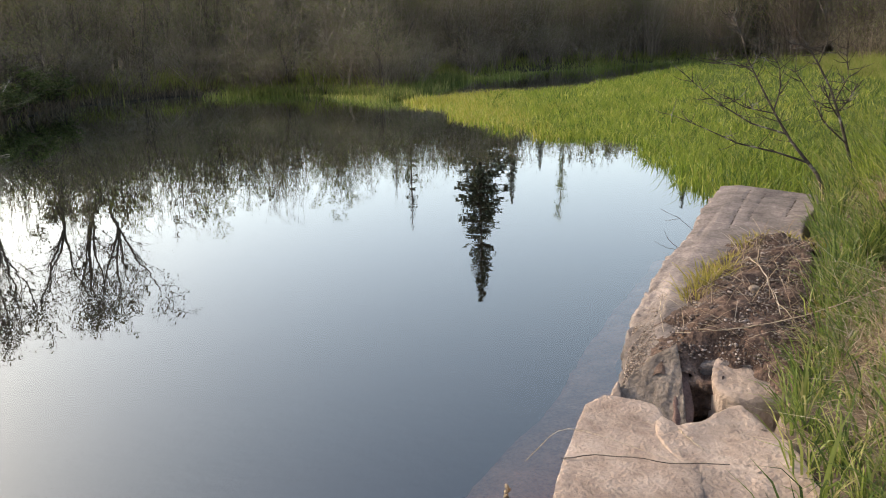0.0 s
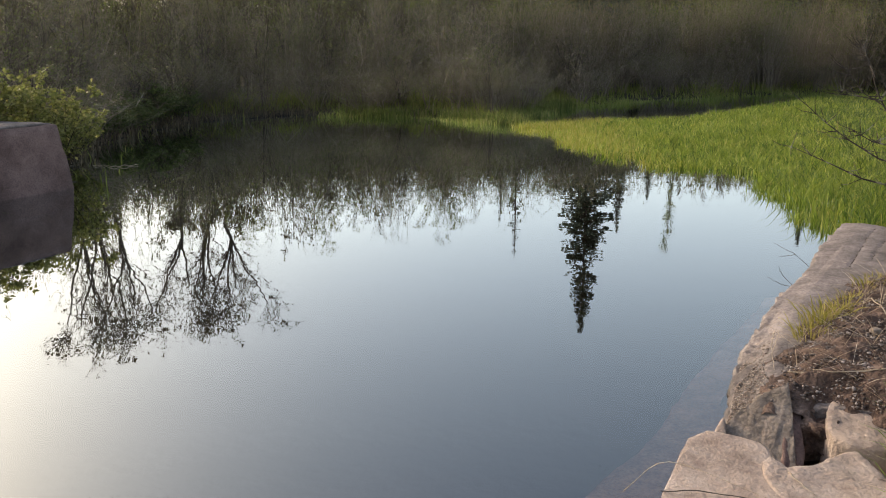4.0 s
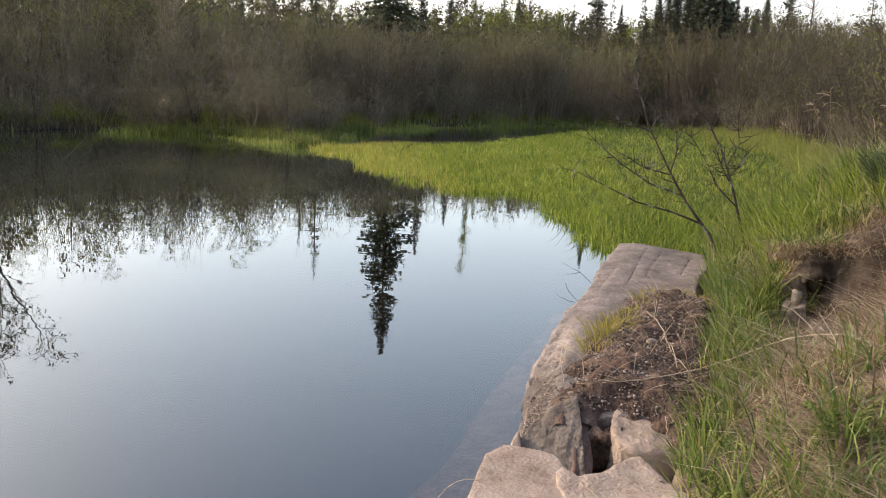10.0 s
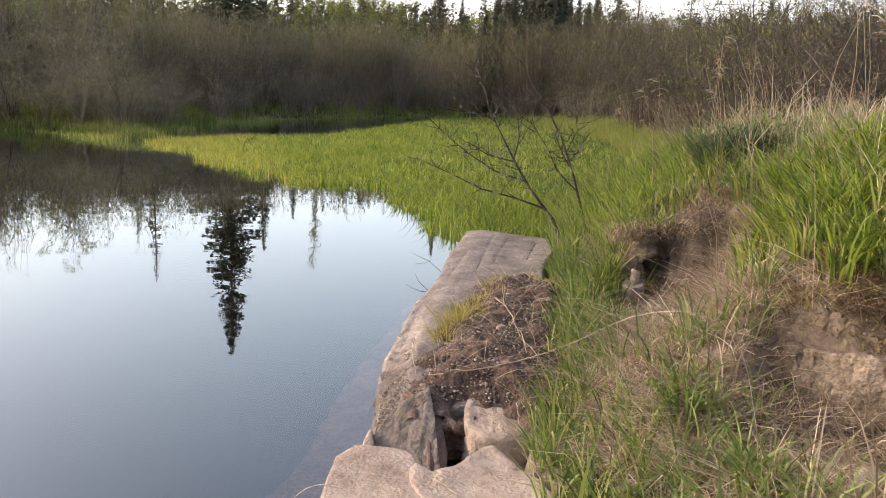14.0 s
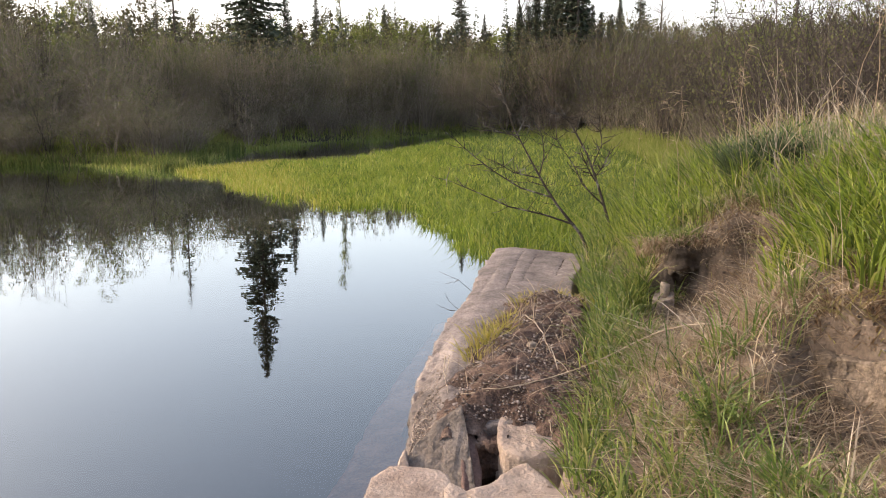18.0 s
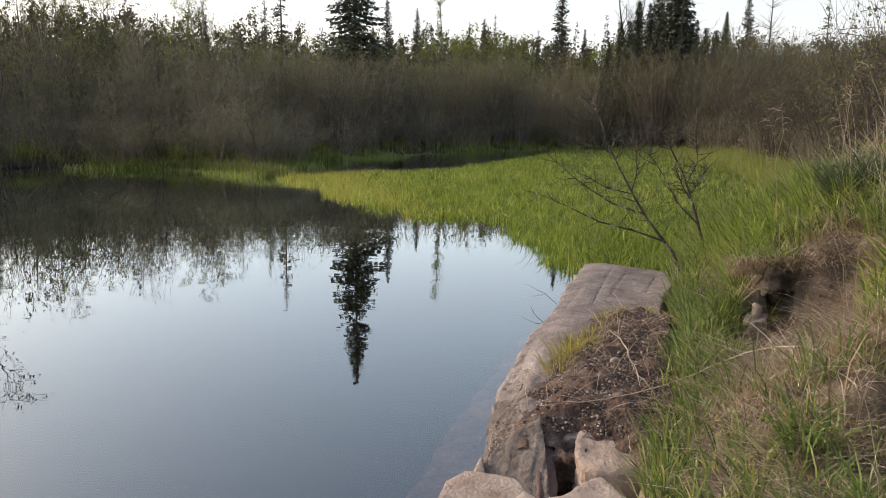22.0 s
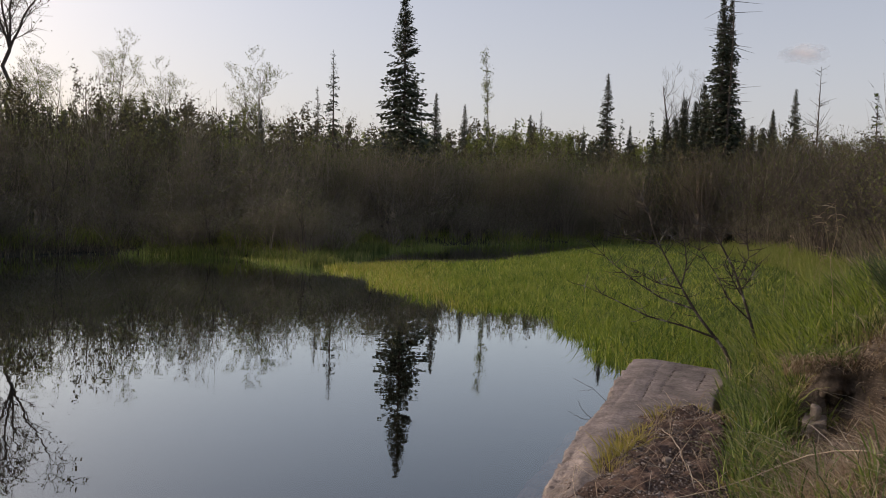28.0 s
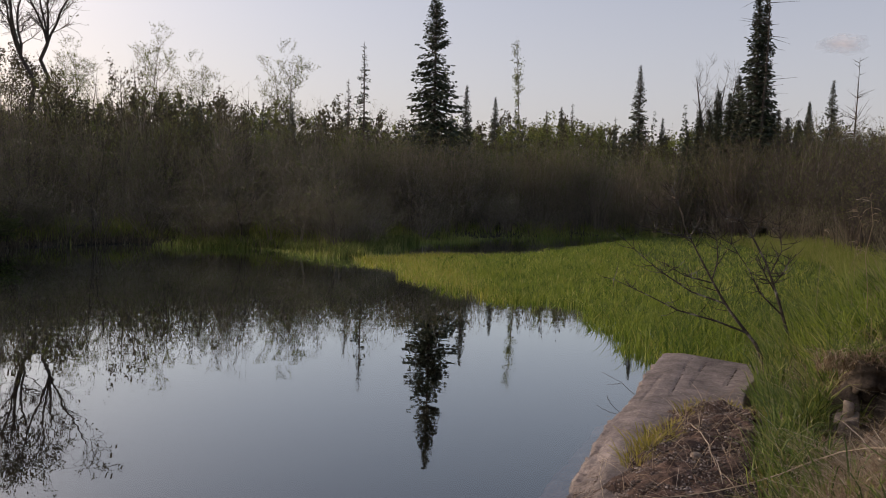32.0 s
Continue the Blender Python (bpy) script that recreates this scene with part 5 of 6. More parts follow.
thing("dry_stems", tufts(bg_rng, thatch, 7, 0.25, 0.62, 0.004, 0.008, (0.05, 0.7), (0.1, 0.8), 0.06), M_STRAW,
      "standing dry grass stems among the new growth", "dead grass", kind="stuff")

M_BLEACHED = foliage("bleached_stems", [(0.0, (0.24, 0.19, 0.13)), (0.6, (0.42, 0.35, 0.26)), (1.0, (0.62, 0.56, 0.46))], 0.25, 0.7)
tall = bank_points(190, (1.7, 6.0, 3.6, 12.5), lambda x, y, s: np.clip((s - 1.0) / 0.5, 0, 1) * (0.35 + 0.6 * (wave(x, y, 2.2, 5.0) > 0.1)))
thing("tall_dry_stems", tufts(bg_rng, tall, 4, 0.45, 1.05, 0.003, 0.0055, (0.0, 0.6), (0.05, 1.1), 0.14), M_BLEACHED,
      "tall bleached dead stems standing and bent on the bank's crest", "dead grass", kind="stuff")

back = bank_points(1500, (0.4, 7.0, -6.0, 2.6), lambda x, y, s: np.clip(s / 0.5, 0, 1) * (0.4 + 0.6 * (wave(x, y, 2.4, 1.0) > 0)))
thing("back_grass", tufts(bg_rng, back, 12, 0.14, 0.36, 0.008, 0.015, (0.05, 0.6), (0.2, 0.9), 0.09, plain=True), M_GRASS,
      "spring grass on the bank behind the concrete", "grass", kind="stuff")
back_dry = bank_points(9000, (0.3, 7.0, -6.0, 2.4), lambda x, y, s: 0.8 + 0 * x)
n = len(back_dry)
thing("back_straw", blades(bg_rng, back_dry + [0, 0, 0.01], bg_rng.uniform(0.06, 0.2, n), bg_rng.uniform(0.005, 0.01, n), bg_rng.uniform(0.8, 3.0, n), bg_rng.uniform(0.3, 0.9, n), None, True), M_STRAW,
      "dead grass lying on the bank behind the concrete", "dead grass", kind="stuff")

# tall seed stalks on the crest
SEED = np.random.default_rng(43)


def stalk(gen, h):
    t = np.linspace(0, 1, 6)
    lean = gen.uniform(0.05, 0.30)
    line = np.stack([lean * h * t ** 1.6, gen.normal(0, 0.02, 6) * t, h * t * (1 - 0.06 * t)], 1)
    head = []
    for i in range(14):
        f = gen.uniform(0.80, 1.0)
        p = np.array([lean * h * f ** 1.6, 0, h * f * (1 - 0.06 * f)])
        w = gen.normal(size=3) * [0.6, 0.6, 0.3] + [0.5, 0, 0.2]
        head.append([p, p + w * 0.035, p + w * 0.06 - [0, 0, 0.015]])
    return tubes([line], [0.0028 * (1 - 0.7 * t)], 4), tubes(np.array(head), np.tile([0.0012, 0.002, 0.0008], (14, 1)), 3)


stalk_sources = []
for i in range(4):
    e = empty("seed_stalk", pose(0, 0, 0), "tall dead bleached grass stalk with a ragged seed head", "grass stalk", "dead stalks on the bank")
    a, b = stalk(SEED, 1.0)
    part("stem", a, M_STRAW, e)
    part("seed_head", b, M_STRAW, e)
    stalk_sources.append(e)
spots = [(2.35, 4.9), (2.5, 5.3), (2.7, 4.6), (2.45, 5.9), (2.9, 5.5), (3.1, 6.1), (2.75, 6.6), (2.6, 7.3), (3.3, 7.0), (2.2, 8.6), (2.9, 8.0), (3.5, 8.4), (2.4, 9.6), (3.2, 9.4), (2.6, 4.2),
         (3.8, 9.2), (2.1, 7.6), (3.0, 4.9), (3.4, 5.6), (3.7, 6.4), (2.35, 6.6), (2.0, 9.2), (4.2, 8.0), (4.0, 10.2), (3.0, 10.8), (2.5, 10.9)]
for i, (x, y) in enumerate(spots):
    s = 0.75 + 0.75 * ((i * 37 % 11) / 10)
    m = pose(x, y, float(ground_z(x, y)) - 0.02, 0, 0, i * 83) @ Matrix.Diagonal((s, s, s, 1))
    if i < 4:
        stalk_sources[i].matrix_world = m
    else:
        source = stalk_sources[i % 4]
        c = copy_thing(source, pose(0, 0, 0))
        c.matrix_basis = m

# ---------------------------------------------------------------- on the slab
def mound_height(x, y):
    off = x - wall_left(y)
    left = np.interp(y, [4.3, 4.9, 6.1, 7.5, 8.0], [0.34, 0.26, 0.36, 0.52, 0.75]) + 0.05 * np.sin(y * 9) + 0.03 * np.sin(y * 23)
    a = np.clip((off - left) / 0.28, -0.6, 1)
    b = np.clip((7.75 + 0.12 * np.sin(x * 9) - y) / 0.45, -0.6, 1)
    c = np.clip((y - 4.64 - 0.10 * np.sin(x * 6)) / 0.3, -0.6, 1)
    return 0.295 + 0.15 * np.minimum(np.minimum(a, b), c) + 0.025 * wave(x, y, 7.0) * np.clip(a, 0, 1)


mx, my = np.meshgrid(np.linspace(-0.2, 1.6, 80), np.linspace(4.3, 8.0, 150), indexing="ij")
mz = mound_height(mx, my) + np.array([noise.fractal(Vector((a * 7, b * 7, 1.7)), 1.0, 2.0, 4) for a, b in zip(mx.ravel(), my.ravel())]).reshape(mx.shape) * 0.05
mi = np.arange(mx.size).reshape(mx.shape)
mq = np.stack([mi[:-1, :-1], mi[1:, :-1], mi[1:, 1:], mi[:-1, 1:]], 2).reshape(-1, 4)
mo = (mx - wall_left(my)).ravel()[mq].mean(1)
mq = mq[(mz.ravel()[mq].max(1) > 0.27) & (mo < 1.22)]
thing("soil_mound", (np.stack([mx, my, mz], 2).reshape(-1, 3), [mq]), M_GRAVEL_SOIL, "dark gravelly soil heaped on the concrete slab", "soil", kind="stuff", smooth=True)


def pebble_soup(gen, at, r0, r1):
    """Angular pebbles, each a squashed uneven octahedron cut once."""
    n = len(at)
    base = np.array([(1, 0, 0), (0, 1, 0), (-1, 0, 0), (0, -1, 0), (0.5, 0.5, 0.7), (-0.5, 0.5, 0.7), (-0.5, -0.5, 0.7), (0.5, -0.5, 0.7), (0, 0, -0.8)], float)
    s = gen.uniform(r0, r1, n) * gen.uniform(0.6, 1.2, n)
    V = base[None] * gen.uniform(0.7, 1.25, (n, 9, 1)) * np.stack([s, s * gen.uniform(0.6, 1, n), s * gen.uniform(0.5, 0.9, n)], 1)[:, None]
    a = gen.uniform(0, 6.28, n)
    c, q = np.cos(a)[:, None], np.sin(a)[:, None]
    V = np.stack([V[..., 0] * c - V[..., 1] * q, V[..., 0] * q + V[..., 1] * c, V[..., 2]], 2) + at[:, None]
    o = (np.arange(n) * 9)[:, None]
    quads = np.concatenate([o + np.array(f) for f in [(4, 5, 6, 7)]])
    tris = np.concatenate([o + np.array(f) for f in [(0, 1, 4), (1, 5, 4), (1, 2, 5), (2, 6, 5), (2, 3, 6), (3, 7, 6), (3, 0, 7), (0, 4, 7), (1, 0, 8), (2, 1, 8), (3, 2, 8), (0, 3, 8)]])
    return V.reshape(-1, 3), [quads, tris]


M_PEBBLE = foliage("mixed_gravel", [(0.0, (0.050, 0.039, 0.034)), (0.5, (0.118, 0.092, 0.080)), (0.85, (0.225, 0.188, 0.168)), (1.0, (0.42, 0.37, 0.34))], 0.0, 0.85)
M_CRACK = foliage("crack_soil", [(0.0, (0.035, 0.027, 0.022)), (1.0, (0.11, 0.088, 0.072))], 0.0, 0.95)
M_CLOD = foliage("earth_clods", [(0.0, (0.10, 0.074, 0.057)), (0.5, (0.185, 0.145, 0.112)), (1.0, (0.27, 0.22, 0.175))], 0.0, 0.95)
M_WEED = surface("bleached_weed", [(0.3, (0.22, 0.185, 0.145)), (0.7, (0.42, 0.37, 0.30))], 12.0, 0.9)
M_AGGREGATE = foliage("bared_aggregate", [(0.0, (0.12, 0.088, 0.07)), (0.5, (0.22, 0.175, 0.145)), (1.0, (0.34, 0.285, 0.245))], 0.0, 0.9)
pg = np.random.default_rng(51)
px_, py_ = pg.uniform(-0.1, 1.5, 13000), pg.uniform(4.4, 7.9, 13000)
pz_ = mound_height(px_, py_)
k = (pz_ > 0.30) & (px_ - wall_left(py_) < 1.2)
thing("gravel", pebble_soup(pg, np.stack([px_, py_, pz_ + 0.004], 1)[k], 0.0045, 0.0145), M_PEBBLE, "grey and brown gravel scattered over the soil on the slab", "gravel", kind="stuff")
for off, y0, y1 in ((0.16, 8.0, 9.3), (0.37, 8.1, 10.6), (0.54, 8.3, 10.5), (0.88, 8.5, 10.2)):
    cy_ = pg.uniform(y0, y1, 420)
    cx_ = wall_left(cy_) + off + 0.012 * np.sin(cy_ * 2 + off * 9) + 0.005 * np.sin(cy_ * 23 + off * 31) + 0.004 * np.sin(cy_ * 41) + pg.normal(0, 0.006, 420)
    thing("crack_soil", pebble_soup(pg, np.stack([cx_, cy_ - np.clip((cy_ - 8.95) / 1.8, 0, 1) * 0.62 * off, np.full(420, 0.290 if off > 0.3 else 0.261)], 1), 0.003, 0.008), M_CRACK, "dark soil filling a long crack in the slab", "soil", kind="stuff")
ey_ = pg.uniform(4.7, 10.4, 5200)
eo_ = pg.uniform(0, 1, 5200) ** 1.6 * np.interp(ey_, [4.7, 6.0, 7.5, 10.4], [0.26, 0.22, 0.16, 0.12])
ez_ = 0.281 - np.clip((0.16 - eo_) / 0.16, 0, 1) * np.interp(ey_, [5, 7.2], [0.17, 0.05]) - 0.02
thing("edge_aggregate", pebble_soup(pg, np.stack([wall_left(ey_) + 0.02 + eo_, ey_, ez_], 1), 0.004, 0.011), M_AGGREGATE, "pebbly aggregate bared along the slab's broken edge", "gravel", kind="stuff")
lx, ly = pg.uniform(0.9, 3.2, 6500), pg.uniform(2.2, 8.0, 6500)
thing("slope_gravel", pebble_soup(pg, on_land(lx, ly, 0.004)[(shore(lx, ly) > 0.1)], 0.004, 0.013), M_PEBBLE, "small stones lying in the eroded bank soil", "gravel", kind="stuff")


# litter of dead stems on the mound, and soil packed behind the split blocks
mx_, my_ = pg.uniform(0.0, 1.4, 700), pg.uniform(4.5, 7.8, 700)
mz_ = mound_height(mx_, my_)
k = (mz_ > 0.31) & (mx_ - wall_left(my_) < 1.2)
n = int(k.sum())
thing("litter", blades(pg, np.stack([mx_, my_, mz_ + 0.012], 1)[k], pg.uniform(0.05, 0.16, n), pg.uniform(0.003, 0.006, n), pg.uniform(1.2, 4.0, n), pg.uniform(0.2, 0.9, n)), M_STRAW,
      "dead stems and root litter on the gravelly soil", "litter", kind="stuff")
thing("packed_soil", lump((0.42, 0.20, 0.30), 0.08, 0.035, lambda V: V + [0.46, 5.02, 0.02], 0.06, 5.0, 71.0), M_GRAVEL_SOIL,
      "dark soil packed behind the split concrete", "soil", kind="stuff", smooth=True)
thing("packed_soil", lump((0.13, 0.12, 0.30), 0.06, 0.03, lambda V: V + [0.20, 4.68, -0.06], 0.10, 9.0, 75.0), M_GRAVEL_SOIL,
      "dark soil packed in the gap of the split concrete", "soil", kind="stuff", smooth=True)


def stone(name, at, half, r, turn, mat, label, seed, rough=0.03):
    V, F = lump(half, r, min(half) / 5, None, rough, 2.2 / max(half) * 0.3, seed)
    ob = thing(name, (V, F), mat, label, "stone", smooth=True)
    ob.matrix_world = pose(*at, *turn)
    return ob


stone("pebble", (0.56, 5.80, 0.455), (0.035, 0.03, 0.025), 0.02, (0, 0, 20), M_STONE, "pale rounded pebble in the dark gravel", 1.0, 0.008)
stone("pebble", (0.62, 7.34, 0.44), (0.03, 0.02, 0.015), 0.012, (0, 0, 50), M_STONE, "small whitish stone on the gravel", 2.0, 0.006)
thing("stone", hewn([(1.555, 6.25), (1.61, 6.19), (1.72, 6.21), (1.75, 6.33), (1.61, 6.40)], 0.715, 0.35, 0.022, 0.014, 33.0, (0.15, 0.2), 0.03, 0.018), M_STONE,
      "upright tan stone at the mouth of the hollow", "stone", smooth=True)
thing("stone", hewn([(1.625, 6.28), (1.655, 6.255), (1.695, 6.27), (1.70, 6.33), (1.64, 6.34)], 0.81, 0.69, 0.018, 0.010, 37.0, (-0.3, 0.1), 0.05, 0.016), M_STONE,
      "small pale stone resting on the upright one", "stone", smooth=True)
stone("stone", (1.75, 5.93, float(ground_z(1.75, 5.93)) + 0.02), (0.062, 0.055, 0.048), 0.04, (0, 10, 30), M_STONE, "loose rounded stone on the bare slope", 5.0)
stone("stone", (1.78, 2.85, float(ground_z(1.78, 2.85)) + 0.03), (0.13, 0.10, 0.09), 0.05, (0, 10, 70), M_STONE, "pinkish stone at the bottom of the gully", 6.0)


boulder = empty("boulder", pose(0, 0, 0), "big sandy broken boulder with a dark crevice beside it", "boulder")
part("broken_face", hewn([(1.81, 3.95), (1.90, 3.76), (1.955, 3.68), (2.06, 3.50), (2.16, 3.30), (2.33, 3.06), (2.52, 2.90), (3.0, 3.1), (3.0, 4.3), (2.2, 4.4), (1.88, 4.12)],
                         1.10, 0.2, 0.035, 0.035, 61.0, (0.16, -0.10), 0.05, 0.03), M_ROCKFACE, boulder, smooth=True)
part("fallen_piece", hewn([(1.70, 3.78), (1.79, 3.66), (1.85, 3.70), (1.83, 3.84), (1.75, 3.90)], 0.66, 0.2, 0.03, 0.02, 65.0, (0.2, 0.2), 0.05, 0.02), M_ROCKFACE, boulder, "pale piece broken off beside the crevice", smooth=True)
M_RUST = foliage("rusty_thatch", [(0.0, (0.10, 0.060, 0.036)), (0.5, (0.19, 0.125, 0.072)), (0.85, (0.27, 0.20, 0.10)), (1.0, (0.34, 0.33, 0.10))], 0.25, 0.8)
mg_ = np.random.default_rng(67)
ux, uy = mg_.uniform(1.85, 3.3, 9000), mg_.uniform(3.2, 5.0, 9000)
k = (-0.858 * (ux - 1.88) - 0.515 * (uy - 3.92) < -0.01) & (mg_.uniform(0, 1, 9000) < np.clip((4.4 - uy) / 0.4, 0, 1))
ux, uy = ux[k], uy[k]
k = len(ux)
top_z = np.maximum(ground_z(ux, uy), np.where((ux < 2.95) & (uy < 4.3), 1.10 + 0.16 * (ux - 2.26) - 0.10 * (uy - 3.6), 0))
thing("thatch", blades(mg_, np.stack([ux, uy, top_z + 0.004], 1), mg_.uniform(0.03, 0.13, k), mg_.uniform(0.004, 0.009, k), mg_.uniform(0.4, 2.6, k), mg_.uniform(0.3, 1.0, k), None, True), M_RUST,
      "rusty dead thatch and moss over the boulder's top", "dead grass", kind="stuff")

# grass tufts on the slab
M_TUFT = foliage("yellow_tuft", [(0.0, (0.22, 0.20, 0.04)), (0.6, (0.36, 0.32, 0.07)), (1.0, (0.46, 0.36, 0.14))], 0.45, 0.5)
for x, y, each, h in ((0.22, 6.05, 90, 0.20), (0.40, 6.45, 70, 0.16), (0.95, 7.55, 60, 0.14), (0.75, 7.65, 40, 0.12), (1.0, 5.3, 50, 0.16), (0.16, 5.86, 60, 0.17), (0.30, 6.25, 60, 0.16), (0.47, 6.85, 45, 0.12), (0.60, 7.30, 45, 0.11), (1.12, 7.40, 60, 0.14), (1.25, 7.10, 50, 0.15)):
    z = max(float(mound_height(x, y)), 0.30)
    thing("grass_tuft", tufts(bg_rng, np.array([[x, y, z]]), each, h * 0.5, h, 0.006, 0.011, (0.1, 0.8), (0.1, 0.8), 0.12), M_TUFT,
          "yellow-green grass tuft rooted in the gravel", "grass tuft", "tufts on the slab")


def stick(name, points, r0, r1, mat, label, sides=5, category="stick", group=""):
    P = np.array(points, float)
    t = np.linspace(0, 1, 14)
    s = np.linspace(0, 1, len(P))
    line = np.stack([np.interp(t, s, P[:, c]) for c in range(3)], 1)
    line[1:-1] = (line[:-2] + 2 * line[1:-1] + line[2:]) / 4
    line[1:-1] += np.array([[math.sin(i * 2.1 + P[0, 0] * 9), math.cos(i * 1.7 + P[0, 1] * 5), math.sin(i * 1.3)] for i in range(12)]) * r0 * 0.9
    return thing(name, tubes([line], [0.7 * (r0 + (r1 - r0) * t)], sides), mat, label, category, group)


stick("stick", [(0.02, 5.02, 0.36), (0.20, 4.90, 0.42), (0.46, 4.96, 0.46), (0.88, 4.90, 0.60), (1.22, 4.80, 0.86), (1.45, 4.55, 1.00), (1.66, 4.25, 0.98)], 0.005, 0.006, M_STICK, "long thin bleached stick lying across slab and bank")
stick("stick", [(0.16, 4.93, 0.43), (0.30, 4.86, 0.46), (0.55, 4.97, 0.47)], 0.004, 0.003, M_STICK, "thin bleached twig on the gravel")
stick("stick", [(0.57, 6.52, 0.49), (0.66, 6.1, 0.49), (0.66, 5.6, 0.48), (0.76, 5.05, 0.47)], 0.007, 0.004, M_STICK, "bent bleached stick on the gravel")
stick("stick", [(1.74, 6.62, 1.12), (1.96, 6.56, 1.20), (2.18, 6.50, 1.33)], 0.007, 0.004, M_STICK, "pale dry stick on the lip of the hollow")
stick("stick", [(0.40, 6.25, 0.47), (0.57, 6.52, 0.49)], 0.004, 0.005, M_STICK, "thin bleached twig on the gravel")
stick("twig", [(-0.09, 5.92, 0.33), (-0.10, 5.55, 0.34), (-0.06, 5.15, 0.31)], 0.004, 0.003, M_STICK, "pale dry twig on bare concrete")
stick("twig", [(-0.06, 5.92, 0.33), (-0.07, 5.65, 0.34), (-0.09, 5.45, 0.31)], 0.003, 0.003, M_STICK, "pale dry twig on bare concrete")
stick("root", [(0.62, 4.52, 0.42), (0.72, 4.50, 0.45), (0.76, 4.40, 0.36), (0.78, 4.25, 0.26)], 0.006, 0.004, M_STICK, "curled dry root hanging from the soil", category="root")
stick("root", [(0.55, 4.50, 0.40), (0.56, 4.42, 0.33), (0.53, 4.33, 0.28)], 0.005, 0.003, M_STICK, "curled dry root hanging from the soil", category="root")
stick("twig", [(-0.47, 3.12, 0.42), (-0.25, 3.20, 0.425), (0.0, 3.18, 0.425), (0.28, 3.24, 0.42)], 0.004, 0.003, M_BARK, "thin dark twig lying across the concrete block")
stick("twig", [(-0.70, 3.42, 0.20), (-0.52, 3.45, 0.41), (-0.30, 3.36, 0.43), (0.05, 3.18, 0.43)], 0.003, 0.002, M_STICK, "pale grass stem drooping over the block's edge")
stick("twig", [(0.05, 3.55, 0.41), (0.10, 3.45, 0.42), (0.17, 3.35, 0.42)], 0.004, 0.003, M_STICK, "short pale twig on the concrete block")
for pts in ([(0.75, 4.0, 0.30), (0.98, 4.1, 0.55), (1.15, 4.3, 0.72)], [(0.72, 3.85, 0.25), (0.95, 3.9, 0.45), (1.25, 3.8, 0.72)], [(0.66, 3.7, 0.35), (0.9, 3.55, 0.52), (1.1, 3.45, 0.72)], [(0.7, 4.3, 0.28), (0.85, 4.1, 0.33), (1.05, 3.9, 0.5)]):
    stick("root", pts, 0.005, 0.004, M_STICK, "pale dead root sticking out of the bank", category="root", group="roots by the block")
sg = np.random.default_rng(77)
for i in range(22):
    x, y = sg.uniform(1.2, 3.2), sg.uniform(2.6, 8.0)
    a, L = sg.uniform(0, 6.28), sg.uniform(0.2, 0.55)
    x1, y1 = x + math.cos(a) * L, y + math.sin(a) * L
    if min(shore(np.array([x, x1]), np.array([y, y1]))) < 0.25:
        continue
    z0, z1 = float(ground_z(x, y)), float(ground_z(x1, y1))
    stick("stick", [(x, y, z0 + 0.02), ((x + x1) / 2, (y + y1) / 2, max((z0 + z1) / 2, float(ground_z((x + x1) / 2, (y + y1) / 2))) + 0.04), (x1, y1, z1 + 0.02)], 0.005, 0.003, M_STICK,
          "dry bleached stick lying on the bank", group="sticks on the bank")

wd = np.random.default_rng(79)
for i in range(26):
    x, y = wd.uniform(1.15, 2.9), wd.uniform(2.5, 6.5)
    if float(shore(np.array([x]), np.array([y]))[0]) < 0.3:
        continue
    z0, h, a = float(ground_z(x, y)), wd.uniform(0.22, 0.55), wd.uniform(0, 6.28)
    lean = wd.uniform(0.1, 0.7) * h
    stick("dead_weed", [(x, y, z0 - 0.02), (x + math.cos(a) * lean * 0.4, y + math.sin(a) * lean * 0.4, z0 + h * 0.6), (x + math.cos(a) * lean, y + math.sin(a) * lean, z0 + h)], 0.0045, 0.002, M_BARK if i % 2 else M_STICK,
          "thin dead weed standing on the grassy slope", category="weed", group="dead weeds on the slope")

# lush new grass on the upper bank, and clods on the torn face of the hollow
lg = np.random.default_rng(113)
ux, uy = lg.uniform(2.0, 3.7, 700), lg.uniform(3.86, 6.4, 700)
k = lg.uniform(0, 1, 700) < np.clip((ux - 2.0 - 0.40 * (uy > 5.3)) / 0.25, 0, 1) * np.clip((uy - 3.82) / 0.3, 0, 1) * (0.35 + 0.65 * (wave(ux, uy, 3.1, 0.6) > -0.25))
M_LUSH = foliage("lush_grass", [(0.0, (0.075, 0.115, 0.022)), (0.5, (0.20, 0.27, 0.04)), (0.85, (0.33, 0.40, 0.065)), (1.0, (0.46, 0.44, 0.15))], 0.5, 0.4)
thing("lush_grass", tufts(lg, on_land(ux[k], uy[k]), 15, 0.18, 0.44, 0.009, 0.018, (0.05, 0.6), (0.2, 0.9), 0.09), M_LUSH,
      "broad-bladed bright new grass above the mossy boulder", "grass", kind="stuff")
ux, uy = lg.uniform(1.65, 2.9, 420), lg.uniform(7.1, 10.2, 420)
k = (shore(ux, uy) > 0.3) & (clump(ux, uy) < 0.3) & (lg.uniform(0, 1, 420) < np.clip((ux - 1.5) / 0.5, 0.2, 0.8))
thing("bank_end_grass", tufts(lg, on_land(ux[k], uy[k]), 13, 0.20, 0.48, 0.006, 0.013, (0.05, 0.6), (0.2, 0.9), 0.10), M_LUSH,
      "tall fresh grass where the bank falls to the marsh", "grass", kind="stuff")
ux, uy = lg.uniform(1.5, 2.6, 5200), lg.uniform(5.2, 7.0, 5200)
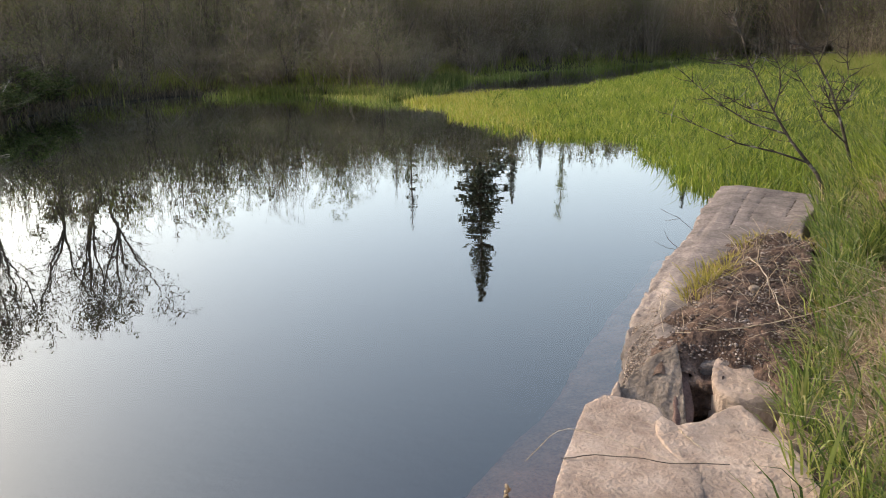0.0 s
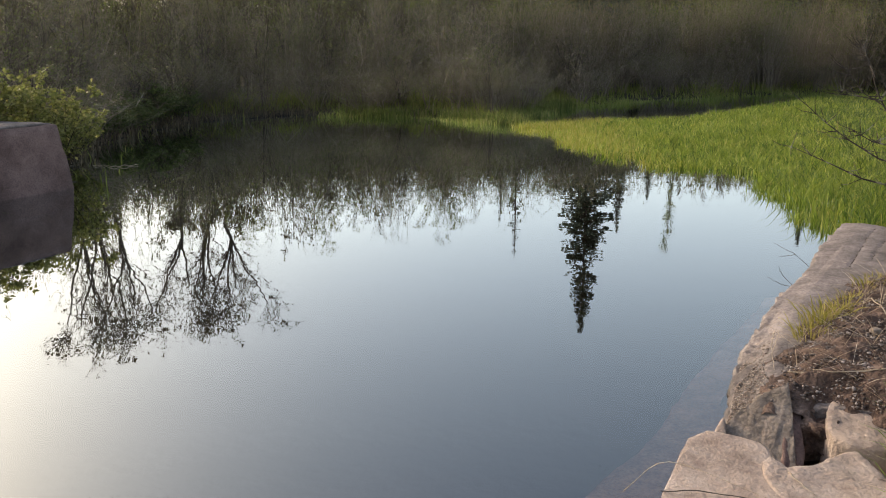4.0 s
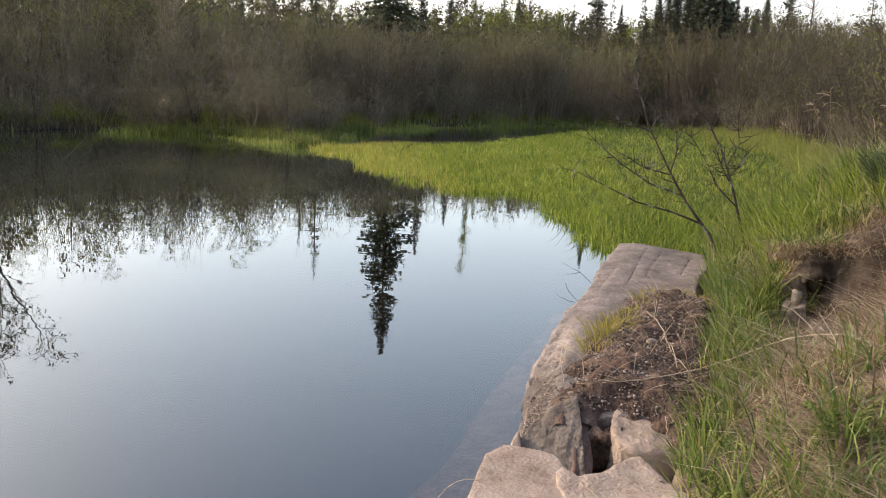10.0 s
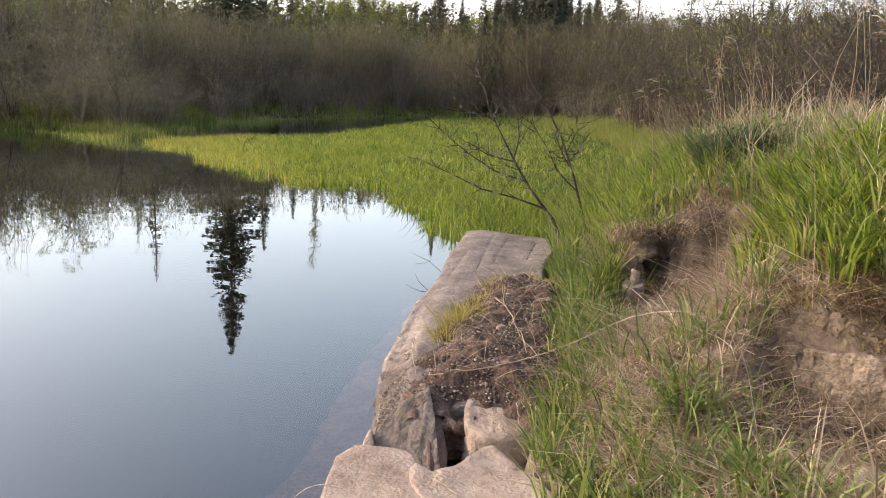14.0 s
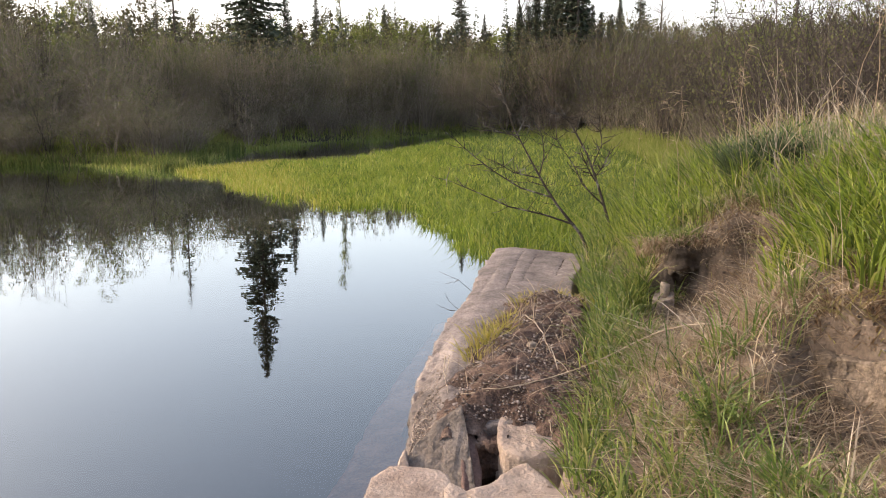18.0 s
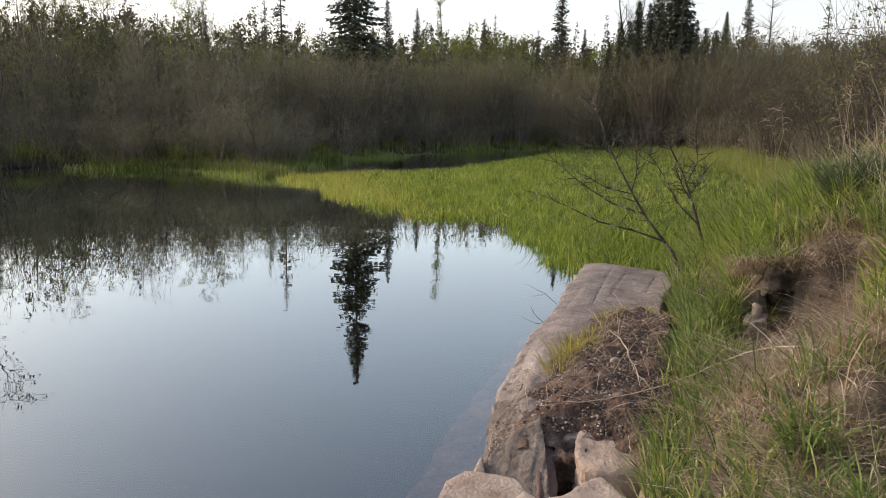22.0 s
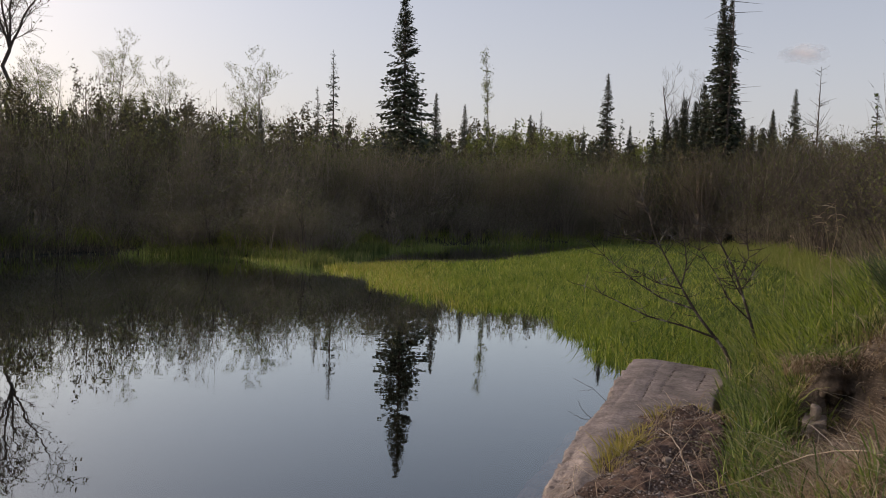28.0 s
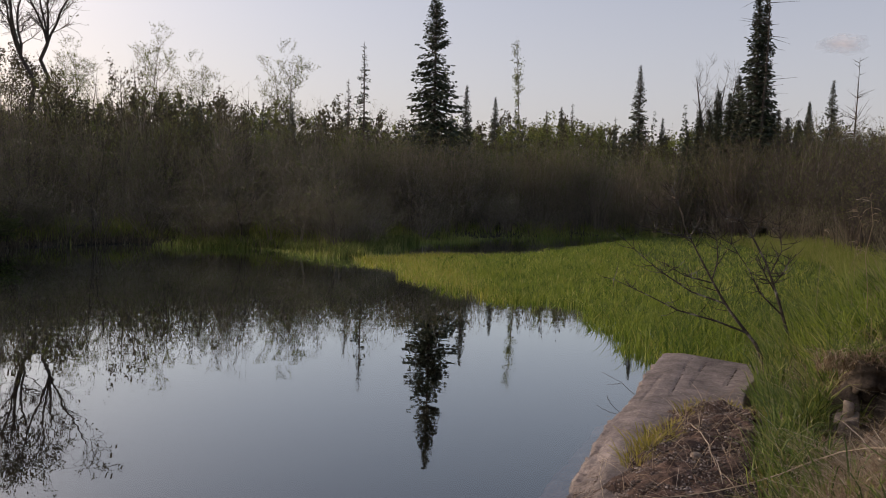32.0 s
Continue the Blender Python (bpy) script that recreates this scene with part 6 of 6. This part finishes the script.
k = ((np.abs(ux - 1.85) > 0.16) | (uy < 6.15)) & (lg.uniform(0, 1, 5200) < 0.25 + 0.75 * (wave(ux, uy, 5.0, 2.0) > -0.1))
thing("clods", pebble_soup(lg, on_land(ux[k], uy[k], -0.002), 0.004, 0.017), M_CLOD, "crumbled tan clods of earth on the torn bank", "soil", kind="stuff")
ux, uy = lg.uniform(1.5, 2.7, 3600), lg.uniform(5.3, 7.1, 3600)
k = ((np.abs(ux - 1.85) > 0.15) | (uy < 6.2)) & (lg.uniform(0, 1, 3600) < 0.2 + 0.5 * (wave(ux, uy, 3.4, 1.2) > 0.0))
n = int(k.sum())
thing("root_fibres", blades(lg, on_land(ux[k], uy[k], 0.006), lg.uniform(0.05, 0.20, n), lg.uniform(0.0025, 0.005, n), lg.uniform(0.5, 2.2, n), lg.uniform(0.4, 1.2, n), lg.normal(-2.2, 0.7, n)), M_RUST,
      "brown roots and fibres trailing down the torn soil", "roots", kind="stuff")
for i in range(24):
    a, h = lg.uniform(0, 6.28), lg.uniform(0.3, 0.75)
    x, y = 3.35 + lg.normal(0, 0.28), 7.0 + lg.normal(0, 0.4)
    z0, b = float(ground_z(x, y)), lg.uniform(0.05, 0.45) * h
    kink = lg.uniform(0.5, 0.8)
    stick("dead_weed", [(x, y, z0 - 0.02), (x + math.cos(a) * b * 0.4, y + math.sin(a) * b * 0.4, z0 + h * kink), (x + math.cos(a) * b, y + math.sin(a) * b, z0 + h * lg.uniform(0.75, 1.0)),
                        (x + math.cos(a) * b * 1.9, y + math.sin(a) * b * 1.9, z0 + h * lg.uniform(0.45, 0.95))], 0.0042, 0.0025, M_WEED,
          "bleached dead weed bent over in a tangle on the crest", category="weed", group="dead weeds on the crest")
for i in range(9):
    a, h = lg.uniform(2.4, 4.0), lg.uniform(0.8, 1.35)
    x, y = lg.uniform(2.6, 4.2), lg.uniform(6.2, 9.4)
    z0, b = float(ground_z(x, y)), lg.uniform(0.1, 0.6)
    stick("dead_weed", [(x, y, z0 - 0.02), (x + math.cos(a) * b * 0.3, y + math.sin(a) * b * 0.3, z0 + h * 0.55), (x + math.cos(a) * b, y + math.sin(a) * b, z0 + h)], 0.0045, 0.002, M_WEED,
          "long bleached dead weed stalk leaning on the crest", category="weed", group="dead weeds on the crest")

for x, y, r, a in ((2.72, 6.35, 0.055, 0.3), (2.95, 6.15, 0.045, 1.4), (2.60, 6.9, 0.05, 2.3)):
    z0 = float(ground_z(x, y)) + 0.13
    stick("curled_stem", [(x + math.cos(a + q * 0.9) * r * (1 + 0.12 * q), y + 0.4 * math.sin(a + q * 0.9) * r, z0 + math.sin(a + q * 0.9) * r * (1 + 0.1 * q) - (0.05 * q if q > 6 else 0)) for q in range(9)], 0.0045, 0.003, M_WEED,
          "pale dead stem curled into a ring on the bank", category="stem", group="curled stems on the bank")

# twigs growing from the wall's foot over the water
for pts in ([(0.16, 8.48, 0.20), (0.02, 8.50, 0.33), (-0.20, 8.55, 0.42)], [(0.02, 8.50, 0.33), (-0.14, 8.48, 0.30)], [(0.03, 7.85, 0.15), (-0.10, 7.86, 0.28), (-0.13, 7.9, 0.34)], [(0.03, 7.85, 0.15), (-0.12, 7.8, 0.20), (-0.22, 7.8, 0.25)]):
    stick("twig", pts, 0.005, 0.002, M_BARK, "thin dark twig reaching out over the water", group="twigs over the water")
stick("cattail_stub", [(-0.78, 3.34, -0.2), (-0.78, 3.34, 0.02), (-0.775, 3.34, 0.10)], 0.012, 0.018, M_STRAW, "broken pale cattail stub at the water's edge", category="cattail")

# ---------------------------------------------------------------- bare sapling at the end of the slab
def limb(points, r0, r1, k=9):
    P = np.array(points, float)
    t, s = np.linspace(0, 1, k), np.linspace(0, 1, len(P))
    return np.stack([np.interp(t, s, P[:, c]) for c in range(3)], 1), r0 + (r1 - r0) * t


def bough(outline, r0, r1, drift):
    """A limb drawn in the upright plane y = 9.5, drifting in depth towards its tip."""
    n = len(outline) - 1
    return limb([(x, 9.5 + drift * i / n, z) for i, (x, z) in enumerate(outline)], r0, r1)


left_stem = [bough([(1.62, 0.30), (1.45, 0.71), (1.28, 0.88), (1.12, 1.10), (0.96, 1.37), (0.80, 1.67), (0.67, 1.89), (0.56, 2.24)], 0.021, 0.004, 0.15),
             bough([(1.36, 0.79), (1.03, 0.91), (0.59, 1.02), (0.28, 1.17), (-0.13, 1.35)], 0.012, 0.003, -0.25),
             bough([(1.11, 1.11), (0.74, 1.22), (0.43, 1.41), (0.20, 1.58), (-0.03, 1.78)], 0.010, 0.003, 0.2),
             bough([(0.96, 1.34), (0.66, 1.41), (0.42, 1.55)], 0.008, 0.003, -0.15),
             bough([(0.96, 1.37), (1.02, 1.59), (1.00, 1.85), (0.91, 1.99)], 0.009, 0.003, 0.2),
             bough([(0.74, 1.78), (0.52, 1.92), (0.34, 2.16)], 0.006, 0.002, -0.2),
             bough([(0.62, 2.08), (0.52, 2.30), (0.45, 2.46)], 0.006, 0.003, 0.1),
             bough([(0.70, 1.86), (0.80, 2.04), (0.85, 2.19)], 0.006, 0.003, 0.15),
             bough([(0.72, 1.84), (0.37, 1.90), (0.26, 1.94)], 0.006, 0.002, -0.1)]
right_stem = [bough([(1.86, 0.55), (1.75, 0.97), (1.65, 1.28), (1.53, 1.60), (1.34, 1.95), (1.18, 2.17), (1.02, 2.46)], 0.019, 0.004, 0.1),
              bough([(1.73, 1.01), (1.47, 1.25), (1.33, 1.52), (1.12, 1.80)], 0.009, 0.003, -0.25),
              bough([(1.62, 1.30), (1.52, 1.45), (1.41, 1.68)], 0.008, 0.004, -0.15),
              bough([(1.58, 1.48), (1.70, 1.72), (1.68, 2.02)], 0.007, 0.002, 0.2),
              bough([(1.38, 1.88), (1.46, 2.10), (1.42, 2.38)], 0.006, 0.002, 0.15),
              bough([(1.33, 1.97), (1.18, 2.08), (1.08, 2.09)], 0.006, 0.003, -0.1),
              bough([(1.63, 1.37), (1.74, 1.51), (1.80, 1.64)], 0.007, 0.003, 0.1)]
M_LICHEN = surface("lichened_bark", [(0.42, (0.050, 0.040, 0.032)), (0.56, (0.085, 0.070, 0.056)), (0.66, (0.30, 0.285, 0.25))], 7.0, 0.9, bump=0.4, bump_scale=60)
sap = left_stem + right_stem
tw, tr = [], []
tg = np.random.default_rng(83)
for P, r in sap:
    for i in range(17):
        j = tg.integers(2, 9)
        d = tg.normal(size=3) * [1, 0.7, 0.5] + [-0.3, 0, 0.5]
        d /= np.linalg.norm(d)
        L = tg.uniform(0.08, 0.30)
        tw.append([P[j], P[j] + d * L * 0.6, P[j] + d * L + [0, 0, 0.03]])
        tr.append([0.005, 0.0038, 0.002])
sapling = empty("sapling", pose(0, 0, 0), "leafless grey sapling leaning over the sedge", "sapling")
for i, (P, r) in enumerate(sap):
    part("stem" if i in (0, len(left_stem)) else "branch", tubes([P], [r * 1.12], 5), M_LICHEN, sapling)
for P, r in zip(tw, tr):
    part("twig", tubes([P], [r], 3), M_LICHEN, sapling)

# weeds and forbs on the bank
def weed(at, h, spread, mat, label, gen, nleaf, leaf):
    st, lv = shrub_soup(gen, h, spread, 16, 6, leaf, nleaf, 0.006, 0.9, 0)
    e = empty("weed", pose(*at), label, "weed")
    part("stalk", st, M_GRASS, e)
    part("foliage", lv, mat, e)


M_SAGE = foliage("blue_green_weed", [(0.0, (0.036, 0.056, 0.024)), (0.6, (0.075, 0.110, 0.048)), (1.0, (0.18, 0.22, 0.11))], 0.35)
wg = np.random.default_rng(91)
sx, sy = wg.uniform(2.35, 3.4, 170), wg.uniform(7.0, 8.2, 170)
k = ((sx - 2.88) / 0.36) ** 2 + ((sy - 7.6) / 0.44) ** 2 < wg.uniform(0.3, 1.1, 170)
thing("feathery_weed", join(tufts(wg, on_land(sx[k], sy[k]), 46, 0.26, 0.56, 0.005, 0.010, (0.05, 0.7), (0.2, 0.9), 0.12),
                            leaves(wg, np.repeat(on_land(sx[k], sy[k]), 30, 0) + wg.normal(0, 0.09, (30 * int(k.sum()), 3)) + [0, 0, 0.26], 0.03)), M_SAGE,
      "feathery blue-green weeds in a dense clump on the bank", "weeds", kind="stuff")
weed((1.18, 5.75, 0.40), 0.22, 0.14, M_GRASS, "small leafy weed in the ditch", wg, 700, 0.022)
weed((1.76, 6.42, float(ground_z(1.76, 6.42))), 0.10, 0.12, M_GRASS, "small leafy weed above the hollow", wg, 500, 0.022)
weed((1.22, 3.6, float(ground_z(1.22, 3.6))), 0.16, 0.16, M_GRASS, "small leafy weed on the slope", wg, 700, 0.022)
weed((1.30, 2.7, float(ground_z(1.30, 2.7))), 0.16, 0.20, M_GRASS, "small leafy weed on the slope", wg, 700, 0.022)

# leafy bush behind the far abutment
bst, blv = shrub_soup(np.random.default_rng(95), 2.3, 1.1, 40, 14, 0.09, 7000, 0.012)
for x, y, s, a in ((-14.2, 11.7, 0.95, 0), (-14.9, 10.2, 1.05, 120), (-15.9, 13.6, 0.6, 200)):
    e = empty("leafy_bush", pose(x, y, float(ground_z(x, y)) - 0.05, 0, 0, a) @ Matrix.Diagonal((s, s, s, 1)), "bush in fresh yellow-green leaf beside the old abutment", "bush", "bushes by the abutment")
    part("stemwork", bst, M_WILLOW, e)
    part("foliage", blv, M_LEAF_BUSH, e)
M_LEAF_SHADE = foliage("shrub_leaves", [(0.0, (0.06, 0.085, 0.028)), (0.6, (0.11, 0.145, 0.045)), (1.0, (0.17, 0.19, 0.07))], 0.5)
shore_bush = None
for x, y, s, a in ((-19.6, 19.6, 0.62, 40), (-20.5, 21.2, 0.7, 160), (-21.1, 23.0, 0.66, 280), (-18.9, 17.9, 0.5, 90)):
    m = pose(x, y, float(ground_z(x, y)) - 0.05, 0, 0, a) @ Matrix.Diagonal((s * 1.3, s * 1.3, s, 1))
    if shore_bush is None:
        shore_bush = empty("leafy_bush", m, "low green bush hanging over the far water's edge", "bush", "low bushes on the far shore")
        part("stemwork", bst, M_WILLOW, shore_bush)
        part("foliage", blv, M_LEAF_SHADE, shore_bush)
    else:
        copy_thing(shore_bush, pose(0, 0, 0)).matrix_basis = m
stick("drift_stick", [(-14.05, 13.05, 0.012), (-13.86, 13.26, 0.03), (-13.70, 13.55, 0.012)], 0.016, 0.012, M_STICK, "pale driftwood stick floating on the pond", category="stick")
stick("drift_stick", [(-14.6, 13.1, 0.012), (-14.4, 13.2, 0.02), (-14.2, 13.2, 0.012)], 0.012, 0.008, M_STICK, "thin driftwood floating by the bush", category="stick")

# long arching sedge in front of the slab's end
k = 1900
ax, ay = bg_rng.uniform(-1.0, 2.6, k), bg_rng.uniform(10.9, 15.2, k)
ok = inside(REEDS, ax, ay + 0.25)
ax, ay = ax[ok], ay[ok]
k = len(ax)
thing("arching_sedge", blades(bg_rng, np.stack([ax, ay, np.full(k, -0.05)], 1), bg_rng.uniform(0.28, 0.60, k), bg_rng.uniform(0.008, 0.014, k), bg_rng.uniform(0.1, 0.6, k), bg_rng.uniform(0.3, 0.95, k)), M_REED,
      "long arching sedge leaves at the water's edge", "sedge", kind="stuff")
k = 4200
ux, uy = bg_rng.uniform(2.0, 9, k), bg_rng.uniform(10.5, 45, k)
us = shore(ux, uy)
ok = (us > -0.9) & (us < 2.2)
ux, uy = ux[ok], uy[ok]
k = len(ux)
thing("marsh_grass", tufts(bg_rng, np.stack([ux, uy, np.maximum(ground_z(ux, uy), -0.04)], 1), 14, 0.35, 0.75, 0.012, 0.022, (0.05, 0.45), (0.1, 0.8), 0.10, plain=True), M_FRINGE,
      "tall dull green grass between sedge and willows", "grass", kind="stuff")

# drooping roots and dead grass over the lip of the hollow
hg = np.random.default_rng(103)
hx = hg.uniform(1.5, 2.4, 900)
hang = np.stack([hx, 6.47 - 0.25 * (hx - 1.9) + hg.uniform(0, 0.12, 900), 1.06 + 0.1 * (hx - 1.9) + hg.uniform(-0.07, 0.04, 900)], 1)
thing("hanging_grass", blades(hg, hang, hg.uniform(0.06, 0.20, 900), hg.uniform(0.004, 0.008, 900), hg.uniform(0.5, 1.3, 900), hg.uniform(0.8, 1.7, 900), hg.normal(-1.7, 0.6, 900)), M_STRAW,
      "dead grass and roots hanging over the hollow", "dead grass", kind="stuff")
lipg = np.stack([hg.uniform(1.6, 2.3, 26), hg.uniform(6.5, 6.8, 26), hg.uniform(1.06, 1.10, 26)], 1)
thing("lip_grass", tufts(hg, lipg, 16, 0.10, 0.26, 0.006, 0.011, (0.1, 0.7), (0.2, 0.9), 0.06), M_GRASS,
      "green grass rooted in the turf above the hollow", "grass", kind="stuff")

jx, jy = hg.uniform(1.34, 1.53, 44), hg.uniform(6.22, 6.62, 44)
thing("jamb_grass", tufts(hg, on_land(jx, jy), 13, 0.14, 0.36, 0.006, 0.012, (0.05, 0.6), (0.2, 0.9), 0.07), M_GRASS,
      "fresh grass growing beside the hollow's stones", "grass", kind="stuff")

thing("turf_lip", lump((0.28, 0.20, 0.10), 0.05, 0.02, lambda V: V + np.stack([V[:, 0] * 0 + 2.02, 6.62 - 0.25 * V[:, 0] + 0.04 * np.sin(V[:, 0] * 9), V[:, 0] * 0.10 + 0.975], 1), 0.09, 9.0, 73.0), M_SOIL,
      "overhanging lip of rooty turf above the hollow", "turf", smooth=True)

# dead straw matted over the slope, combed downhill
tm = np.random.default_rng(109)
qx, qy = tm.uniform(1.15, 3.6, 30000), tm.uniform(2.1, 8.6, 30000)
qk = (shore(qx, qy) > 0.22 + 0.35 * tm.uniform(0, 1, 30000)) & (tm.uniform(0, 1, 30000) < (1 - bare(qx, qy) * np.where(qy > 4.7, 0.88 * (qx < 2.3), 0.7 * (qy < 4.15))) * (np.where(qy < 4.7, 0.36, 0.22) + 0.4 * (wave(qx, qy, 2.6, 4.0) > -0.1)) * (1 - 0.7 * np.exp(-(((qx - 1.88) / 0.45) ** 4 + ((qy - 2.98) / 0.45) ** 4)))) & ~((abs(qx - 1.85) < 0.2) & (abs(qy - 6.4) < 0.3))
qx, qy = qx[qk], qy[qk]
k = len(qx)
thing("straw_mat", blades(tm, on_land(qx, qy, 0.012), tm.uniform(0.05, 0.17, k), tm.uniform(0.003, 0.008, k), tm.uniform(0.6, 2.8, k), tm.uniform(0.3, 1.0, k), tm.normal(3.6, 2.0, k), True), M_STRAW,
      "matted tan dead grass combed down the slope", "dead grass", kind="stuff")

sx, sy = tm.uniform(0.9, 1.95, 6500), tm.uniform(2.6, 5.6, 6500)
sk = (shore(sx, sy) > 0.12) & (tm.uniform(0, 1, 6500) < 0.45 + 0.55 * (wave(sx, sy, 4.4, 1.0) > -0.2))
sx, sy = sx[sk], sy[sk]
k = len(sx)
thing("ditch_straw", blades(tm, on_land(sx, sy, 0.008), tm.uniform(0.05, 0.17, k), tm.uniform(0.003, 0.007, k), tm.uniform(0.8, 3.0, k), tm.uniform(0.4, 1.0, k), None, True), M_STRAW,
      "flattened tan straw between ditch and boulder", "dead grass", kind="stuff")

# longer single dead stems strewn over the slope
sx, sy = tm.uniform(1.0, 3.2, 300), tm.uniform(2.1, 7.6, 300)
sk = (shore(sx, sy) > 0.2) & ~((abs(sx - 1.85) < 0.2) & (abs(sy - 6.4) < 0.3))
sx, sy = sx[sk], sy[sk]
k = len(sx)
thing("strewn_stems", blades(tm, on_land(sx, sy, 0.02), tm.uniform(0.15, 0.36, k), tm.uniform(0.004, 0.008, k), tm.uniform(0.5, 1.6, k), tm.uniform(0.7, 1.1, k), tm.normal(3.6, 1.4, k)), M_BLEACHED,
      "long bleached dead stems strewn over the eroded slope", "dead grass", kind="stuff")

# one small soft cloud low over the woods
M_CLOUD, cn, cl, c_out = nodes_of("cloud_veil")
c_dif, c_tra, c_see = cn.new("ShaderNodeBsdfDiffuse"), cn.new("ShaderNodeBsdfTranslucent"), cn.new("ShaderNodeBsdfTransparent")
c_dif.inputs["Color"].default_value = c_tra.inputs["Color"].default_value = (0.98, 0.95, 0.96, 1)
c_half, c_veil = cn.new("ShaderNodeMixShader"), cn.new("ShaderNodeMixShader")
c_half.inputs["Fac"].default_value = 0.5
c_tex, c_map, c_len, c_noise, c_sum, c_fade = (cn.new("ShaderNodeTexCoord"), cn.new("ShaderNodeMapping"), cn.new("ShaderNodeVectorMath"), cn.new("ShaderNodeTexNoise"), cn.new("ShaderNodeMath"), cn.new("ShaderNodeMapRange"))
c_map.inputs["Scale"].default_value = (1 / 27.0, 1 / 27.0, 1 / 12.0)
c_len.operation = "LENGTH"
c_noise.inputs["Scale"].default_value, c_noise.inputs["Detail"].default_value = 1.9, 5
c_sum.operation = "MULTIPLY_ADD"
c_sum.inputs[1].default_value = 1.1
c_fade.inputs["From Min"].default_value, c_fade.inputs["From Max"].default_value = 1.5, 0.65
c_fade.inputs["To Min"].default_value, c_fade.inputs["To Max"].default_value = 0.0, 0.72
cl.new(c_tex.outputs["Object"], c_map.inputs["Vector"])
cl.new(c_map.outputs[0], c_len.inputs[0])
cl.new(c_map.outputs[0], c_noise.inputs["Vector"])
cl.new(c_noise.outputs["Fac"], c_sum.inputs[0])
cl.new(c_len.outputs["Value"], c_sum.inputs[2])
cl.new(c_sum.outputs[0], c_fade.inputs["Value"])
cl.new(c_fade.outputs[0], c_veil.inputs["Fac"])
cl.new(c_dif.outputs[0], c_half.inputs[1])
cl.new(c_tra.outputs[0], c_half.inputs[2])
cl.new(c_see.outputs[0], c_veil.inputs[1])
cl.new(c_half.outputs[0], c_veil.inputs[2])
cl.new(c_veil.outputs[0], c_out.inputs["Surface"])
cu, cv = np.meshgrid(np.linspace(-42, 42, 29), np.linspace(-20, 20, 15), indexing="ij")
ci = np.arange(cu.size).reshape(cu.shape)
cloud = thing("cloud", (np.stack([cu, 6 * np.sin(cu * 0.09) + 3 * np.cos(cv * 0.2), cv], 2).reshape(-1, 3), [np.stack([ci[:-1, :-1], ci[1:, :-1], ci[1:, 1:], ci[:-1, 1:]], 2).reshape(-1, 4)]), M_CLOUD,
              "small pale grey cloud low in the sky", "cloud", kind="stuff", smooth=True)
cloud.matrix_world = pose(195, 878, 160, 0, 0, -12)
